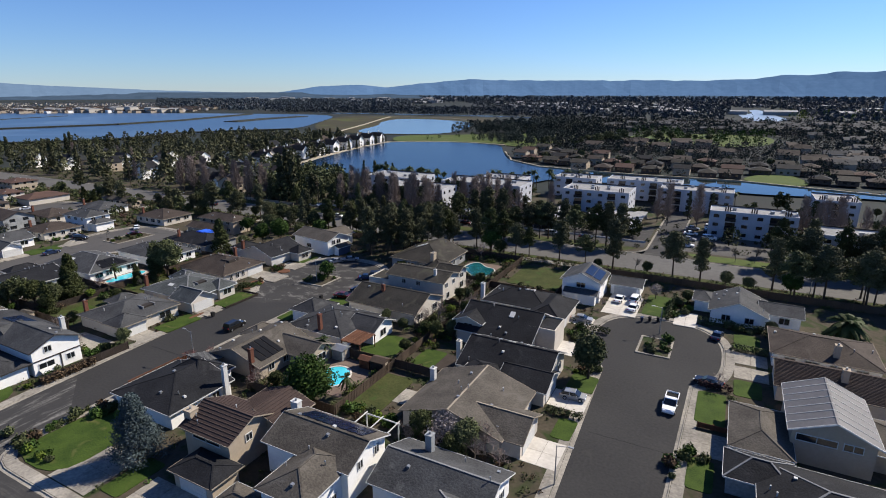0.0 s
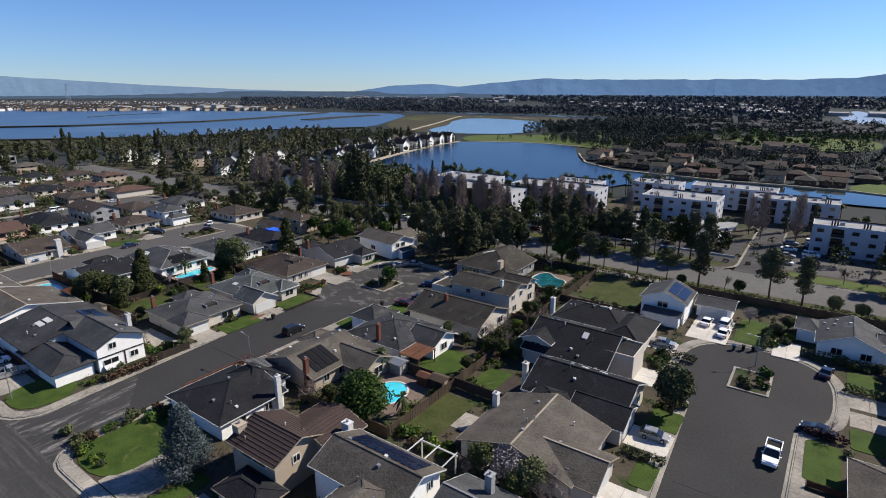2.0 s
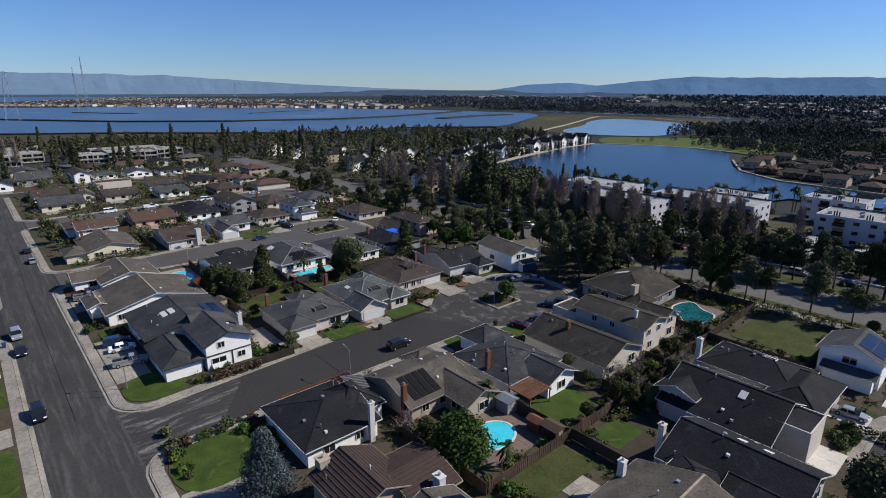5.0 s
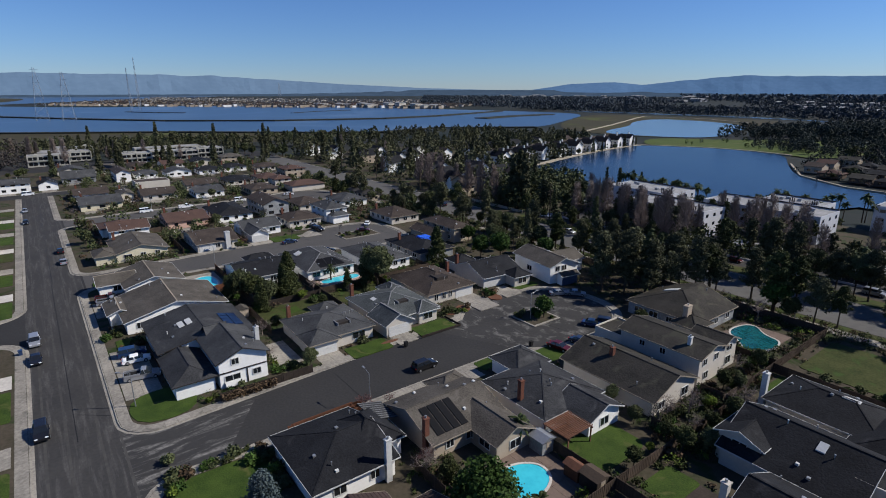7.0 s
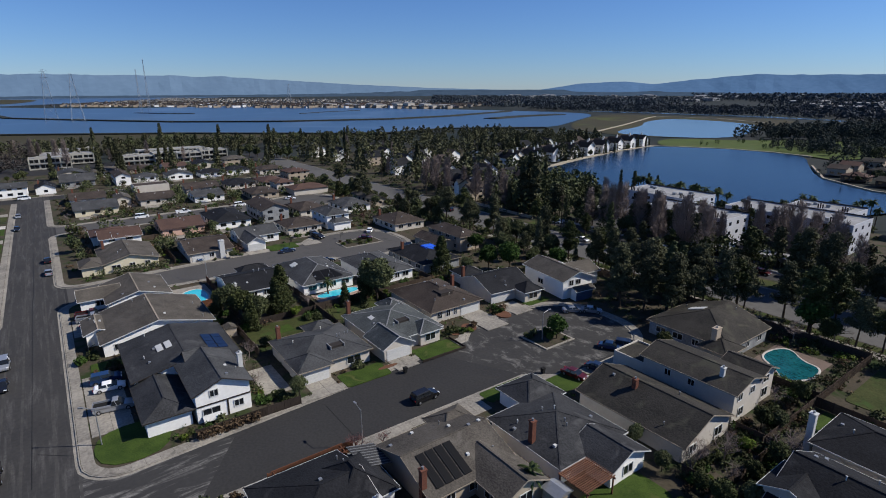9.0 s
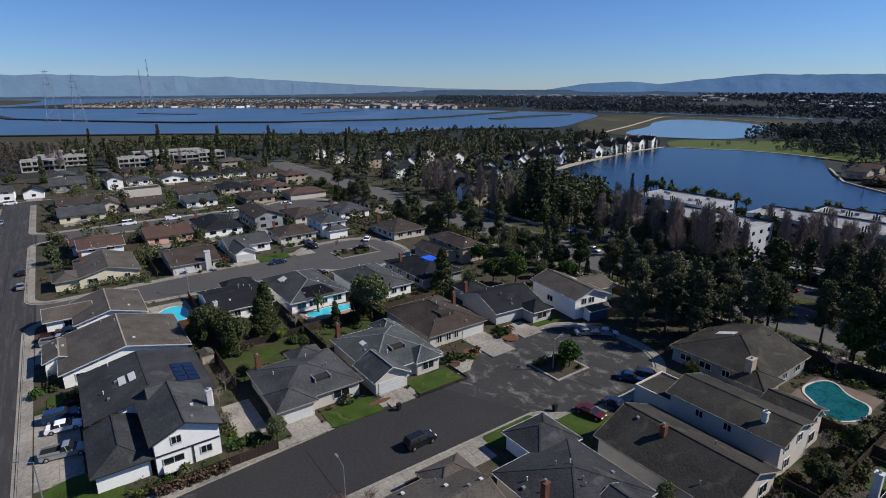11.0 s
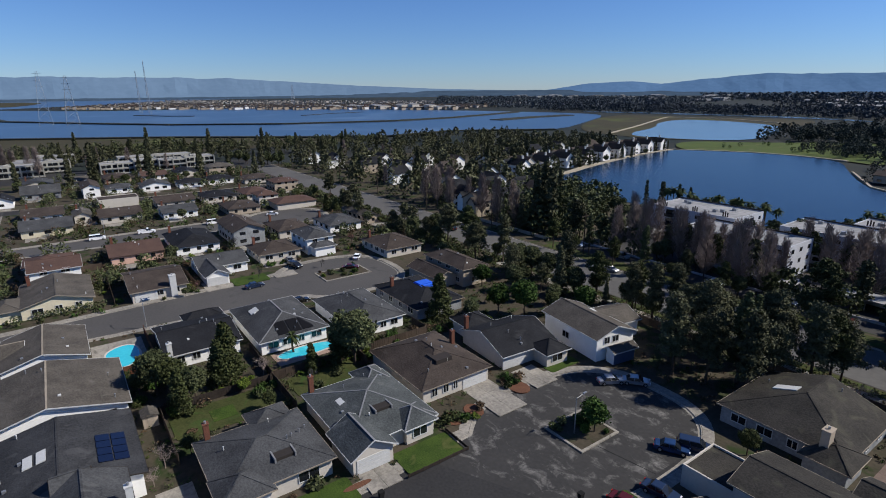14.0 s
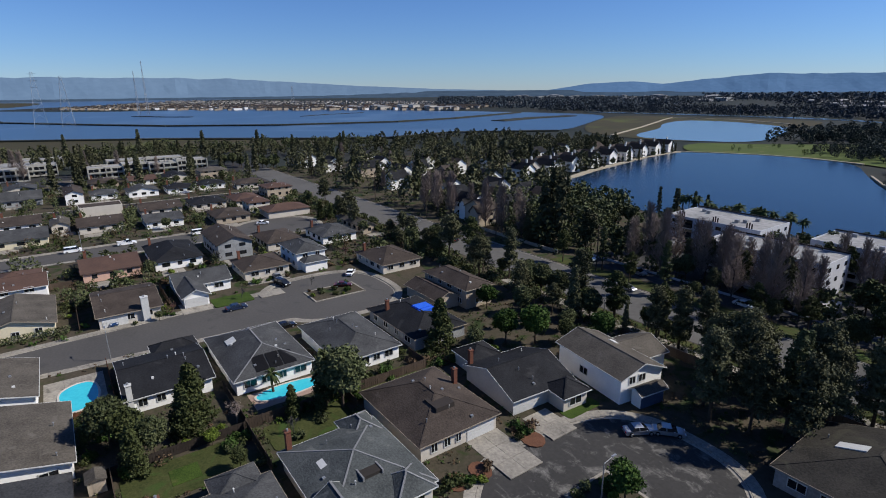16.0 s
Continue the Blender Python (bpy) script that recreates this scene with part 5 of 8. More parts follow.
pool([(-59.4, 64.2), (-59.5, 68), (-57.5, 70.8), (-54.5, 70), (-53.2, 66), (-54.9, 63.5)], water_pool, "bright turquoise kidney-shaped swimming pool")
pool([(-63, 132), (-62.6, 137.4), (-60.6, 139.4), (-57.6, 135.8), (-54.2, 135.6), (-53.6, 130), (-56.4, 125.8), (-59.4, 129.4)], water_pool_dark, "dark teal swimming pool")
pool([(-161, 51.6), (-163.2, 54.2), (-162.6, 56.8), (-158.6, 57.3), (-154.6, 56.8), (-152.8, 54), (-154.2, 51.4), (-157.2, 51.9)], water_pool, "bright blue backyard swimming pool")
pool([(-141.8, 78), (-141.8, 88.6), (-138, 88.6), (-138, 78)], water_pool, "rectangular blue swimming pool")

# ---- fences ----


def fence(x0, y0, x1, y1, h=1.8, mat=None, label="weathered wooden board fence between gardens"):
    mat = mat or wood_fence
    d = math.hypot(x1 - x0, y1 - y0)
    n = max(1, round(d / 2.4))
    e = base("fence", (x0, y0, 0.12), label, "fence", "garden fences")
    e.rotation_euler = (0, 0, math.atan2(y1 - y0, x1 - x0))
    s = d / n
    pm = Mb().box(-.06, -.06, 0, .06, .06, h + .1).mesh("post", mat)
    bm = Mb()
    nb = int(s / .2)
    xs = [(.06 + (s - .12) * k / nb, -.012 if k % 2 else -.045) for k in range(nb) for _ in (0, 1)]
    xs = [(xs[2 * k + e_][0] + e_ * (s - .12) / nb, xs[2 * k][1]) for k in range(nb) for e_ in (0, 1)]
    nn = len(xs)
    bm.add([(x, y, .05) for x, y in xs] + [(x, y, h) for x, y in xs] + [(x, .02, .05) for x, y in xs] + [(x, .02, h) for x, y in xs],
           [f for k in range(nn - 1) for f in ((k, k + 1, nn + k + 1, nn + k), (2 * nn + k + 1, 2 * nn + k, 3 * nn + k, 3 * nn + k + 1), (nn + k, nn + k + 1, 3 * nn + k + 1, 3 * nn + k))])
    panel = bm.mesh("panel", mat)
    for i in range(n + 1):
        p = new("post", pm)
        p.parent, p.location = e, (i * s, 0, 0)
        if i < n:
            p = new("panel", panel)
            p.parent, p.location = e, (i * s, 0, 0)
    return e


for q in ((-48.6, 58, -48.6, 104), (-50, 104, -50, 145), (-62, 74.4, -48.6, 74.4), (-60, 57.6, -48.6, 57.6), (-66.5, 57, -60, 57), (-48.6, 74.8, -38.8, 74.8), (-53.5, 90, -48.6, 90), (-54, 104.8, -49, 104.8), (-50, 121.5, -33, 121.5), (-33, 121.5, -33, 145),
          (-132.4, 74.2, -132.4, 106), (-132, 74.2, -121, 74.2), (-132, 56.8, -118, 56.8), (-132, 90, -128, 90), (-146, 74.4, -133, 74.4), (-146, 59, -133, 59), (-140, 90.6, -133, 90.6), (-138, 106, -133, 106),
          (-120, 145.5, -50, 145.5), (-33, 145.5, 60, 145.5), (-210, 56, -189, 56), (-206, 74, -190, 74), (-222, 40, -222, 56)):
    fence(*q)
fence(-98.4, 41.5, -98.4, 57, 1.5, wood_dark, "dark weathered fence behind clipped shrubs")
for q in ((-83, 46.5, -83, 58.2), (-167, 59.2, -149.8, 59.2), (-149.4, 48.6, -149.4, 59), (-82, 58.2, -80, 58.2)):
    fence(*q, mat=wood_red, label="reddish wooden fence along the pavement")
for q in ((-63, 123, -50.2, 123), (10.2, 73.2, 10.2, 76)):
    fence(*q, mat=wood_dark, label="dark wooden board fence")
fence(-132.4, 56, -132.4, 74, 1.5, wood_dark, "dark wooden board fence")
fence(1.0, 80.6, 5.0, 80.6, .9, wood_red, "low red wooden fence beside the drive")
fence(-98.1, 80.2, -98.1, 89.8, .5, wood_dark, "low rail fence round the lawn")
fence(-103.4, 89.9, -98.1, 89.9, .5, wood_dark, "low rail fence round the lawn")
fence(-125, 35.8, -115, 35.8, 1.0, wood_red, "low red wooden fence by the parked cars")


def wall(x0, y0, x1, y1, h, mat, label):
    return solid("wall", Mb(((x0 + x1) / 2, (y0 + y1) / 2, 0)).box(min(x0, x1) - .1, min(y0, y1) - .1, 0, max(x0, x1) + .1, max(y0, y1) + .1, h), mat, label, "wall", kind="structure")


wall(-165, 184.4, -21.5, 184.4, .7, apt_wall, "low white wall of the apartment court")
wall(-205, 178, -168, 178, 1.2, tan_wall, "low tan garden wall along the arterial")

# ---- small garden structures ----


def pergola(x0, y0, x1, y1, h, mat, label, nb=9, posts=True):
    o = (x0, y0, .13)
    e = base("pergola", o, label, "pergola")
    for x in (x0, x1):
        for y in (y0, y1):
            part("post", Mb(o).box(x - .08, y - .08, .13, x + .08, y + .08, h), mat, e)
    for y in (y0, y1):
        part("beam", Mb(o).box(x0 - .3, y - .06, h, x1 + .3, y + .06, h + .2), mat, e)
    for i in range(nb):
        x = x0 + (x1 - x0) * i / max(nb - 1, 1)
        part("rafter", Mb(o).box(x - .05, y0 - .3, h + .2, x + .05, y1 + .3, h + .36), mat, e)
    return e


rust = surf("rusty_timber", (0.17, 0.08, 0.05), (0.11, 0.055, 0.036), big=.8, fine=4, rand=.2)
pergola(-60.8, 75.2, -56.6, 80, 2.5, rust, "rust-coloured timber pergola beside the house", 16)
pergola(-42, 52.8, -36.5, 57, 2.8, trim_white, "white painted timber pergola frame", 3)
pergola(-82.2, 47, -80.4, 56, 2.3, wood_red, "red timber side pergola", 3)


def shed(x, y, w, d, h, wmat, rmat, label):
    o = (x, y, .13)
    e = base("shed", o, label, "shed")
    part("wall", Mb(o).box(x - w / 2, y - d / 2, .13, x + w / 2, y + d / 2, h), wmat, e)
    part("roof", Mb(o).add([(x - w / 2 - .2, y - d / 2 - .2, h), (x + w / 2 + .2, y - d / 2 - .2, h), (x + w / 2 + .2, y + d / 2 + .2, h), (x - w / 2 - .2, y + d / 2 + .2, h), (x - w / 2 - .2, y, h + .5), (x + w / 2 + .2, y, h + .5)], [(0, 1, 5, 4), (2, 3, 4, 5), (0, 4, 3), (1, 2, 5), (3, 2, 1, 0)]), rmat, e)
    part("door", Mb(o).box(x + w / 2, y - .45, .15, x + w / 2 + .04, y + .45, h - .2), trim_tan, e)


shed(-59.6, 73.4, 2.4, 2.4, 2.2, grey_wall, steel, "grey metal garden shed by the pool")
shed(-50.5, 73, 2.6, 2.2, 2.1, wood_dark, wood_fence, "dark timber garden shed")
shed(-53.2, 72.6, 2.2, 1.6, 1.9, wood_red, rust, "small red-roofed garden shed")
shed(-131, 55.2, 2.4, 2.0, 2.0, tan_wall, roof_tan, "small garden shed behind the house")

# ---- cars ----
CARS = {}


def car(kind, paint, x, y, deg, label):
    key = (kind, paint.name)
    if key not in CARS:
        L, W, H, hood, trunk = {"sedan": (4.7, 1.82, 1.45, 1.25, .8), "suv": (4.8, 1.92, 1.78, 1.15, .15), "van": (5.0, 1.98, 1.95, .75, .1), "pickup": (5.7, 2.0, 1.85, 1.4, 1.9), "hatch": (4.2, 1.78, 1.5, 1.0, .2)}[kind]
        e = base("car", (0, 0, 0), label, "pickup truck" if kind == "pickup" else "car", "parked cars")
        b = L / 2
        belt = .62 * H if kind != "pickup" else 1.05
        prof = [(-b, .4), (-b + .05, belt * .85), (-b + .25, belt), (b - hood, belt), (b - .25, belt * .86), (b - .02, belt * .62), (b, .4), (b - .2, .24), (-b + .2, .24)]
        m = Mb()
        n = len(prof)
        ring_ = [(p[0], s * W / 2 * k, p[1]) for s, k in ((-1, .93), (-1, 1), (1, 1), (1, .93)) for p in prof]
        # body: inner side faces slightly drawn in at the ends
        v = []
        for s in (-1, 1):
            v += [(px_ * (1 if abs(px_) < b - .3 else .985), s * W / 2 * (1 if abs(px_) < b - .3 else .88), pz) for px_, pz in prof]
        m.add(v, [tuple(range(n)), tuple(range(2 * n - 1, n - 1, -1))] + [(i, n + i, n + (i + 1) % n, (i + 1) % n) for i in range(n)])
        part("body", m, paint, e)
        c0, c1 = (-b + trunk, b - hood) if kind != "pickup" else (-.3, b - hood)
        rk = .55 if kind in ("sedan", "hatch") else .22
        g0, g1, r0, r1 = c0, c1 + .05, c0 + rk, c1 - .75
        wt, wb = W / 2 * .76, W / 2 * .93
        m = Mb().add([(g0, -wb, belt), (g1, -wb, belt), (g1, wb, belt), (g0, wb, belt), (r0, -wt, H - .06), (r1, -wt, H - .06), (r1, wt, H - .06), (r0, wt, H - .06)], [(0, 1, 5, 4), (1, 2, 6, 5), (2, 3, 7, 6), (3, 0, 4, 7)])
        part("glass", m, glass, e)
        m = Mb().add([(r0 - .03, -wt - .03, H - .08), (r1 + .03, -wt - .03, H - .08), (r1 + .03, wt + .03, H - .08), (r0 - .03, wt + .03, H - .08), (r0 + .08, -wt + .08, H), (r1 - .05, -wt + .08, H), (r1 - .05, wt - .08, H), (r0 + .08, wt - .08, H)], [(3, 2, 1, 0), (4, 5, 6, 7), (0, 1, 5, 4), (1, 2, 6, 5), (2, 3, 7, 6), (3, 0, 4, 7)])
        part("roof", m, paint, e)
        for s in (-1, 1):
            m = Mb().beam(((g0 + g1) / 2 - .1, s * wb * 1.005, belt), ((r0 + r1) / 2 - .05, s * wt * 1.03, H - .07), .09, .05)
            part("pillar", m, paint, e)
        if kind == "pickup":
            part("bed", Mb().box(-b + .12, -W / 2 + .12, belt, -.35, W / 2 - .12, belt + .02), rubber, e)
            for s in (-1, 1):
                part("bed_rail", Mb().box(-b + .05, s * (W / 2 - .06) - .06, belt, -.3, s * (W / 2 - .06) + .06, belt + .3), paint, e)
            part("tailgate", Mb().box(-b + .03, -W / 2 + .12, belt, -b + .12, W / 2 - .12, belt + .28), paint, e)
        for sx in (-1, 1):
            for s in (-1, 1):
                wx, wy = sx * (b - .88), s * (W / 2 - .1)
                ty = part("wheel", Mb().tube((wx, wy - .11, .33), (wx, wy + .11, .33), .33, .33, 14), rubber, e)
                part("rim", Mb().tube((wx, wy + s * .1, .33), (wx, wy + s * .125, .33), .21, .19, 10), chrome, ty)
        for s in (-1, 1):
            part("headlight", Mb().box(b - .16, s * W * .33 - .2, belt * .68, b - .03, s * W * .33 + .2, belt * .8), lamp_clear, e)
            part("tail_light", Mb().box(-b - .01, s * W * .35 - .14, belt * .68, -b + .08, s * W * .35 + .14, belt * .9), lamp_red, e)
            part("mirror", Mb().box(c1 - .45, s * (W / 2 + .08) - .09, belt, c1 - .33, s * (W / 2 + .08) + .09, belt + .15), paint, e)
        CARS[key] = e
        e.matrix_basis = pose(x, y, 0.02, 0, 0, deg)
        return e
    e = copy_thing(CARS[key], pose(x, y, 0.02, 0, 0, deg))
    e["label"] = label
    return e


K = 0.16
car("suv", paint_black, -88.0, 73.6, 92, "black sport utility car parked at the kerb")
car("hatch", paint_silver, -17.4, 79.6, 4, "silver hatchback on the concrete driveway").location.z = K
car("pickup", paint_white, -3.2, 84.6, 268, "white pickup truck parked at the kerb")
car("sedan", paint_navy, 2.4, 116, 80, "dark blue sedan at the end of the cul-de-sac")
car("sedan", paint_black, 1.8, 94.6, 170, "black car on a driveway").location.z = K
car("sedan", paint_white, -19.0, 127.4, 85, "white car in front of the garage").location.z = K
car("suv", paint_white, -15.6, 128.6, 85, "white sport utility car by the garage").location.z = K
car("sedan", paint_white, -15.2, 123.2, 85, "white sedan on the driveway").location.z = K
car("sedan", paint_silver, -24.0, 111.4, 5, "silver sedan on the driveway").location.z = K
car("suv", paint_blue, -124.6, 32.8, 85, "blue sport utility car on the drive").location.z = K
car("sedan", paint_white, -121.3, 33.0, 85, "white sedan on the drive").location.z = K
car("pickup", paint_silver, -114.2, 32.9, 80, "silver pickup truck on the drive").location.z = K
car("suv", paint_silver, -141.5, 18.4, 0, "silver car parked along the avenue")
car("sedan", paint_black, -132.4, 18.4, 0, "black sedan parked along the avenue")
car("suv", paint_black, -105, 18.4, 0, "black sport utility car parked along the avenue")
car("pickup", paint_silver, -156.0, 33, 80, "silver pickup on a driveway").location.z = K
car("pickup", paint_red, -158.6, 33, 80, "dark red pickup on a driveway").location.z = K
car("sedan", paint_navy, -152.6, 33, 80, "dark sedan on a driveway").location.z = K
car("sedan", paint_silver, -199.5, 26.3, 180, "silver car on the avenue")
car("sedan", paint_black, -213, 26.3, 180, "black car on the avenue")
car("sedan", paint_black, -265, 18.4, 0, "black car parked along the avenue")
car("sedan", paint_silver, -290, 18.4, 0, "silver car parked along the avenue")
car("van", paint_white, -334, 20, 90, "white van at the end of the avenue")
car("sedan", paint_blue, -81.6, 112.4, 30, "blue sedan in the cul-de-sac")
car("suv", paint_navy, -79.8, 115, 30, "dark sport utility car in the cul-de-sac")
car("sedan", paint_navy, -77.4, 103.4, 10, "navy car on a driveway").location.z = K
car("sedan", paint_red, -78.5, 98.4, 10, "dark red car on a driveway").location.z = K
car("sedan", paint_silver, -95.4, 123.6, 40, "silver sedan in the shade of the pines")
car("sedan", paint_silver, -98, 120.4, 60, "silver car in the shade of the pines")
car("hatch", paint_blue, -188.6, 62.2, 0, "bright blue hatchback on a driveway").location.z = K
car("sedan", paint_navy, -181.4, 86.2, 90, "dark blue sedan parked at the kerb")
car("van", paint_white, -260.4, 57.5, 90, "white van parked along the street")
car("pickup", paint_white, -260.4, 72.5, 90, "white pickup parked along the street")
car("van", paint_white, -260.6, 95, 90, "white van parked along the street")
car("sedan", paint_white, -262, 118, 70, "white car at the end of the street")
car("sedan", paint_silver, -196.5, 101, 0, "silver car on a driveway").location.z = K
car("suv", paint_black, -191, 100.4, 20, "black sport utility car at the kerb")
car("sedan", paint_black, -164.6, 91.6, 90, "black sedan parked at the kerb")
car("sedan", paint_white, -188.4, 118.6, 140, "white car in the turning circle")
car("sedan", paint_red, -180.6, 112.6, 60, "red car beside the planted island")
car("suv", paint_black, -163.8, 63, 90, "dark car behind the house").location.z = K
for i in range(9):
    car(("sedan", "suv", "hatch")[i % 3], (paint_white, paint_silver, paint_black, paint_white, paint_navy, paint_red)[i % 6], -158 + i * 14.6 + (i * 37 % 5), 180.6, 0, "car parked in the apartment court").location.z = K
for i in range(8):
    car(("sedan", "suv")[i % 2], (paint_white, paint_black, paint_silver, paint_white)[i % 4], -9.0 + (i % 2) * 6, 186 + i * 4.2, 0, "car in the apartment car park").location.z = K
car("sedan", paint_white, -206, 158, 180, "white car on the arterial road")
car("suv", paint_black, -199, 161, 180, "dark car on the arterial road")
car("sedan", paint_silver, -136, 168.8, 0, "silver car on the arterial road")

# ---- street furniture ----


def street_lamp(x, y, deg, h=5.8, label="grey steel street lamp with a single arm"):
    e = base("street_lamp", (x, y, .1), label, "street lamp", "street lamps")
    e.rotation_euler = (0, 0, radians(deg))
    part("pole", Mb().tube((0, 0, 0), (0, 0, h), .1, .06, 8), steel, e)
    part("arm", Mb().tube((0, 0, h - .1), (1.6, 0, h + .25), .04, .03, 6), steel, e)
    part("lamp_head", Mb().box(1.4, -.13, h + .2, 2.1, .13, h + .32), steel, e)


for q in ((-84.3 + 1.2, 59.8, 180), (-105.0, 30.4, 240), (-92.0, 104.5, 90), (-14.2, 58.6, 0), (21.4, 152.6, 90), (-170, 60, 180), (-262.6, 60, 0), (-60, 152.5, 90), (-130, 152.5, 90), (-208, 152.5, 90), (-8.2, 112.5, 200)):
    street_lamp(*q)


def power_pole(x, y):
    e = base("utility_pole", (x, y, 0), "brown wooden utility pole with crossarms", "utility pole", "utility poles")
    part("pole", Mb().tube((0, 0, 0), (0, 0, 13), .17, .12, 8), bark, e)
    part("crossarm", Mb().box(-.06, -1.5, 12.0, .06, 1.5, 12.15), bark, e)
    part("crossarm", Mb().box(-.06, -1.2, 10.8, .06, 1.2, 10.95), bark, e)


for i in range(6):
    power_pole(-150 - i * 42, 174 if i < 5 else 178)


def bin_(x, y, mat):
    e = base("rubbish_bin", (x, y, .1), "wheeled rubbish bin at the kerb", "bin", "rubbish bins")
    part("body", Mb().add([(-.24, -.26, .05), (.24, -.26, .05), (.24, .26, .05), (-.24, .26, .05), (-.3, -.33, .95), (.3, -.33, .95), (.3, .33, .95), (-.3, .33, .95)], [(3, 2, 1, 0), (0, 1, 5, 4), (1, 2, 6, 5), (2, 3, 7, 6), (3, 0, 4, 7)]), mat, e)
    part("lid", Mb().box(-.33, -.36, .95, .33, .36, 1.03), mat, e)


for x, y, mt in ((-12.4, 117.4, paint_navy), (-10.9, 118.2, rubber), (-9.3, 118.8, rubber), (-97.0, 75.6, rubber), (-82.6, 95, rubber), (-137.2, 16.2, paint_blue)):
    bin_(x, y, mt)


def island(x0, y0, x1, y1, label):
    o = ((x0 + x1) / 2, (y0 + y1) / 2, 0)
    e = base("traffic_island", o, label, "traffic island", kind="structure")
    m = Mb(o)
    for a in ((x0, y0, x1, y0 + .4), (x0, y1 - .4, x1, y1), (x0, y0 + .4, x0 + .4, y1 - .4), (x1 - .4, y0 + .4, x1, y1 - .4)):
        part("kerb", Mb(o).box(a[0], a[1], 0, a[2], a[3], .18), concrete, e)
    part("soil", Mb(o).box(x0 + .4, y0 + .4, 0, x1 - .4, y1 - .4, .14), soil, e)


island(-11.3, 101.6, -5.1, 110, "planted traffic island with a pale kerb")
island(-95.6, 102, -88.4, 110, "planted traffic island with a pale kerb")
island(-182.5, 102.6, -174.5, 116, "planted traffic island in the turning circle")

# ---- apartments and far houses ----


def apartment(x0, y0, x1, y1, h, label, storeys=3, wall_m=None, wins=True):
    b = House(label, wall_m or apt_wall, flat_roof, trim_white, [(x0, y0, x1, y1, h, .2, "x", "f")], name="apartment_building", group="apartment buildings", far=True)
    sh = h / storeys
    for k in range(storeys if wins else 0):
        z = .13 + k * sh + .9
        n = max(2, int((x1 - x0) / 4.2))
        for i in range(n):
            xx = x0 + (x1 - x0) * (i + .5) / n
            if i % 3 == 1:
                m = b.mb().box(xx - 1.5, y0 - .06, z - .7, xx + 1.5, y0 - .01, z + 1.5)
                r = b.part("balcony", b.mb().box(xx - 1.6, y0 - 1.1, z - .85, xx + 1.6, y0 - .01, z - .7).box(xx - 1.6, y0 - 1.1, z - .7, xx + 1.6, y0 - 1.03, z + .15), trim_dark)
                b.part("balcony_door", m, glass, r)
            else:
                b.window("-y", xx, z, 1.7, 1.1, frame=trim_dark)
        n = max(1, int((y1 - y0) / 4.5))
        for i in range(n):
            b.window("+x", y0 + (y1 - y0) * (i + .5) / n, z, 1.5, 1.1, frame=trim_dark)
    for i in range(5):
        xx, yy = RS.uniform(x0 + 2, x1 - 2), RS.uniform(y0 + 2, y1 - 2)
        b.part("roof_unit", b.mb().box(xx - .6, yy - .5, h + .1, xx + .6, yy + .5, h + 1.0), steel)
    for i in range(3):
        xx = x0 + (x1 - x0) * (i + .5) / 3 + RS.uniform(-1, 1)
        for k in range(3):
            b.part("flue", b.mb().tube((xx + k * .7, y0 + .8, h + .05), (xx + k * .7, y0 + .8, h + 1.7 + .3 * (k % 2)), .22, .2, 8), trim_dark)
    # dark bar painting the parapet's shadow line at the rear of the roof
    b.part("roof_edge", b.mb().box(x0, y1 - .25, h + .36, x1, y1, h + .75), trim_dark)
    return b


def condominium(x0, y0, x1, y1, h):
    """A low block whose storeys are parted by long dark window bands, shallow balconies and upright fins."""
    b = House("cream flat-roofed condominium block with long dark window bands", condo_wall, flat_roof, trim_white, [(x0, y0, x1, y1, h, .2, "x", "f")], name="condominium", group="condominium blocks", far=True)
    sh = h / 2
    for k in range(2):
        z = .4 + k * sh
        n = max(2, int((y1 - y0) / 5.5))
        for i in range(n):
            ya, yb = y0 + (y1 - y0) * i / n + .5, y0 + (y1 - y0) * (i + 1) / n - .5
            w = b.part("window", b.mb().box(x1 + .01, ya, z + .5, x1 + .06, yb, z + sh - .9), glass)
            b.part("frame", b.mb().box(x1 + .06, (ya + yb) / 2 - .08, z + .5, x1 + .1, (ya + yb) / 2 + .08, z + sh - .9), trim_white, w)
            b.part("balcony", b.mb().box(x1 + .01, ya - .2, z - .3, x1 + 1.1, yb + .2, z - .1).box(x1 + 1.0, ya - .2, z - .1, x1 + 1.1, yb + .2, z + .45), condo_wall)
    n = max(2, int((y1 - y0) / 11))
    for i in range(n + 1):
        yy = y0 + (y1 - y0) * i / n
        b.part("fin", b.mb().box(x1 + .01, yy - .25, .1, x1 + 1.4, yy + .25, h + .5), condo_wall)
    for i in range(4):
        yy, xx = RS.uniform(y0 + 2, y1 - 2), RS.uniform(x0 + 2, x1 - 2)
        b.part("roof_unit", b.mb().box(xx - 1.6, yy - 1.2, h + .1, xx + 1.6, yy + 1.2, h + .9), condo_wall)


WA = "white flat-roofed three-storey apartment building with dark balconies"
for q in ((-157, 217, -128, 235), (-133, 197, -104, 211), (-61, 224, -34, 241), (-25, 243, 3, 254), (-50, 260, -18, 273), (-4, 204, 22, 214), (30, 243, 44, 259), (-74, 255, -54, 268), (-116, 219, -78, 235), (25, 182, 60, 194), (-104, 238, -84, 250), (50, 206, 82, 222)):
    apartment(*q, 8.9, WA)
for k, q in enumerate(((-447, 72, -434, 90), (-450, 90, -437, 104), (-447, 104, -434, 120), (-451, 120, -438, 138), (-496, 28, -470, 58), (-472, 84, -460, 128), (-520, 40, -500, 62), (-462, 22, -450, 44))):
    condominium(*q, (6.2, 7.0, 6.4, 6.8)[k % 4])


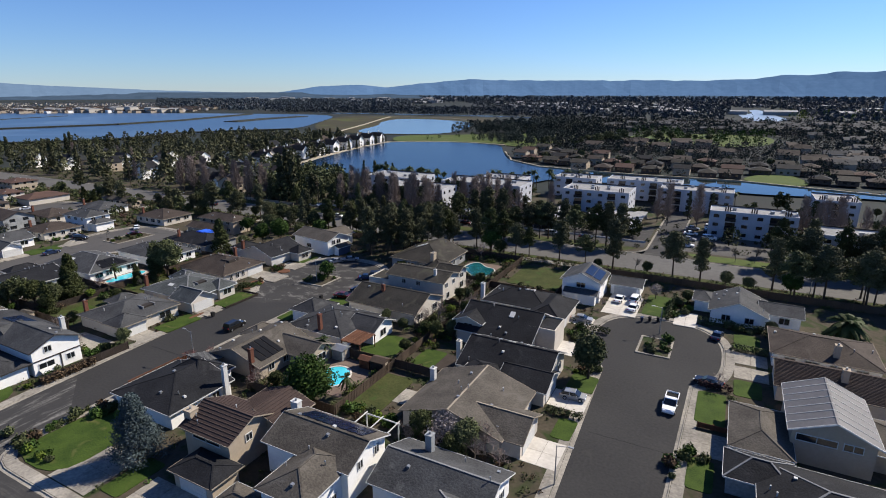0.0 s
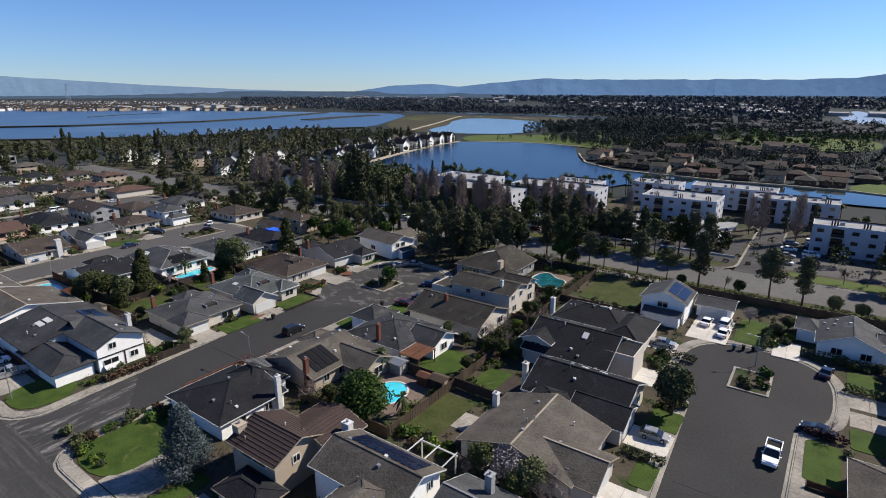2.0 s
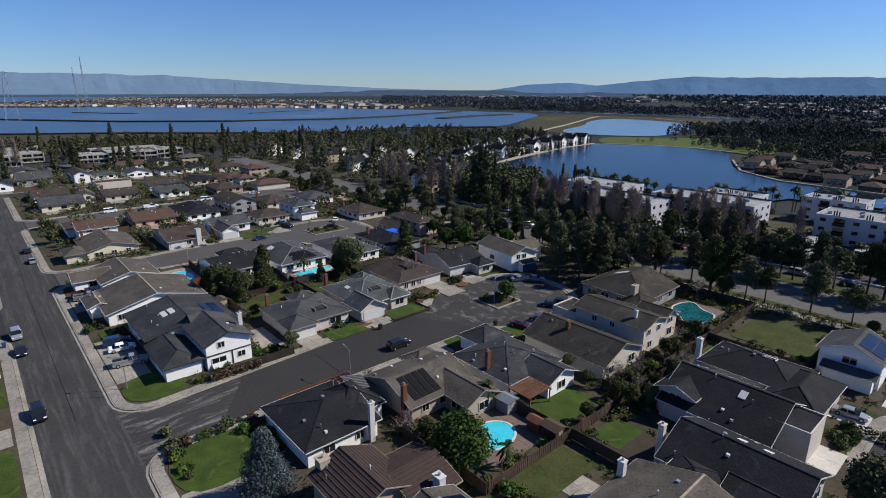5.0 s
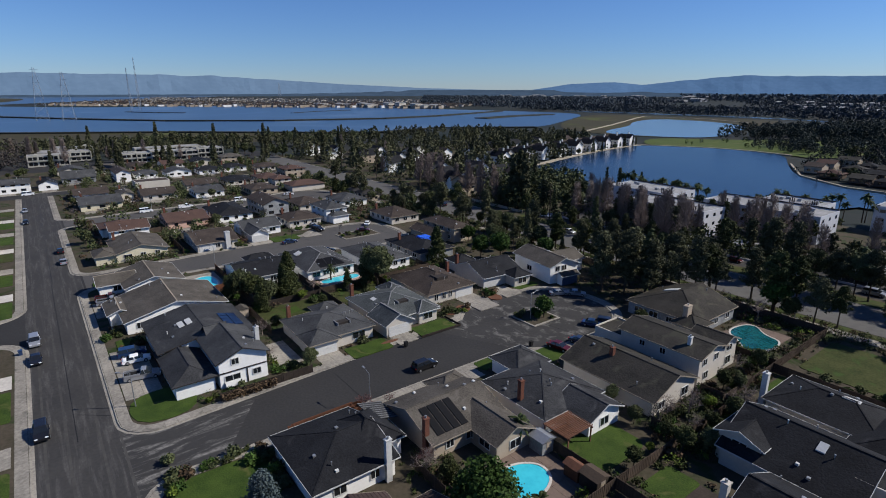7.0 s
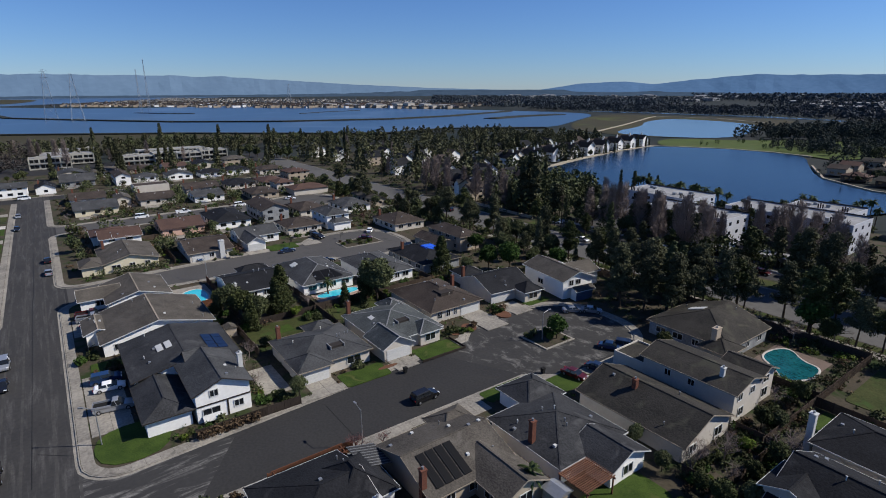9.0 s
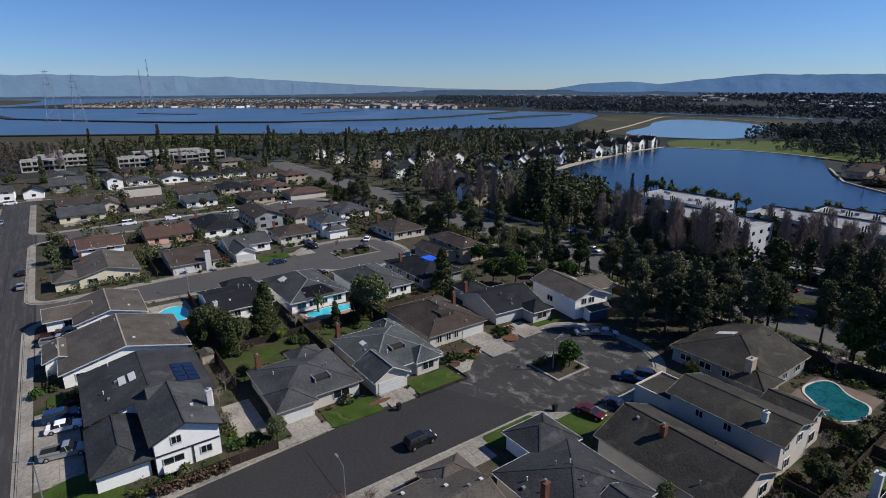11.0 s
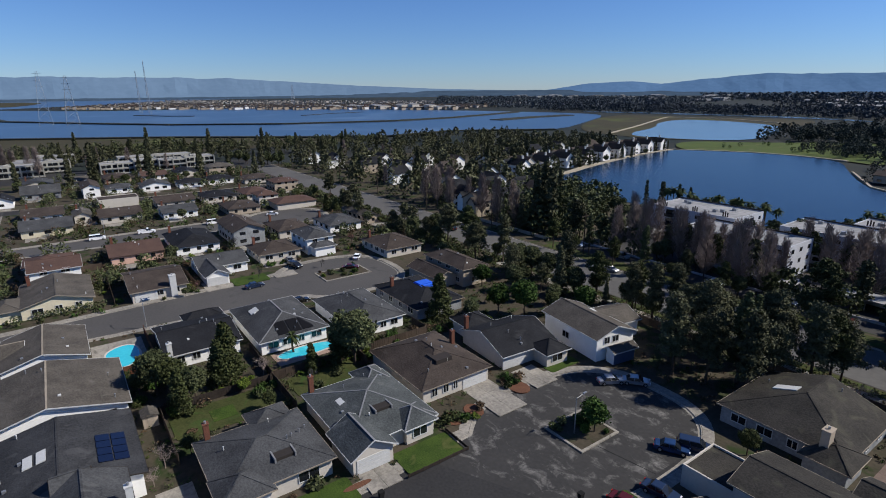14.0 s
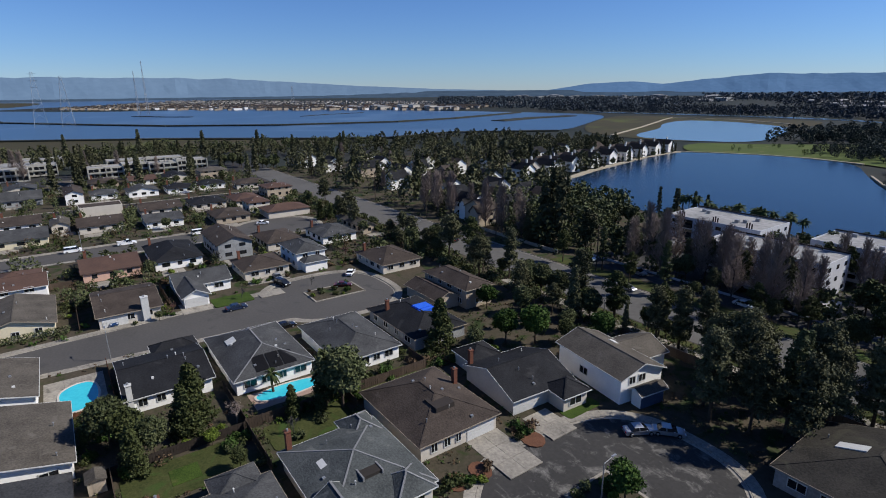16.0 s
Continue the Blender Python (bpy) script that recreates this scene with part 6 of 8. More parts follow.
def carport(x0, y0, x1, y1):
    o = (x0, y0, .14)
    e = base("carport", o, "long flat-roofed white carport", "carport", "carports")
    part("roof", Mb(o).box(x0, y0, 2.6, x1, y1, 2.9), flat_roof, e)
    part("wall", Mb(o).box(x0 + .2, y1 - .3, .14, x1 - .2, y1 - .1, 2.6), apt_wall, e)
    for i in range(4):
        xx = x0 + .3 + (x1 - x0 - .6) * i / 3
        part("post", Mb(o).box(xx - .08, y0 + .2, .14, xx + .08, y0 + .36, 2.6), steel, e)


for q in ((-61, 187, -52, 201), (-60, 206, -52, 219), (-46, 208, -36, 219), (-35, 190, -26, 206), (-35, 208, -26, 222), (-120, 187, -98, 193), (-92, 190, -70, 196), (-161, 203, -147, 213)):
    carport(*q)

NOTE = ("white lagoon-side townhouse with steep grey gable roof", "pale townhouse with a dark steep gable")
for i in range(17):
    u = i / 16
    y = 268 + u * 185
    x = -276 - u * 34 - (i % 2) * 6
    b = House(NOTE[i % 2], (white_wall, cream_wall, white_wall, grey_wall)[i % 4], roof_brown if i % 2 else roof_char, trim_white, [(x - 9, y - 4.2, x + 4, y + 4.2, 6.4, 3.4, "x", "g"), (x - 16, y - 3.2, x - 8, y + 3.2, 5.8, 3.0, "y", "g")], name="townhouse", group="lagoon townhouses", far=True)
    b.windows(("+x", "-y"), 0, two=True, step=3.4), b.chimney(x - 3, y + 3.2, 11, .9, .9, trim_white)
for i, (x, y) in enumerate(((-214, 186), (-226, 190), (-214, 202), (-229, 206), (-244, 196), (-262, 206), (-280, 216), (-250, 224), (-232, 226), (-216, 222), (-300, 200), (-318, 214), (-300, 232), (-272, 238), (-330, 232), (-322, 254), (-345, 206), (-360, 224), (-305, 268), (-330, 285), (-335, 310), (-350, 250), (-340, 340), (-345, 370), (-338, 400), (-380, 200), (-395, 232), (-410, 196))):
    b = House(NOTE[(i + 1) % 2], white_wall if i % 4 else tan_wall, roof_char if i % 3 else roof_brown, trim_white, [(x - 6, y - 4.6, x + 6, y + 4.6, 6.0, 3.2, "yx"[i % 2], "g"), (x + 1, y - 7.5, x + 6.5, y - 2, 5.4, 2.6, "y", "g")], name="townhouse", group="townhouses behind the arterial", far=True)
    b.windows(("+x", "-y"), 0, two=True, step=4)
RT = random.Random(8)
for i in range(46):
    row, k = divmod(i, 16)
    x = -140 + k * 14 + RT.uniform(-3, 3)
    y = 356 + row * 27 + RT.uniform(-5, 5) + max(0, (-80 - x)) * .6
    w, d = RT.uniform(5, 6.5), RT.uniform(4.5, 6)
    if abs(x - 22) < 16 and row == 0:
        continue
    b = House("low brown-roofed lagoon house with timber walls", wood_wall if i % 4 else tan_wall, (roof_brown, roof_red, roof_moss, roof_char, roof_moss)[i % 5], trim_tan, [(x - w, y - d, x + w, y + d, 4.2 if i % 4 == 0 else 2.9, 2.0, "xy"[i % 2], "gh"[i % 2])], name="lagoon_house", group="lagoon houses", far=True)
    b.windows(("-y",), 0, step=3)

# ---- transmission towers ----


def pylon(x, y, h, w, label="grey steel lattice transmission tower"):
    e = base("transmission_tower", (x, y, 0), label, "transmission tower", "transmission towers")
    for sx in (-1, 1):
        for sy in (-1, 1):
            part("leg", Mb().beam((sx * w, sy * w, 0), (sx * w * .12, sy * w * .12, h), .32, .32), pylon_steel, e)
    for k in range(7):
        za, zb = h * k / 7, h * (k + 1) / 7
        ra, rb = w * (1 - .88 * k / 7), w * (1 - .88 * (k + 1) / 7)
        for sx, sy, tx, ty in ((-1, -1, 1, -1), (1, -1, 1, 1), (1, 1, -1, 1), (-1, 1, -1, -1)):
            part("brace", Mb().beam((sx * ra, sy * ra, za), (tx * rb, ty * rb, zb), .15, .15).beam((tx * ra, ty * ra, za), (sx * rb, sy * rb, zb), .15, .15), pylon_steel, e)
    for k in range(3):
        z = h * (.72 + .12 * k)
        part("crossarm", Mb().beam((-w * 1.1, -w * .6, z), (w * 1.1, w * .6, z), .3, .35), pylon_steel, e)


for q in ((-1102, 50, 80, 9), (-1082, 84, 74, 9), (-1500, 232, 95, 2.6), (-1540, 256, 120, 2.6), (-2100, 820, 70, 7)):
    pylon(*q)

# ---- planting ----
RV = random.Random(21)
NR = np.random.RandomState(4)


LOD = (1, 1)


def clumps(balls, per, size, up=0.35, squash=0.75):
    """Leaf sprays scattered through the shells of the given balls (x, y, z, r): four-cornered, bent, uneven in size."""
    mb = Mb()
    per, size = max(8, int(per * LOD[0])), size * LOD[1]
    for x, y, z, r in balls:
        d = NR.normal(size=(per, 3))
        d /= np.linalg.norm(d, axis=1)[:, None]
        rad = r * (0.55 + 0.5 * NR.rand(per)) * (1 + 0.1 * NR.normal(size=per))
        c = d * rad[:, None] * np.array([1, 1, squash]) + np.array([x, y, z])
        nrm = d * 0.6 + NR.normal(size=(per, 3)) * 0.6 + np.array([0, 0, up])
        nrm /= np.linalg.norm(nrm, axis=1)[:, None]
        t = np.cross(nrm, NR.normal(size=(per, 3)))
        t /= np.linalg.norm(t, axis=1)[:, None] + 1e-6
        b = np.cross(nrm, t)
        s = size * (0.5 + NR.rand(per))[:, None]
        base_i = len(mb.v)
        q = np.stack([c - t * s, c - b * s * .7 + nrm * s * .15, c + t * s, c + b * s * .7 - nrm * s * .1], 1).reshape(-1, 3)
        mb.v += [tuple(v) for v in q.tolist()]
        mb.f += [(base_i + 4 * i, base_i + 4 * i + 1, base_i + 4 * i + 2, base_i + 4 * i + 3) for i in range(per)]
    return mb


def tree_base(name, label, category="tree"):
    return base(name, (0, 0, -900), label, category, "trees of the neighbourhood")


def make_pine(h, w, mat, label, seed, n=34, per=190, low=.3, size=.19, cone=.55):
    r = random.Random(seed)
    e = tree_base("pine_tree", label)
    m = Mb()
    lean = (r.uniform(-.4, .4), r.uniform(-.4, .4))
    m.tube((0, 0, -.2), (lean[0] * .5, lean[1] * .5, h * .5), .034 * h * .6, .02 * h * .6, 7).tube((lean[0] * .5, lean[1] * .5, h * .5), (lean[0], lean[1], h * .97), .02 * h * .6, .04, 6)
    balls = []
    for i in range(n):
        u = low + (1 - low) * (i + r.random() * .6) / n
        a = i * 2.4 + r.uniform(-.5, .5)
        reach = w * (1 - u * cone) * r.uniform(.35, 1.0) * (1 if u < .9 else .4)
        p = (math.cos(a) * reach + lean[0] * u, math.sin(a) * reach + lean[1] * u, h * u)
        m.tube((lean[0] * u, lean[1] * u, h * (u - .06)), p, .09, .03, 4)
        balls.append((*p, w * r.uniform(.24, .4)))
        for k in range(2):
            b = a + r.uniform(-.9, .9)
            f = r.uniform(.45, 1.05)
            balls.append((math.cos(b) * reach * f + lean[0] * u, math.sin(b) * reach * f + lean[1] * u, h * u + r.uniform(-.05, .05) * h, w * r.uniform(.16, .3)))
    part("trunk", m, bark, e)
    part("crown", clumps(balls, int(per * .62), size, squash=.52), mat, e)
    return e


def make_round(h, w, mat, label, seed, n=22, per=90, name="broadleaf_tree", stem=.28, size=.3):
    r = random.Random(seed)
    e = tree_base(name, label)
    m = Mb()
    m.tube((0, 0, -.2), (0, 0, h * stem), .03 * h, .022 * h, 7)
    balls = []
    for i in range(n):
        z = 1 - 2 * (i + .5) / n
        a = i * 2.4 + r.uniform(-.3, .3)
        q = math.sqrt(1 - z * z)
        k = r.uniform(.55, .95)
        p = (math.cos(a) * q * w * .45 * k, math.sin(a) * q * w * .45 * k, h * (stem + .12) + (h * (.9 - stem)) * (.5 + .46 * z * k))
        if i % 2 == 0:
            m.tube((0, 0, h * stem), p, .012 * h, .02, 4)
        balls.append((*p, w * r.uniform(.18, .3)))
    part("trunk", m, bark, e)
    part("crown", clumps(balls, per, size), mat, e)
    return e


def make_cone(h, w, mat, label, seed, n=30, per=70, name="conifer_tree", size=.34, low=.06):
    r = random.Random(seed)
    e = tree_base(name, label)
    part("trunk", Mb().tube((0, 0, -.2), (0, 0, h * .95), .02 * h, .03, 7), bark, e)
    balls = []
    for i in range(n):
        u = low + (1 - low) * (i / n) ** .85
        a = i * 2.4 + r.uniform(-.4, .4)
        q = w * (1 - u) ** .8 * r.uniform(.45, .85)
        balls.append((math.cos(a) * q, math.sin(a) * q, h * u, w * (.2 + .26 * (1 - u)) * r.uniform(.8, 1.25)))
    balls.append((0, 0, h * .97, w * .1))
    part("crown", clumps(balls, per, size, up=.1, squash=.7), mat, e)
    return e


def make_bare(h, spread, mat, label, seed, depth=4, kids=4, name="bare_tree", upright=.5):
    r = random.Random(seed)
    e = tree_base(name, label)
    trunk, crown = Mb(), Mb()

    def grow(p, d, length, rad, lev):
        q = p + d * length
        (trunk if lev == 0 else crown).tube(p, q, rad, rad * .65, 6 if lev < 2 else 3)
        if lev == depth:
            return
        for _ in range(kids if lev else kids + 2):
            nd = (d * upright + Vector((r.gauss(0, spread), r.gauss(0, spread), r.gauss(.25, .25)))).normalized()
            grow(p + d * length * r.uniform(.55, 1), nd, length * r.uniform(.55, .8), rad * .55, lev + 1)
    grow(Vector((0, 0, -.2)), Vector((0, 0, 1)), h * .34, h * .018, 0)
    part("trunk", trunk, mat, e)
    part("crown", crown, mat, e)
    return e


def make_poplar(h, mat, label, seed):
    r = random.Random(seed)
    e = tree_base("poplar_tree", label)
    part("trunk", Mb().tube((0, 0, -.2), (0, 0, h * .96), .2, .03, 6), twig_pale, e)
    m = Mb()
    for i in range(190):
        u = r.uniform(.1, .93)
        a = r.uniform(0, 6.28)
        ln = h * .17 * (1.15 - u) + .9
        p = Vector((0, 0, h * u))
        q = p + Vector((math.cos(a) * ln * .75, math.sin(a) * ln * .75, ln))
        m.tube(p, q, .07, .03, 3)
        for _ in range(4):
            s = p.lerp(q, r.uniform(.25, .9))
            m.tube(s, s + Vector((r.gauss(0, .4), r.gauss(0, .4), r.uniform(.5, 1.5))), .045, .022, 3)
    part("crown", m, mat, e)
    return e


def make_palm(h, label, seed, fr=30, ln=2.5, droop=.9, name="palm_tree"):
    r = random.Random(seed)
    e = tree_base(name, label)
    part("trunk", Mb().tube((0, 0, -.2), (.15, .1, h * .5), .24, .19, 8).tube((.15, .1, h * .5), (0, 0, h), .19, .17, 8), bark, e)
    m = Mb()
    for i in range(fr):
        a, el = i * 2.4, r.uniform(-.7, 1.2)
        p = Vector((0, 0, h))
        d = Vector((math.cos(a) * math.cos(el), math.sin(a) * math.cos(el), math.sin(el)))
        side = d.cross(Vector((0, 0, 1))).normalized()
        pts = []
        for k in range(5):
            t = k / 4
            c = p + d * ln * t + Vector((0, 0, -droop * ln * .5 * t * t))
            w = ln * .16 * math.sin(3.14 * (t * .85 + .1))
            pts += [c - side * w - Vector((0, 0, w * .4)), c, c + side * w - Vector((0, 0, w * .4))]
        m.add(pts, [f for k in range(4) for f in ((3 * k, 3 * k + 1, 3 * k + 4, 3 * k + 3), (3 * k + 1, 3 * k + 2, 3 * k + 5, 3 * k + 4))])
    part("crown", m, leaf_palm, e)
    return e


def prototypes():
    return {
        "pineA": make_pine(16, 3.8, leaf_pine, "tall dark pine with open, layered crown", 1),
        "pineB": make_pine(14, 4.7, leaf_pine, "dark spreading pine with bare lower trunk", 2, low=.42, cone=.35),
        "pineC": make_pine(17, 2.7, leaf_dark, "tall narrow dark pine tree", 3, n=30),
        "euc": make_pine(14, 3.7, leaf_olive, "olive-green eucalyptus with forked limbs", 4, n=24, low=.45, cone=.2),
        "eucB": make_pine(12, 4.3, leaf_dark, "dark umbrella-shaped tree on pale stems", 14, n=24, low=.55, cone=.1),
        "round": make_round(6, 4.3, leaf_green, "rounded green garden tree in leaf", 5, n=26, per=200, size=.18),
        "dense": make_round(7, 5.2, leaf_dark, "dense dark evergreen garden tree", 6, n=30, per=200, size=.19),
        "olive": make_round(6.5, 4.5, leaf_olive, "olive-toned evergreen garden tree", 7, n=24, per=200, size=.18),
        "lime": make_round(4.5, 3.6, leaf_bright, "yellow-green leafy shrub tree", 8, n=18, per=160, size=.16),
        "plum": make_bare(5.5, .75, surf("plum_twigs", (0.17, 0.09, 0.085), (0.11, 0.06, 0.058)), "small purple-twigged ornamental tree", 9, depth=4),
        "bare": make_bare(7, .62, twig, "bare winter tree with fine brown twigs", 10),
        "bareB": make_bare(9, .5, twig_pale, "pale leafless street tree", 11, upright=.8),
        "blossom": make_round(5.2, 4.6, blossom, "garden tree in white blossom", 12, n=24, per=70, size=.13),
        "spruce": make_cone(9.5, 3.7, leaf_blue, "blue-grey spruce in the front garden", 13, n=64, per=420, size=.1),
        "conic": make_cone(10.5, 3.0, leaf_olive, "tall conical green tree", 15, n=36, per=190, size=.2),
        "redwood": make_cone(17, 3.0, leaf_pine, "tall dark redwood conifer tree", 16, n=44, per=130, size=.26),
        "cypress": make_cone(12, 1.5, leaf_pine, "narrow dark columnar cypress tree", 17, n=26, per=110, size=.2),
        "poplar": make_poplar(17, twig, "tall leafless poplar with upright brown twigs", 18),
        "palm": make_palm(10, "tall fan palm by the lagoon", 19),
        "date": make_palm(3.2, "broad date palm with arching fronds", 20, 44, 4.4, 1.3),
        "smallpalm": make_palm(3.6, "small palm in a garden", 22, 22, 1.7, 1.1),
        "island": make_round(4.6, 3.8, leaf_green, "small leafy tree on the traffic island", 23, n=18, per=150, size=.18),
        "magnolia": make_round(8.5, 5.4, leaf_dark, "large dark glossy-leaved street tree", 24, n=36, per=300, stem=.2, size=.2),
        "poolside": make_round(7.2, 6.6, leaf_green, "big dense rounded green tree beside the pool", 25, n=40, per=330, stem=.12, size=.17),
    }


P = prototypes()
LOD = (.2, 2.0)
FAR_KINDS = prototypes()
BUSY = []
USED = set()


def plant(kind, x, y, s=1.0, z=0.12):
    m = Matrix.Translation((x, y, z)) @ Matrix.Rotation(RV.uniform(0, 6.28), 4, "Z") @ Matrix.Diagonal((s * RV.uniform(.9, 1.1), s * RV.uniform(.9, 1.1), s, 1))
    BUSY.append((x, y))
    far = x < -200 or y > 180
    src = (FAR_KINDS if far else P)[kind]
    if (kind, far) not in USED:
        USED.add((kind, far))
        src.matrix_basis = m
        return src
    return copy_thing(src, m)


def row(kinds, x0, y0, x1, y1, n, jit=2.0, lo=.8, hi=1.15):
    for i in range(n):
        u = (i + .5) / n
        plant(RV.choice(kinds), x0 + (x1 - x0) * u + RV.uniform(-jit, jit), y0 + (y1 - y0) * u + RV.uniform(-jit, jit), RV.uniform(lo, hi))


# named trees of the gardens
for q in (("spruce", -65.5, 37.2, 1), ("poolside", -53.4, 57.4, 1.12), ("magnolia", -16.8, 87.2, .95), ("blossom", -29.8, 58.6, 1), ("bare", -24.8, 57.6, .9), ("dense", -26.6, 58.4, .75), ("bare", -21.4, 57.8, .8), ("olive", -33.2, 57.8, .8),
          ("conic", -136.9, 68.2, 1.02), ("conic", -135.6, 66.6, .8), ("magnolia", -129.6, 88.4, 1.25), ("conic", -131.4, 86.4, .9), ("dense", -139.2, 57.4, 1.45), ("olive", -136.4, 59.6, 1.35), ("dense", -133.8, 62.2, 1.1), ("conic", -131.2, 59.6, .7), ("olive", -143.4, 57, 1.1), ("bare", -141.6, 60, .8), ("olive", -140.8, 55, .75), ("lime", -131.6, 69.2, .55), ("bare", -135.2, 73.6, .8), ("lime", -133.8, 71, .6), ("smallpalm", -140.6, 81, 1.0),
          ("island", -90.6, 107.2, 1), ("island", -92.4, 108.8, .8), ("plum", -82.4, 58.6, .9), ("plum", -81.6, 62.2, .7), ("dense", -100.4, 57.6, .68), ("bare", -107.6, 52.6, .7), ("bare", -24.4, 60, 1.1), ("bare", -30.6, 56.8, 1.0), ("olive", -27.8, 56.4, .8), ("bare", -34.6, 56.6, .8), ("bare", -64.6, 57.4, .9), ("olive", -61.5, 58.8, .7), ("plum", -66.4, 58.6, .85), ("bare", -59.4, 60.2, .7), ("smallpalm", -62.4, 71.6, 1.1), ("smallpalm", -50.6, 63.4, .9),
          ("bare", -51.4, 96.5, 1.1), ("bare", -53, 93.4, .9), ("dense", -55.4, 88.6, .55), ("olive", -49.6, 80, .6), ("dense", -60.8, 90.4, .6), ("bare", -46.8, 103.6, 1.1), ("olive", -52.2, 108.6, .7), ("lime", -50.8, 101.4, .9), ("olive", -46.5, 100.6, .8), ("bareB", -52.4, 90.2, .6), ("bare", -53.8, 116.4, .8), ("olive", -51.8, 119.8, .8), ("dense", -50.4, 110, .6), ("lime", -50.2, 84.6, .6), ("olive", -47.4, 88, .8), ("dense", -45, 91, .7), ("bare", -48.8, 93.4, .7), ("olive", -50.2, 88.6, .6), ("leafbrown", -47.5, 96, .6),
          ("olive", -57.5, 146.8, 1.1), ("bare", -62, 143, 1.1), ("bareB", -66, 146.5, .8), ("bare", -70.5, 144, 1), ("olive", -75, 119.5, .75), ("lime", -62.8, 122.2, .6),
          ("date", 25.5, 128.5, 1), ("bare", 3.4, 93.8, .7), ("blossom", -11.6, 132.6, .7), ("olive", -4.6, 132, .7), ("dense", -6.2, 129, .5), ("bareB", -8.8, 106, .55), ("bare", -21.6, 120.6, .7), ("olive", -23.6, 89.4, .5), ("dense", 12, 121.6, .6),
          ("plum", -131.4, 36.6, .8), ("bare", -118.6, 55.2, .8), ("bare", -115.6, 53.4, .6), ("olive", -119.6, 58.6, .6), ("bareB", -186.5, 106.5, .6), ("dense", -184.8, 70.6, .4), ("conic", -137.2, 112.6, .95), ("dense", -133, 118, .8), ("round", -131.6, 124.5, 1.1), ("round", -127.6, 128.6, 1.15), ("olive", -124, 133.5, 1.0), ("lime", -137.5, 127, .8), ("magnolia", -140, 137, .8), ("round", -120.4, 140, .9), ("olive", -134, 134, .9), ("dense", -128, 138, .9)):
    plant("olive" if q[0] == "leafbrown" else q[0], *q[1:])
# pines behind the first cul-de-sac and along the arterial
for i, q in enumerate(((-93.4, 131), (-88.6, 133), (-85.4, 137), (-81.6, 141), (-78, 146), (-91, 138.6), (-87, 144), (-101, 147), (-110, 149.4), (-84, 149.6), (-96.4, 134.6), (-94.8, 143.4), (-82.4, 133.6), (-75, 150))):
    plant(("pineA", "pineB", "pineC", "pineB")[i % 4], *q, RV.uniform(.8, 1.0))
row(("pineB", "euc", "pineB", "pineA"), -112, 152, -52, 153, 6, 1.6, .8, 1.05)
row(("pineA", "pineB", "euc"), -104, 149, -58, 152, 4, 2, .85, 1.05)
for q in (("pineA", -25.4, 151.4, .95), ("pineB", -9.8, 152.6, 1.0), ("pineB", -41, 152.4, .98), ("euc", -50, 151.6, .7), ("bare", -57, 148.6, 1.2), ("round", -61.5, 149.4, 1.1), ("pineA", 13.4, 152.4, .9), ("eucB", 22, 151, .85), ("bareB", -19.4, 152.2, .9), ("bareB", 5, 174.4, 1.1), ("bareB", -2, 178, 1.2), ("euc", 34, 152, .9), ("pineB", 44, 150.6, .95), ("bareB", 10, 176, 1.1)):
    plant(*q)
row(("euc", "eucB", "pineB", "pineA"), -74, 174, -26, 174.4, 11, 1.6, .85, 1.1)
row(("euc", "eucB", "pineB"), 12, 175, 76, 175, 13, 1.8, .85, 1.1)
row(("eucB", "pineB", "euc"), 16, 150.6, 70, 152, 9, 2, .85, 1.1)
row(("euc", "pineB", "pineA", "eucB", "magnolia"), -166, 187, -62, 191, 17, 2.6, .75, .95)
row(("dense", "olive", "magnolia"), -164, 176, -64, 176, 6, 1.2, .6, .95)
row(("poplar",), -140, 193.5, -100, 192, 11, 1.6, .75, .95)
row(("poplar", "euc"), -112, 212, -78, 214, 11, 1.8, .75, .95)
row(("dense", "eucB", "olive"), -64, 200, -30, 222, 8, 3, .6, .8)
row(("poplar", "bareB"), 22, 198, 48, 204, 8, 2.5, .8, 1)
for q in (("pineB", -54, 150.6, .8), ("eucB", -33, 151, .85), ("pineA", -3, 151.2, .8), ("olive", -16, 149.4, .8), ("dense", 3, 149, .8), ("dense", 8, 148.6, .7), ("olive", -29, 149, .6), ("round", 17, 148.4, .9)):
    plant(*q)
row(("pineA", "pineC", "euc"), -165, 174, -72, 174.5, 9, 1.6, .6, .95)
row(("pineA", "pineB", "redwood"), -150, 143, -112, 149, 5, 3, .5, .85)
row(("dense", "magnolia", "round", "olive"), -152, 146, -106, 151, 9, 2.5, .75, 1.1)
row(("pineB", "euc", "pineA", "dense", "magnolia"), -206, 148.6, -112, 151, 11, 1.5, .75, 1.05)
row(("dense", "olive", "dense", "pineB", "bare"), -300, 148, -160, 147, 26, 4, .4, 1.05)
row(("dense", "pineB", "conic"), -262, 142, -200, 144, 8, 4, .5, .9)
row(("eucB", "pineB", "euc"), 28, 153, 90, 176, 13, 5, .8, 1.1)
for q in ((-246, 181), (-241, 183), (-236, 181), (-231, 184), (-227, 181), (-206, 181), (-201, 183), (-196, 180), (-192, 184), (-187, 181), (-146, 184), (-141, 186), (-137, 184), (-116, 180), (-111, 182), (-107, 179), (-102, 181), (-70, 184), (-65, 182), (24, 212), (30, 210), (34, 214), (-18, 214), (-22, 218), (-8, 214)):
    plant("poplar", *q, RV.uniform(.85, 1.1))
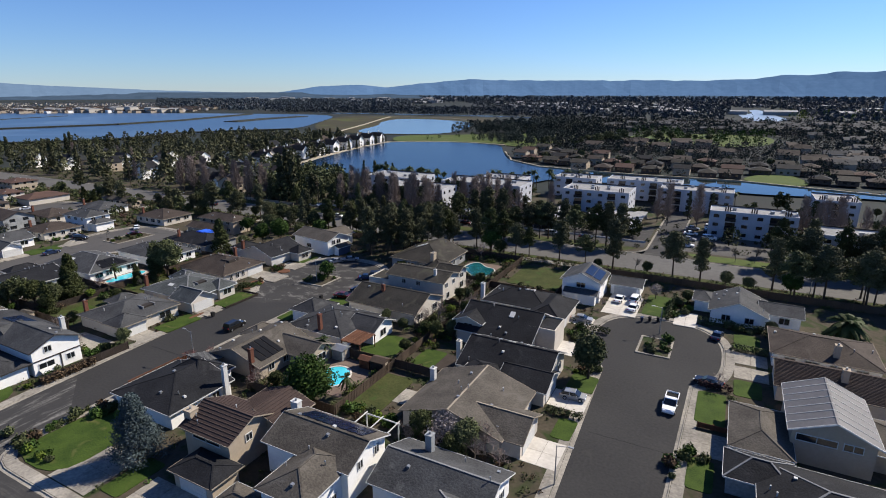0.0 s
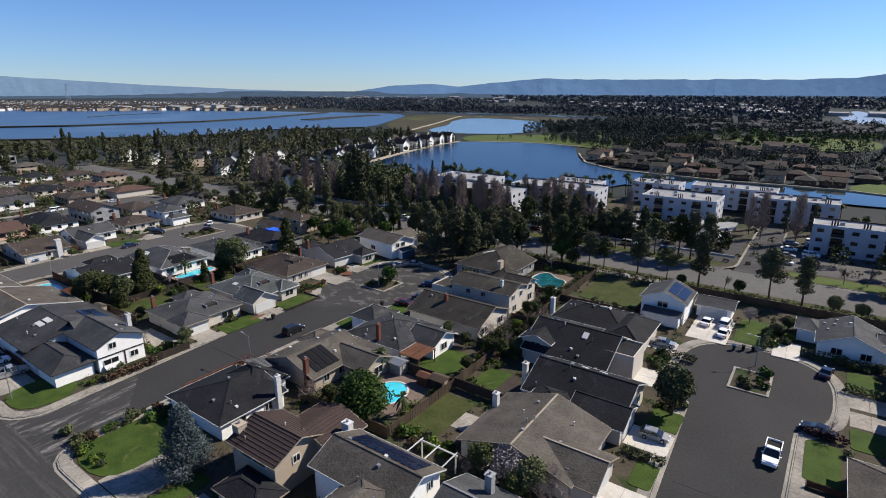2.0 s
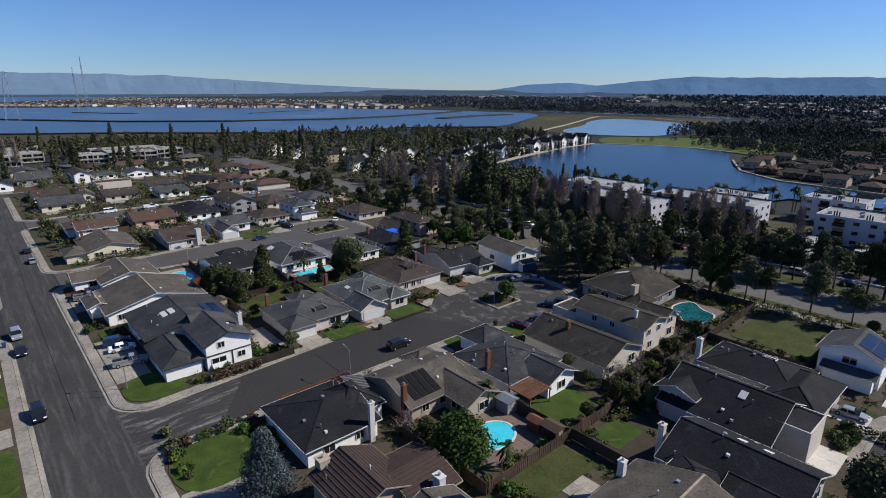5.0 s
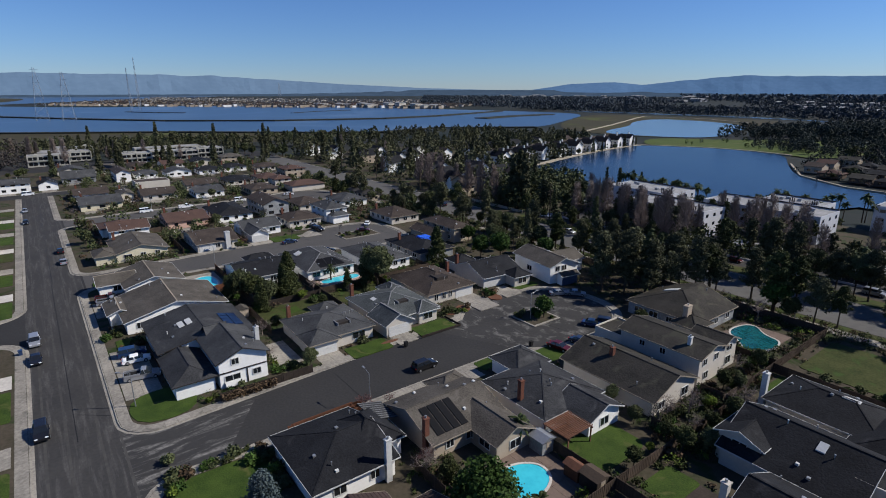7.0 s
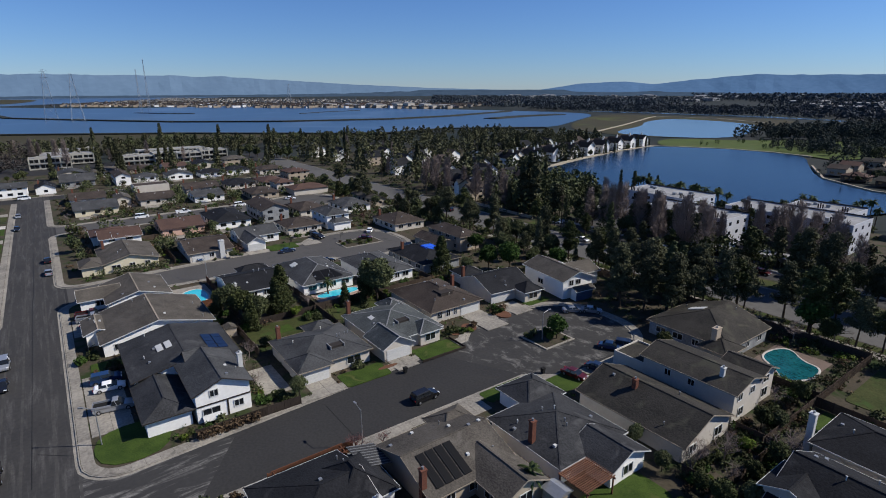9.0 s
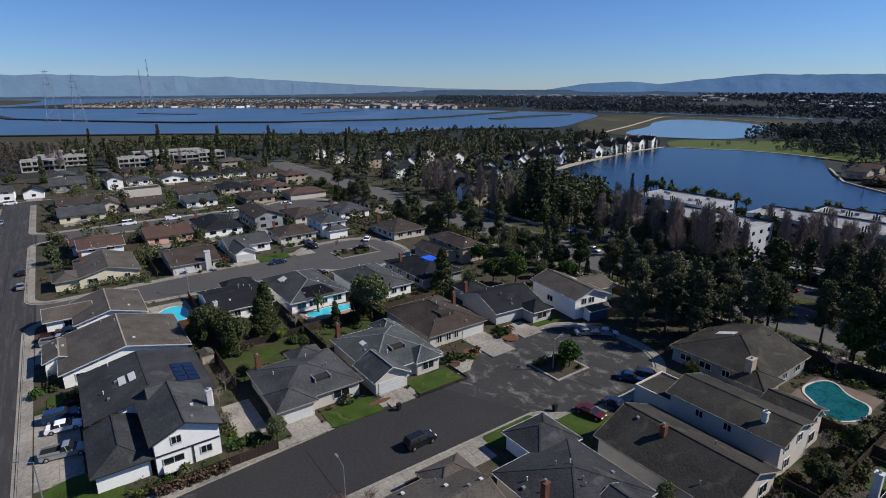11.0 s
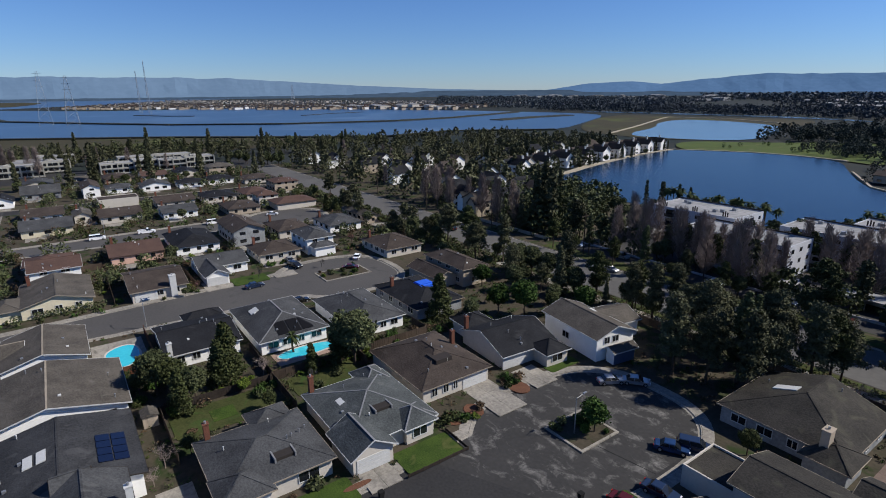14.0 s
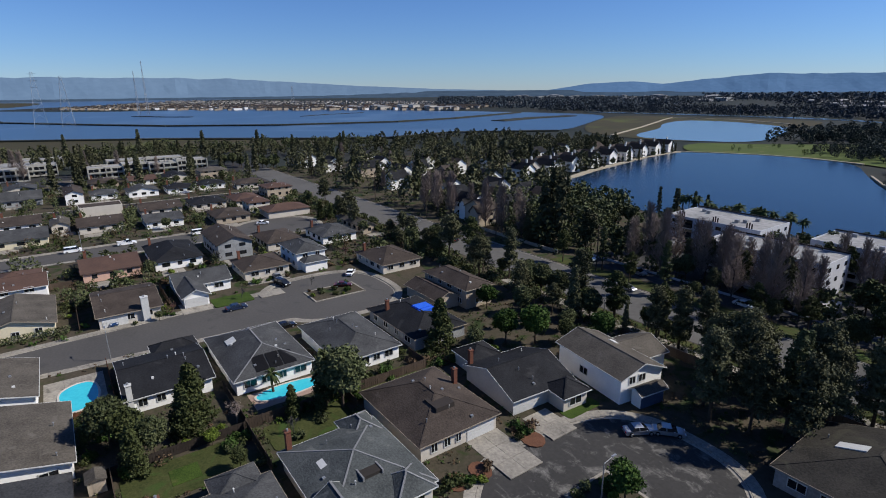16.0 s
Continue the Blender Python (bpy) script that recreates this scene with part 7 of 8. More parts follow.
for q in ((-178, 182, 1.2), (-174, 185, 1.1), (-180, 188, 1.15), (-183, 180, 1), (-160, 246, .6), (-167, 250, .62), (-172, 247, .65), (-176, 252, .6), (-181, 249, .62), (-20, 229, .6), (-12, 229, .6), (-4, 229, .6)):
    plant("redwood" if q[2] > .7 else "cypress", q[0], q[1], q[2] * (1 if q[2] > .7 else 1.6))
row(("pineA", "euc", "dense", "magnolia"), -172, 186, -110, 192, 10, 4, .7, 1)
row(("dense", "magnolia", "olive"), -200, 205, -160, 240, 12, 6, .9, 1.3)
row(("palm",), -171, 246, -126, 241, 22, 1.6, .85, 1.05)
row(("palm",), -106, 254, -66, 274, 12, 3, .85, 1.05)
for q in ((-128, 188), (-124, 190), (-120, 187), (-96, 200), (-91, 203), (-86, 200), (-82, 204), (-77, 202), (-60, 205), (-152, 200), (-148, 203), (-250, 186), (-212, 186), (-222, 187)):
    plant("poplar", *q, RV.uniform(.8, 1.0))
row(("eucB", "dense"), -122, 222, -100, 250, 13, 4, .75, 1.05)
row(("palm", "dense", "olive"), -100, 240, -66, 262, 9, 4, .7, 1)
row(("palm", "dense", "olive", "euc"), 4, 246, 60, 262, 12, 4, .7, 1)
row(("bareB", "euc", "dense", "bareB"), 2, 218, 60, 234, 11, 4, .7, 1)
for i in range(17):
    x = -78 + 150 * (i + .5) / 17
    if not -40 < x < 8:
        plant(RV.choice(("eucB", "pineB", "euc", "dense", "pineA", "magnolia")), x + RV.uniform(-2, 2), RV.uniform(185.5, 190), RV.uniform(.75, 1.0))
# lagoon shore, townhouses and the marsh edge
for i in range(70):
    u = RV.random()
    plant(RV.choice(("redwood", "pineA", "pineC", "cypress", "dense", "redwood")), -298 - u * 28 - RV.uniform(2, 46), 262 + u * 195 + RV.uniform(-4, 4), RV.uniform(.45, .85))
for i in range(70):
    x = RV.uniform(-420, -205)
    y = RV.uniform(182, 262)
    plant(RV.choice(("redwood", "pineA", "dense", "olive", "pineC", "bareB", "poplar", "magnolia")), x, y, RV.uniform(.5, .95))
for i in range(17):
    u = i / 16
    plant(("redwood", "cypress", "dense", "pineC", "redwood")[i % 5], -269 - u * 34 - RV.uniform(0, 4), 274 + u * 185 + RV.uniform(-1, 1), (.42, .62, .8, .45, .5)[i % 5])
row(("redwood", "pineC", "redwood", "pineA"), -560, 70, -450, 290, 34, 9, .55, 1.05)
row(("redwood", "pineC", "dense", "poplar"), -530, 0, -400, 150, 26, 16, .5, .9)
row(("dense", "magnolia", "euc"), -452, 150, -400, 176, 8, 4, .9, 1.4)
row(("poplar", "bareB"), -540, -40, -430, 66, 14, 12, .7, 1.1)
row(("dense", "redwood", "olive"), -400, -20, -380, 150, 22, 6, .6, 1.1)
row(("dense", "olive", "eucB"), -165, 500, -60, 560, 16, 12, 1.0, 1.6)
row(("olive", "dense", "eucB"), -150, 470, -30, 600, 22, 18, .9, 1.5)
for i in range(60):
    x, y = RV.uniform(-138, 75), RV.uniform(346, 452)
    if not any(a - 2 < x < c + 2 and b - 2 < y < d + 2 for a, b, c, d in TAKEN) and not (5 < x < 36 and y < 384):
        plant(RV.choice(("dense", "olive", "bareB", "bare", "magnolia", "lime")), x, y, RV.uniform(.6, 1.1))
# street and garden trees of the rows behind
for i in range(170):
    x, y = RV.uniform(-415, -100), RV.uniform(33, 146)
    if any(a - 1.6 < x < c + 1.6 and b - 1.6 < y < d + 1.6 for a, b, c, d in TAKEN) or any(abs(x - a) < 3.2 and abs(y - b) < 3.2 for a, b in BUSY):
        continue
    if any(a - 2 < x < b + 2 for a, b in ((-338, -326), (-262, -250), (-184, -171), (-112, -96))) or (-196 < x < -160 and y > 90) or x > -118 or (-166 < x < -136 and y < 90):
        continue
    plant(RV.choice(("dense", "olive", "bare", "round", "plum", "bareB", "lime", "conic")), x, y, RV.uniform(.4, .85))
for i in range(40):
    plant(RV.choice(("dense", "olive", "round", "bare")), RV.uniform(-325, -100), RV.uniform(-30, 8), RV.uniform(.6, 1.1))

# kinds that nobody planted are taken away again
for far, protos in ((False, P), (True, FAR_KINDS)):
    for kind, ob in protos.items():
        if (kind, far) not in USED:
            for q in list(ob.children):
                bpy.data.objects.remove(q)
            bpy.data.objects.remove(ob)
LOD = (1, 1)

# far woods and far towns: past counting
def woods(name, n, place, mat, hlo, hhi, label, per=16, card=.3, cone=0.0):
    pts = np.array([place() for _ in range(n)])
    mb = Mb()
    for x, y in pts:
        h = RV.uniform(hlo, hhi)
        w = h * RV.uniform(.22, .42)
        d = NR.normal(size=(per, 3))
        d /= np.linalg.norm(d, axis=1)[:, None]
        c = d * np.array([w, w, h * .42]) * (.6 + .4 * NR.rand(per))[:, None] + np.array([x, y, h * .5])
        if cone:
            c[:, :2] = (c[:, :2] - (x, y)) * (1 + cone * .55 - cone * np.clip(c[:, 2:] / h, 0, 1) * 1.45) + (x, y)
        t, b = NR.normal(size=(per, 3)), NR.normal(size=(per, 3))
        t *= (w * card / np.linalg.norm(t, axis=1))[:, None]
        b *= (w * card / np.linalg.norm(b, axis=1))[:, None]
        i0 = len(mb.v)
        mb.v += [tuple(v) for v in np.stack([c - t, c - b, c + t, c + b], 1).reshape(-1, 3).tolist()]
        mb.f += [(i0 + 4 * i, i0 + 4 * i + 1, i0 + 4 * i + 2, i0 + 4 * i + 3) for i in range(per)]
    return solid(name, mb, mat, label, "woods", kind="stuff")


def quad_place(a, b, c, d, clear=None):
    """Random places inside the four-cornered field a b c d."""
    def pick():
        while True:
            u, v = RV.random(), RV.random()
            x = (a[0] * (1 - u) + b[0] * u) * (1 - v) + (d[0] * (1 - u) + c[0] * u) * v
            y = (a[1] * (1 - u) + b[1] * u) * (1 - v) + (d[1] * (1 - u) + c[1] * u) * v
            if clear is None or clear(x, y):
                return x, y
    return pick


def far_town(n, place, walls, roofs, label, lo=5, hi=8, hmax=7.5):
    wm, rm = Mb(), Mb()
    for _ in range(n):
        x, y = place()
        a = RV.uniform(lo, hi)
        b, h, r = a * RV.uniform(.7, 1.1), RV.uniform(4, hmax), RV.uniform(1.5, 3)
        wm.box(x - a, y - b, 0, x + a, y + b, h)
        rm.add([(x - a - .4, y - b - .4, h), (x + a + .4, y - b - .4, h), (x + a + .4, y + b + .4, h), (x - a - .4, y + b + .4, h), (x - a - .4, y, h + r), (x + a + .4, y, h + r)], [(0, 1, 5, 4), (2, 3, 4, 5), (0, 4, 3), (1, 2, 5)])
    solid("far_town_walls", wm, walls, label + ", walls", "far town", kind="stuff")
    solid("far_town_roofs", rm, roofs, label + ", roofs", "far town", kind="stuff")


# shrubs and hedges
SHRUB = []
for k, (mt, nm) in enumerate(((leaf_green, "rounded green shrub"), (leaf_dark, "dark evergreen shrub"), (leaf_olive, "olive-green garden shrub"), (leaf_bright, "yellow-green garden shrub"), (leaf_plum, "reddish-purple shrub"), (leaf_brown, "brown winter shrub"))):
    mb = clumps([(RV.uniform(-.5, .5), RV.uniform(-.5, .5), RV.uniform(.35, .8), RV.uniform(.4, .65)) for _ in range(7)], 45, .16, squash=.85)
    SHRUB.append((mb.mesh("shrub", mt), nm + " in a garden"))


def shrub(x, y, s, k):
    ob = new("shrub", SHRUB[k][0])
    ob.location, ob.scale = (x, y, .12), (s * RV.uniform(.8, 1.3), s * RV.uniform(.8, 1.3), s)
    ob.rotation_euler = (0, 0, RV.uniform(0, 6.28))
    tagged(ob, SHRUB[k][1], "shrub", "garden shrubs")


def hedge(x0, y0, x1, y1, h, mat, label):
    d = math.hypot(x1 - x0, y1 - y0)
    n = max(2, int(d / .7))
    o = (x0, y0, .12)
    balls = [(x0 + (x1 - x0) * i / (n - 1) + RV.uniform(-.1, .1), y0 + (y1 - y0) * i / (n - 1) + RV.uniform(-.1, .1), z, .55) for i in range(n) for z in ((.45, h - .3) if h > 1 else (.45,))]
    mb = clumps(balls, 40, .16)
    mb.v = [(a - o[0], b - o[1], c) for a, b, c in mb.v]
    mb.o = o
    solid("hedge", mb, mat, label, "hedge", "garden hedges")


for q in ((-97.9, 42, -98.0, 50, 1.4, leaf_brown), (-23.6, 107.6, -17.6, 107.4, 1.3, leaf_dark), (5.2, 111, 10.8, 111, 1.5, leaf_dark), (-7.6, 121, -7.2, 133, 2.2, leaf_dark), (-1.2, 121.8, 3.6, 121.6, 1.8, leaf_dark), (-19.6, 74.2, -15, 74.2, 1.2, leaf_dark), (0.6, 93.6, 4.8, 93.6, 1.2, leaf_plum), (4, 121.5, 11, 122, 1.6, leaf_dark), (-189.2, 41, -189.2, 54, 1.6, leaf_dark), (-191, 65.5, -186, 73.8, .9, leaf_green), (-52.5, 91.5, -52.5, 103, 1.5, leaf_olive), (-37.5, 90, -30, 90, 1.6, leaf_olive), (-116.5, 88.5, -104, 90, .8, leaf_dark)):
    hedge(*q, "clipped garden hedge along the edge")


def scatter(n, x0, y0, x1, y1, lo=.5, hi=1.3, kinds=(0, 1, 2, 1, 2, 5, 0, 3)):
    for _ in range(n):
        x, y = RV.uniform(x0, x1), RV.uniform(y0, y1)
        if any(a - .3 < x < c + .3 and b - .3 < y < d + .3 for a, b, c, d in TAKEN):
            continue
        shrub(x, y, RV.uniform(lo, hi), RV.choice(kinds))


for q in ((24, -54.2, 89, -48.8, 121), (16, -48.3, 86, -45, 105), (12, -62, 120, -50, 126), (14, -66, 56, -58, 61), (16, -48.2, 58, -39.5, 61), (10, -36, 55.5, -19, 59.5), (12, -104, 39, -98.8, 46), (10, -104, 52, -98.6, 58), (16, -84, 40.5, -73, 43.5), (10, -83.8, 33, -82.8, 42), (8, -104.4, 65, -103.2, 73), (6, -104.6, 81, -103.4, 89), (8, -106, 90.5, -102.5, 98), (24, -136, 58, -132.6, 105), (26, -131.8, 57, -122, 106), (10, -142, 91, -134, 106), (16, -152.5, 50, -135, 58.5), (10, -190, 65, -185, 74), (14, -201, 93, -195.5, 124), (20, -222, 56, -206, 122), (12, -24, 100.5, -20.8, 108), (6, -11, 102, -5.5, 109.6), (6, -95, 102.6, -89, 109.4), (10, -182, 103, -175, 115.4), (10, 5, 60, 8.5, 92), (8, -2, 66, 4, 74), (8, 4, 120, 12, 123), (10, -38, 104, -28, 106), (16, -134, 107, -126, 122), (10, -88, 30.8, -74, 31.6), (12, -80, 140.5, -58, 145), (14, -46, 121.6, -34, 126), (14, -8, 122, -4, 134), (8, -20, 88, -15.5, 92), (6, -111, 104.6, -104.6, 108.8), (8, -129.4, 30.8, -128.4, 36), (6, -143, 29.4, -134, 32)):
    scatter(*q)


def undergrowth(n, x0, y0, x1, y1, mat, label, lo=.25, hi=.7, per=26, size=.13):
    """Low planting and leaf litter between lawns and houses, past counting."""
    balls = []
    for _ in range(n):
        x, y = RV.uniform(x0, x1), RV.uniform(y0, y1)
        if any(a < x < c and b < y < d for a, b, c, d in TAKEN + PAVED) or STREET(x, y):
            continue
        r = RV.uniform(lo, hi)
        balls.append((x, y, .12 + r * .4, r))
    tagged(solid("undergrowth", clumps(balls, per, size), mat, label, "undergrowth", kind="stuff"))


def STREET(x, y):
    for a, b, cx, cy, rx, ry in ((-262, -250, -256, 122, 15, 16), (-183, -171.5, -178, 108, 17, 17), (-96.5, -84, -92.5, 107.5, 15.5, 19), (-13.2, -1.5, -8.2, 106, 14.2, 16.5)):
        if (a - 2 < x < b + 2 and y < cy) or (abs(x - cx) < rx and abs(y - cy) < ry):
            return True
    return y < 31


for mt, n1, n2 in ((leaf_green, 850, 350), (leaf_olive, 1200, 500), (leaf_dark, 1400, 650), (leaf_brown, 1200, 500)):
    undergrowth(n1, -170, 31, -3, 145, mt, "low garden planting between the houses")
    undergrowth(n2, -330, 31, -184, 150, mt, "low garden planting of the rows behind", .4, 1.2, 22, .28)
    undergrowth(n2, -165, 145, 70, 153, mt, "low planting under the park trees", .3, .8)
for k, q in enumerate(((-54.2, 88, -48.8, 121), (-48.3, 75.4, -45, 105), (-56.6, 74.8, -49, 77.2), (-51, 58.4, -48.9, 73), (-66, 57.6, -60.4, 62), (-60, 121.6, -50.6, 127), (-53.4, 127, -50.6, 144), (-65, 140, -51, 145), (-131.6, 57.4, -128.6, 73.6), (-132, 75, -125, 90), (-138, 106.6, -131, 121), (-112.6, 52, -104, 54))):
    for mt in ((leaf_olive, leaf_dark, leaf_brown), (leaf_dark, leaf_bright, leaf_olive))[k % 2]:
        undergrowth(int((q[2] - q[0]) * (q[3] - q[1]) / 11) + 4, *q, mt, "thick uneven shrubs along the garden fence", .5, 1.25, 90, .15)
undergrowth(500, -420, 172, -165, 262, leaf_dark, "shrubs among the townhouses", .8, 2.2, 30, .4)
undergrowth(300, -160, 178, 80, 262, leaf_dark, "shrubs among the apartments", .6, 1.6, 30, .3)
def free(x, y):
    return not (any(a - 1.2 < x < c + 1.2 and b - 1.2 < y < d + 1.2 for a, b, c, d in TAKEN + PAVED) or STREET(x, y) or -338 < x < -324)


woods("garden_trees", 210, quad_place((-420, 33), (-186, 33), (-186, 150), (-420, 150), free), leaf_dark, 2.5, 6, "small dark trees of the rows behind", 110, .2)
woods("garden_trees", 120, quad_place((-420, 33), (-186, 33), (-186, 150), (-420, 150), free), leaf_olive, 2.5, 5, "small olive trees of the rows behind", 110, .2)
woods("garden_trees", 90, quad_place((-420, 33), (-186, 33), (-186, 150), (-420, 150), free), leaf_brown, 2.5, 5, "brown shrubs of the rows behind", 110, .14)
woods("garden_trees", 70, quad_place((-336, -40), (-100, -40), (-100, 8), (-336, 8)), leaf_dark, 3, 7, "trees along the avenue", 110, .2)
woods("garden_trees", 14, quad_place((-166, 186), (-66, 178), (-66, 190), (-164, 206)), leaf_dark, 5, 9, "dark trees in front of the apartments", 150, .17)
woods("garden_trees", 34, quad_place((-66, 186), (60, 195), (60, 203), (-66, 200), lambda x, y: not -24 < x < 2), leaf_olive, 4, 8, "evergreens in front of the apartments", 150, .17)
woods("conifer_belt", 330, quad_place((-420, 176), (-205, 182), (-345, 460), (-460, 430)), leaf_pine, 8, 15, "dark conifers among the townhouses", 150, .17, .85)
woods("conifer_belt", 150, quad_place((-205, 180), (-160, 182), (-190, 244), (-255, 250)), leaf_dark, 6, 12, "dark evergreens beside the apartments", 130, .17)
sheet("shore_flat", smooth([(-880, -300), (-826, -10), (-766, 80), (-718, 158), (-652, 238), (-602, 300), (-540, 300), (-540, -300)], 1), -0.3, MUD, "brown and olive marsh shore")
woods("shore_trees", 260, quad_place((-640, -80), (-540, -80), (-480, 300), (-560, 330)), leaf_dark, 5, 11, "dark trees and thickets on the marsh shore", 90, .2)
woods("shore_trees", 60, quad_place((-600, -80), (-430, -60), (-420, 20), (-560, 40)), leaf_far_brown, 9, 15, "tall leafless red-brown trees on the shore", 130, .12)
woods("conifer_belt", 220, quad_place((-570, -60), (-500, -60), (-420, 420), (-520, 470)), leaf_pine, 7, 14, "dark conifers along the marsh shore", 120, .18, .85)


GOLF = lambda x, y: not (-115 < x < 42 and 558 < y < 718)  # noqa: E731
woods("far_trees", 1700, quad_place((-170, 455), (260, 400), (420, 1000), (-170, 720), GOLF), leaf_far, 5, 10, "dark trees of the suburbs beyond the lagoon", 40, .24)
woods("far_trees", 700, quad_place((-150, 450), (260, 380), (420, 900), (-150, 620), GOLF), leaf_far_brown, 4, 9, "brown winter trees of the suburbs", 40, .2)
woods("far_trees", 1300, quad_place((-165, 712), (140, 715), (420, 1020), (-330, 1020)), leaf_far, 6, 12, "dark trees between the golf course and the river", 30, .3)
woods("far_trees", 420, quad_place((-165, 715), (160, 715), (420, 1000), (-300, 1000)), leaf_far_brown, 5, 9, "brown winter trees beyond the golf course", 26, .3)
far_town(120, quad_place((-150, 730), (300, 760), (420, 1000), (-280, 1000)), tan_wall, roof_grey, "houses among the trees beyond the golf course", 6, 12, 6)
woods("far_trees", 100, quad_place((-110, 570), (40, 560), (40, 718), (-110, 715)), leaf_green, 6, 12, "green trees on the golf course", 40, .24)
woods("far_trees", 5200, quad_place((-330, 1010), (900, 900), (1800, 2600), (-1300, 2600), lambda x, y: not (-20 < x < 110 and 1000 < y < 1800)), leaf_hazy, 9, 17, "dark woods over the far plain", 14, .5)
woods("far_trees", 2200, quad_place((-1300, 2500), (1800, 2500), (2600, 4300), (-2600, 4300)), leaf_hazy, 12, 26, "far dark woods", 10, .8)
woods("far_trees", 1700, quad_place((-1000, 1000), (-330, 1060), (-300, 1500), (-1300, 1350)), leaf_hazy, 8, 15, "dark tree belt beyond the marsh", 20, .4)
woods("far_trees", 2600, quad_place((-1500, 1050), (-900, 1060), (-1300, 3000), (-3400, 2400)), leaf_hazy, 9, 16, "dark trees of the far plain", 12, .6)
woods("far_trees", 170, quad_place((-330, 560), (-160, 640), (-120, 900), (-300, 930), lambda x, y: x > -300 + (y - 584) * -.2), leaf_far, 9, 16, "dark trees round the pond", 150, .17)
woods("far_trees", 300, quad_place((90, 1150), (420, 1000), (520, 1500), (80, 1600)), leaf_bright, 6, 12, "yellow-green river trees", 20, .4)
woods("far_trees", 1500, quad_place((-2150, 60), (-1150, 930), (-1350, 1250), (-2600, 300)), leaf_far_brown, 4, 9, "garden trees of the far shore town", 14, .4)
woods("far_trees", 800, quad_place((100, 330), (420, 250), (520, 700), (120, 560)), leaf_far_brown, 5, 10, "trees of the suburbs", 40, .22)
woods("far_trees", 260, quad_place((-138, 347), (80, 344), (80, 460), (-170, 470), lambda x, y: not any(a - 1 < x < c + 1 and b - 1 < y < d + 1 for a, b, c, d in TAKEN) and not (3 < x < 38 and y < 386) and y > 347 + max(0, -95 - x) * .7), leaf_far, 4, 8, "dark trees between the lagoon houses", 60, .2)
woods("far_trees", 130, quad_place((-138, 350), (80, 346), (80, 460), (-170, 470), lambda x, y: not (3 < x < 38 and y < 386) and y > 350 + max(0, -95 - x) * .7), leaf_far_brown, 3, 6, "brown trees between the lagoon houses", 60, .2)


woods("far_trees", 150, quad_place((-285, 605), (-205, 630), (-150, 760), (-250, 800)), leaf_far, 10, 16, "dark park trees beside the pond", 260, .15)
woods("far_trees", 24, quad_place((-290, 500), (-200, 496), (-190, 560), (-280, 575)), leaf_green, 3, 6, "low green thickets on the park lawn", 120, .16)
woods("far_trees", 110, quad_place((-235, 505), (-165, 490), (-155, 600), (-225, 620)), leaf_far, 6, 11, "park trees on the lawn", 220, .15)
undergrowth(420, -300, 144, -160, 154, leaf_dark, "shrub belt along the arterial", .7, 1.6, 40, .26)
undergrowth(260, -300, 144, -160, 154, leaf_olive, "olive shrub belt along the arterial", .6, 1.4, 40, .22)


far_town(520, quad_place((-2120, 70), (-1180, 890), (-1380, 1230), (-2600, 330)), tan_wall, roof_brown, "pale houses of the town on the far shore")
far_town(1500, quad_place((-2250, 100), (-1200, 930), (-1650, 1650), (-3700, 700)), cream_wall, roof_pale, "small pale houses deep in the far shore town", 2.6, 4.6, 6)
far_town(90, quad_place((-2150, 60), (-1200, 900), (-1300, 1050), (-2400, 250)), white_wall, roof_red, "white houses of the town on the far shore")
far_town(18, quad_place((-1560, 720), (-1180, 890), (-1195, 905), (-1590, 745)), cream_wall, flat_roof, "large pale waterfront blocks", 12, 18, 13)
far_town(60, quad_place((-120, 460), (260, 400), (380, 560), (-100, 560)), tan_wall, roof_brown, "brown houses of the suburbs", 5, 8, 5)
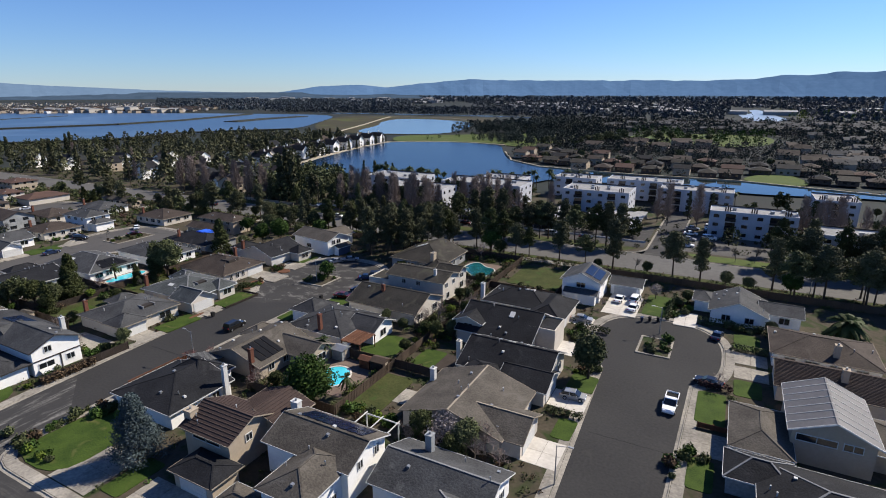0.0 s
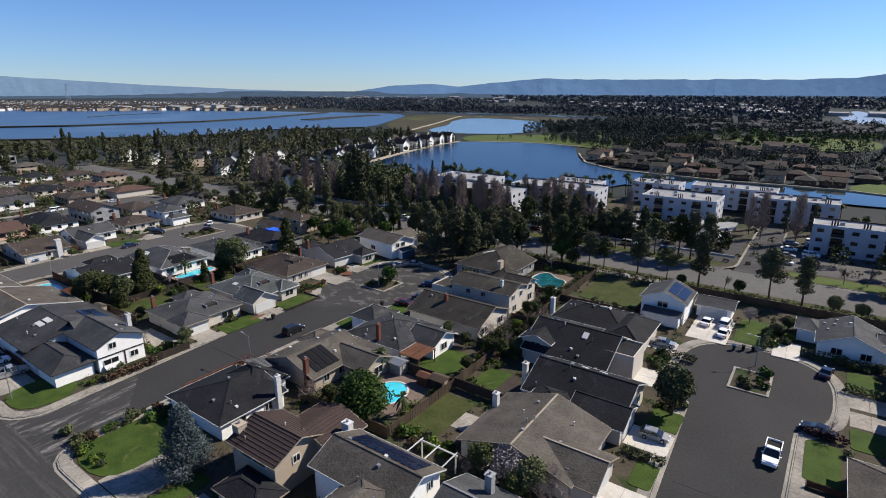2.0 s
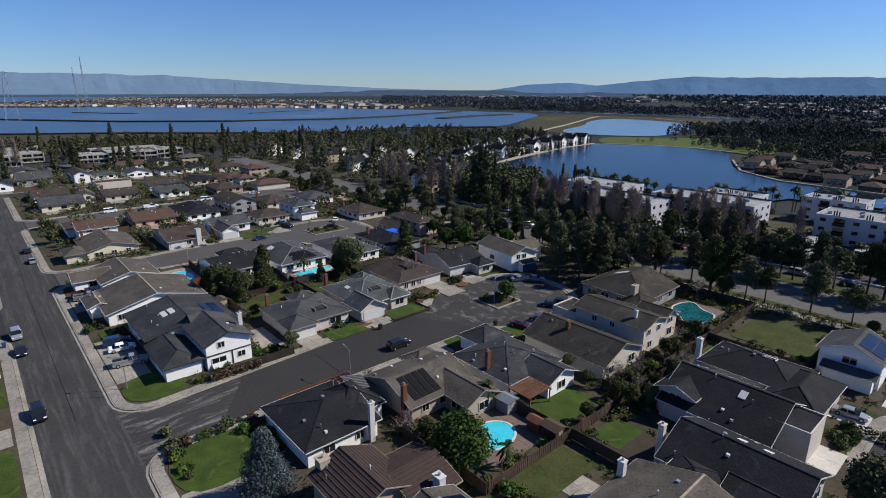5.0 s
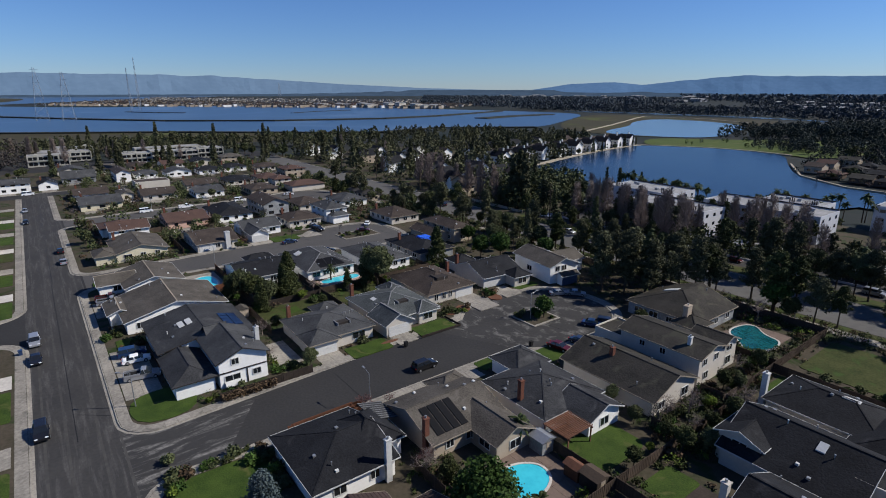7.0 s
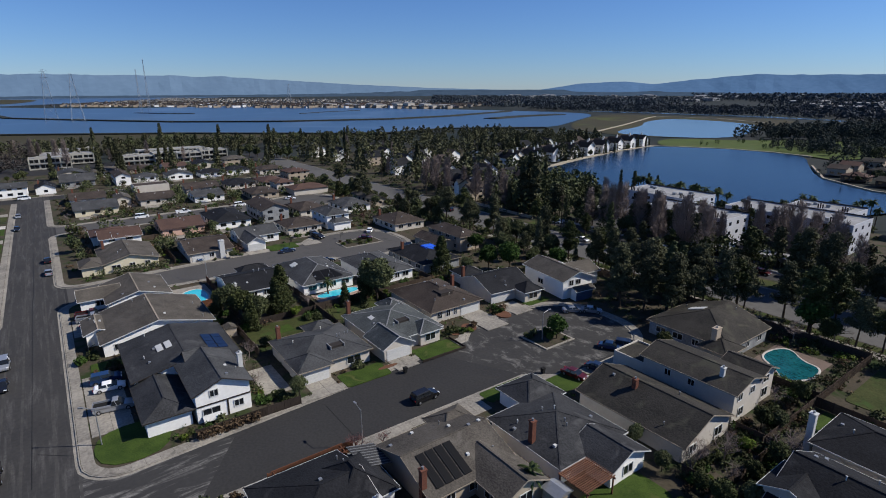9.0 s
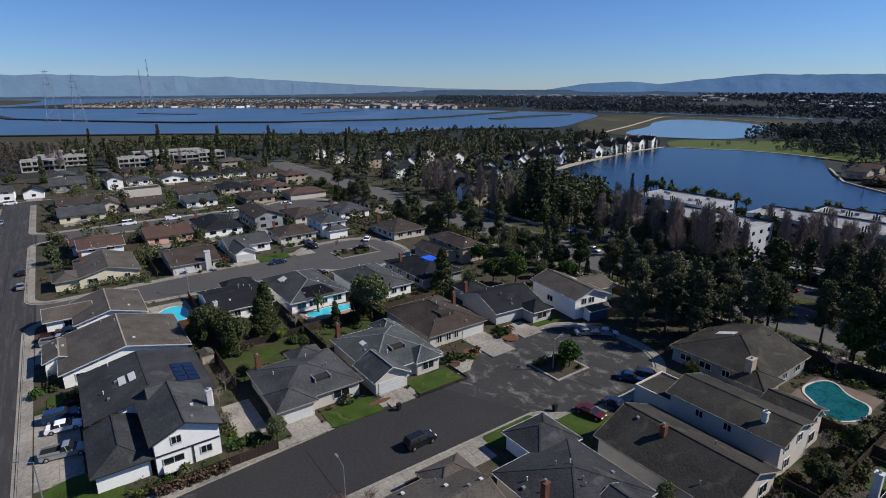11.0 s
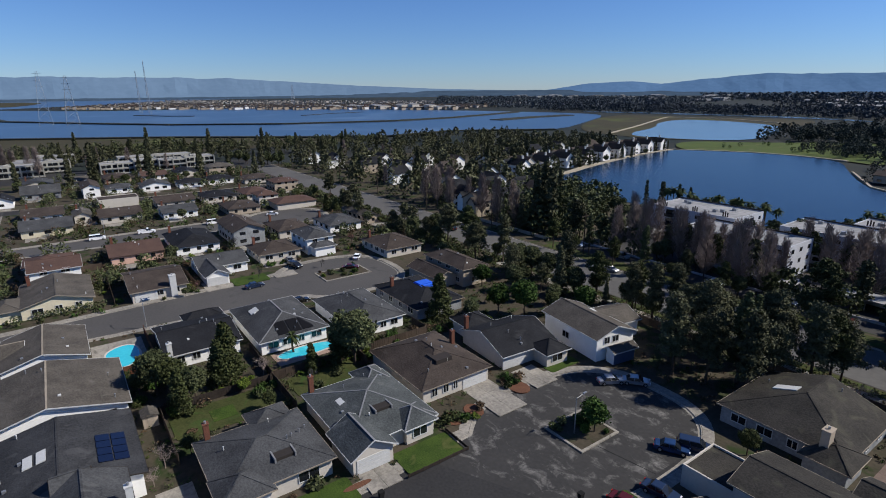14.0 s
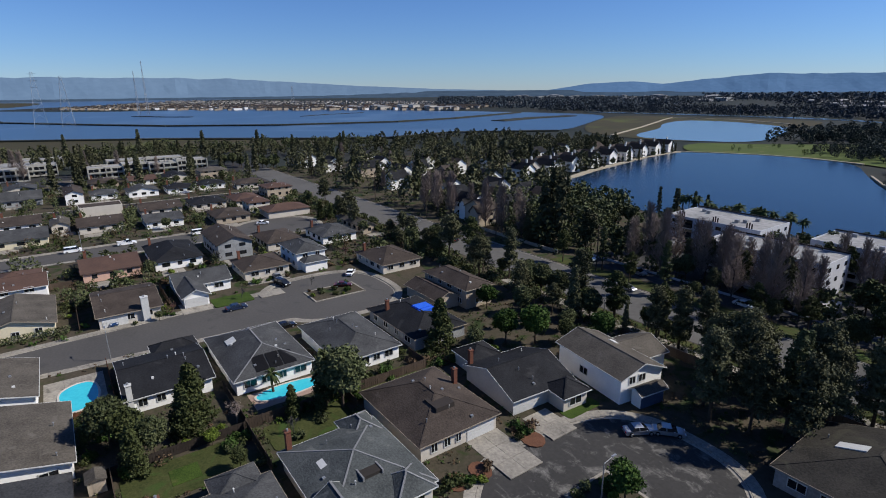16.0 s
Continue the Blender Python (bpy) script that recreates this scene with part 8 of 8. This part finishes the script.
far_town(140, quad_place((60, 360), (420, 300), (620, 1000), (60, 1000)), tan_wall, roof_grey, "houses of the suburbs", 5, 8, 5)
far_town(60, quad_place((-500, 1350), (600, 1300), (900, 2200), (-900, 2200)), grey_wall, flat_roof, "low pale commercial buildings", 14, 34, 8)
far_town(40, quad_place((-3000, 2300), (-900, 2000), (-1500, 3300), (-3000, 3300)), grey_wall, flat_roof, "far pale buildings", 12, 26, 12)
woods("far_trees", 1500, quad_place((-2300, 160), (-1250, 960), (-1700, 1750), (-3700, 760)), leaf_far, 4, 8, "garden trees deep in the far shore town", 12, .45)
office = surf("office_block", (0.1, 0.13, 0.18), (0.075, 0.1, 0.15), rough=.4, big=.05, fine=.5)
for x, y, w, h in ((330, 1500, 18, 34), (352, 1480, 13, 46), (390, 1470, 16, 40), (430, 1440, 22, 52), (300, 1520, 22, 28), (470, 1500, 24, 30)):
    e = base("office_tower", (x, y, 0), "dark glass office block far off", "office tower", "far office towers")
    part("body", Mb().box(-w, -14, 0, w, 14, h), office, e)
    for k in range(int(h / 4)):
        part("window_band", Mb().box(-w - .1, -14.15, k * 4 + 1, w + .1, -14.02, k * 4 + 2.6), glass, e)

# ---- pavement slabs ----
pave = base("pavement", (0, 0, 0), "pale concrete pavement of separate slabs", "pavement", kind="structure")
rest, count = Mb(), 0
for k0, a, b, c, d in SLABS:
    top = .15
    cx, cy = (a[0] + c[0]) / 2, (a[1] + c[1]) / 2
    sh = lambda p: (cx + (p[0] - cx) * .985, cy + (p[1] - cy) * .985)  # noqa: E731
    q = [sh(p) for p in (a, b, c, d)]
    near = -112 < cx < -10 and 28 < cy < 95
    m = Mb() if near and count < 300 else rest
    m.add([(*p, .04) for p in q] + [(*p, top) for p in q], [(4, 5, 6, 7), (0, 1, 5, 4), (1, 2, 6, 5), (2, 3, 7, 6), (3, 0, 4, 7)])
    if m is not rest:
        count += 1
        part("slab", m, concrete, pave)
tagged(part("slabs_beyond", rest, concrete, pave), kind="stuff")
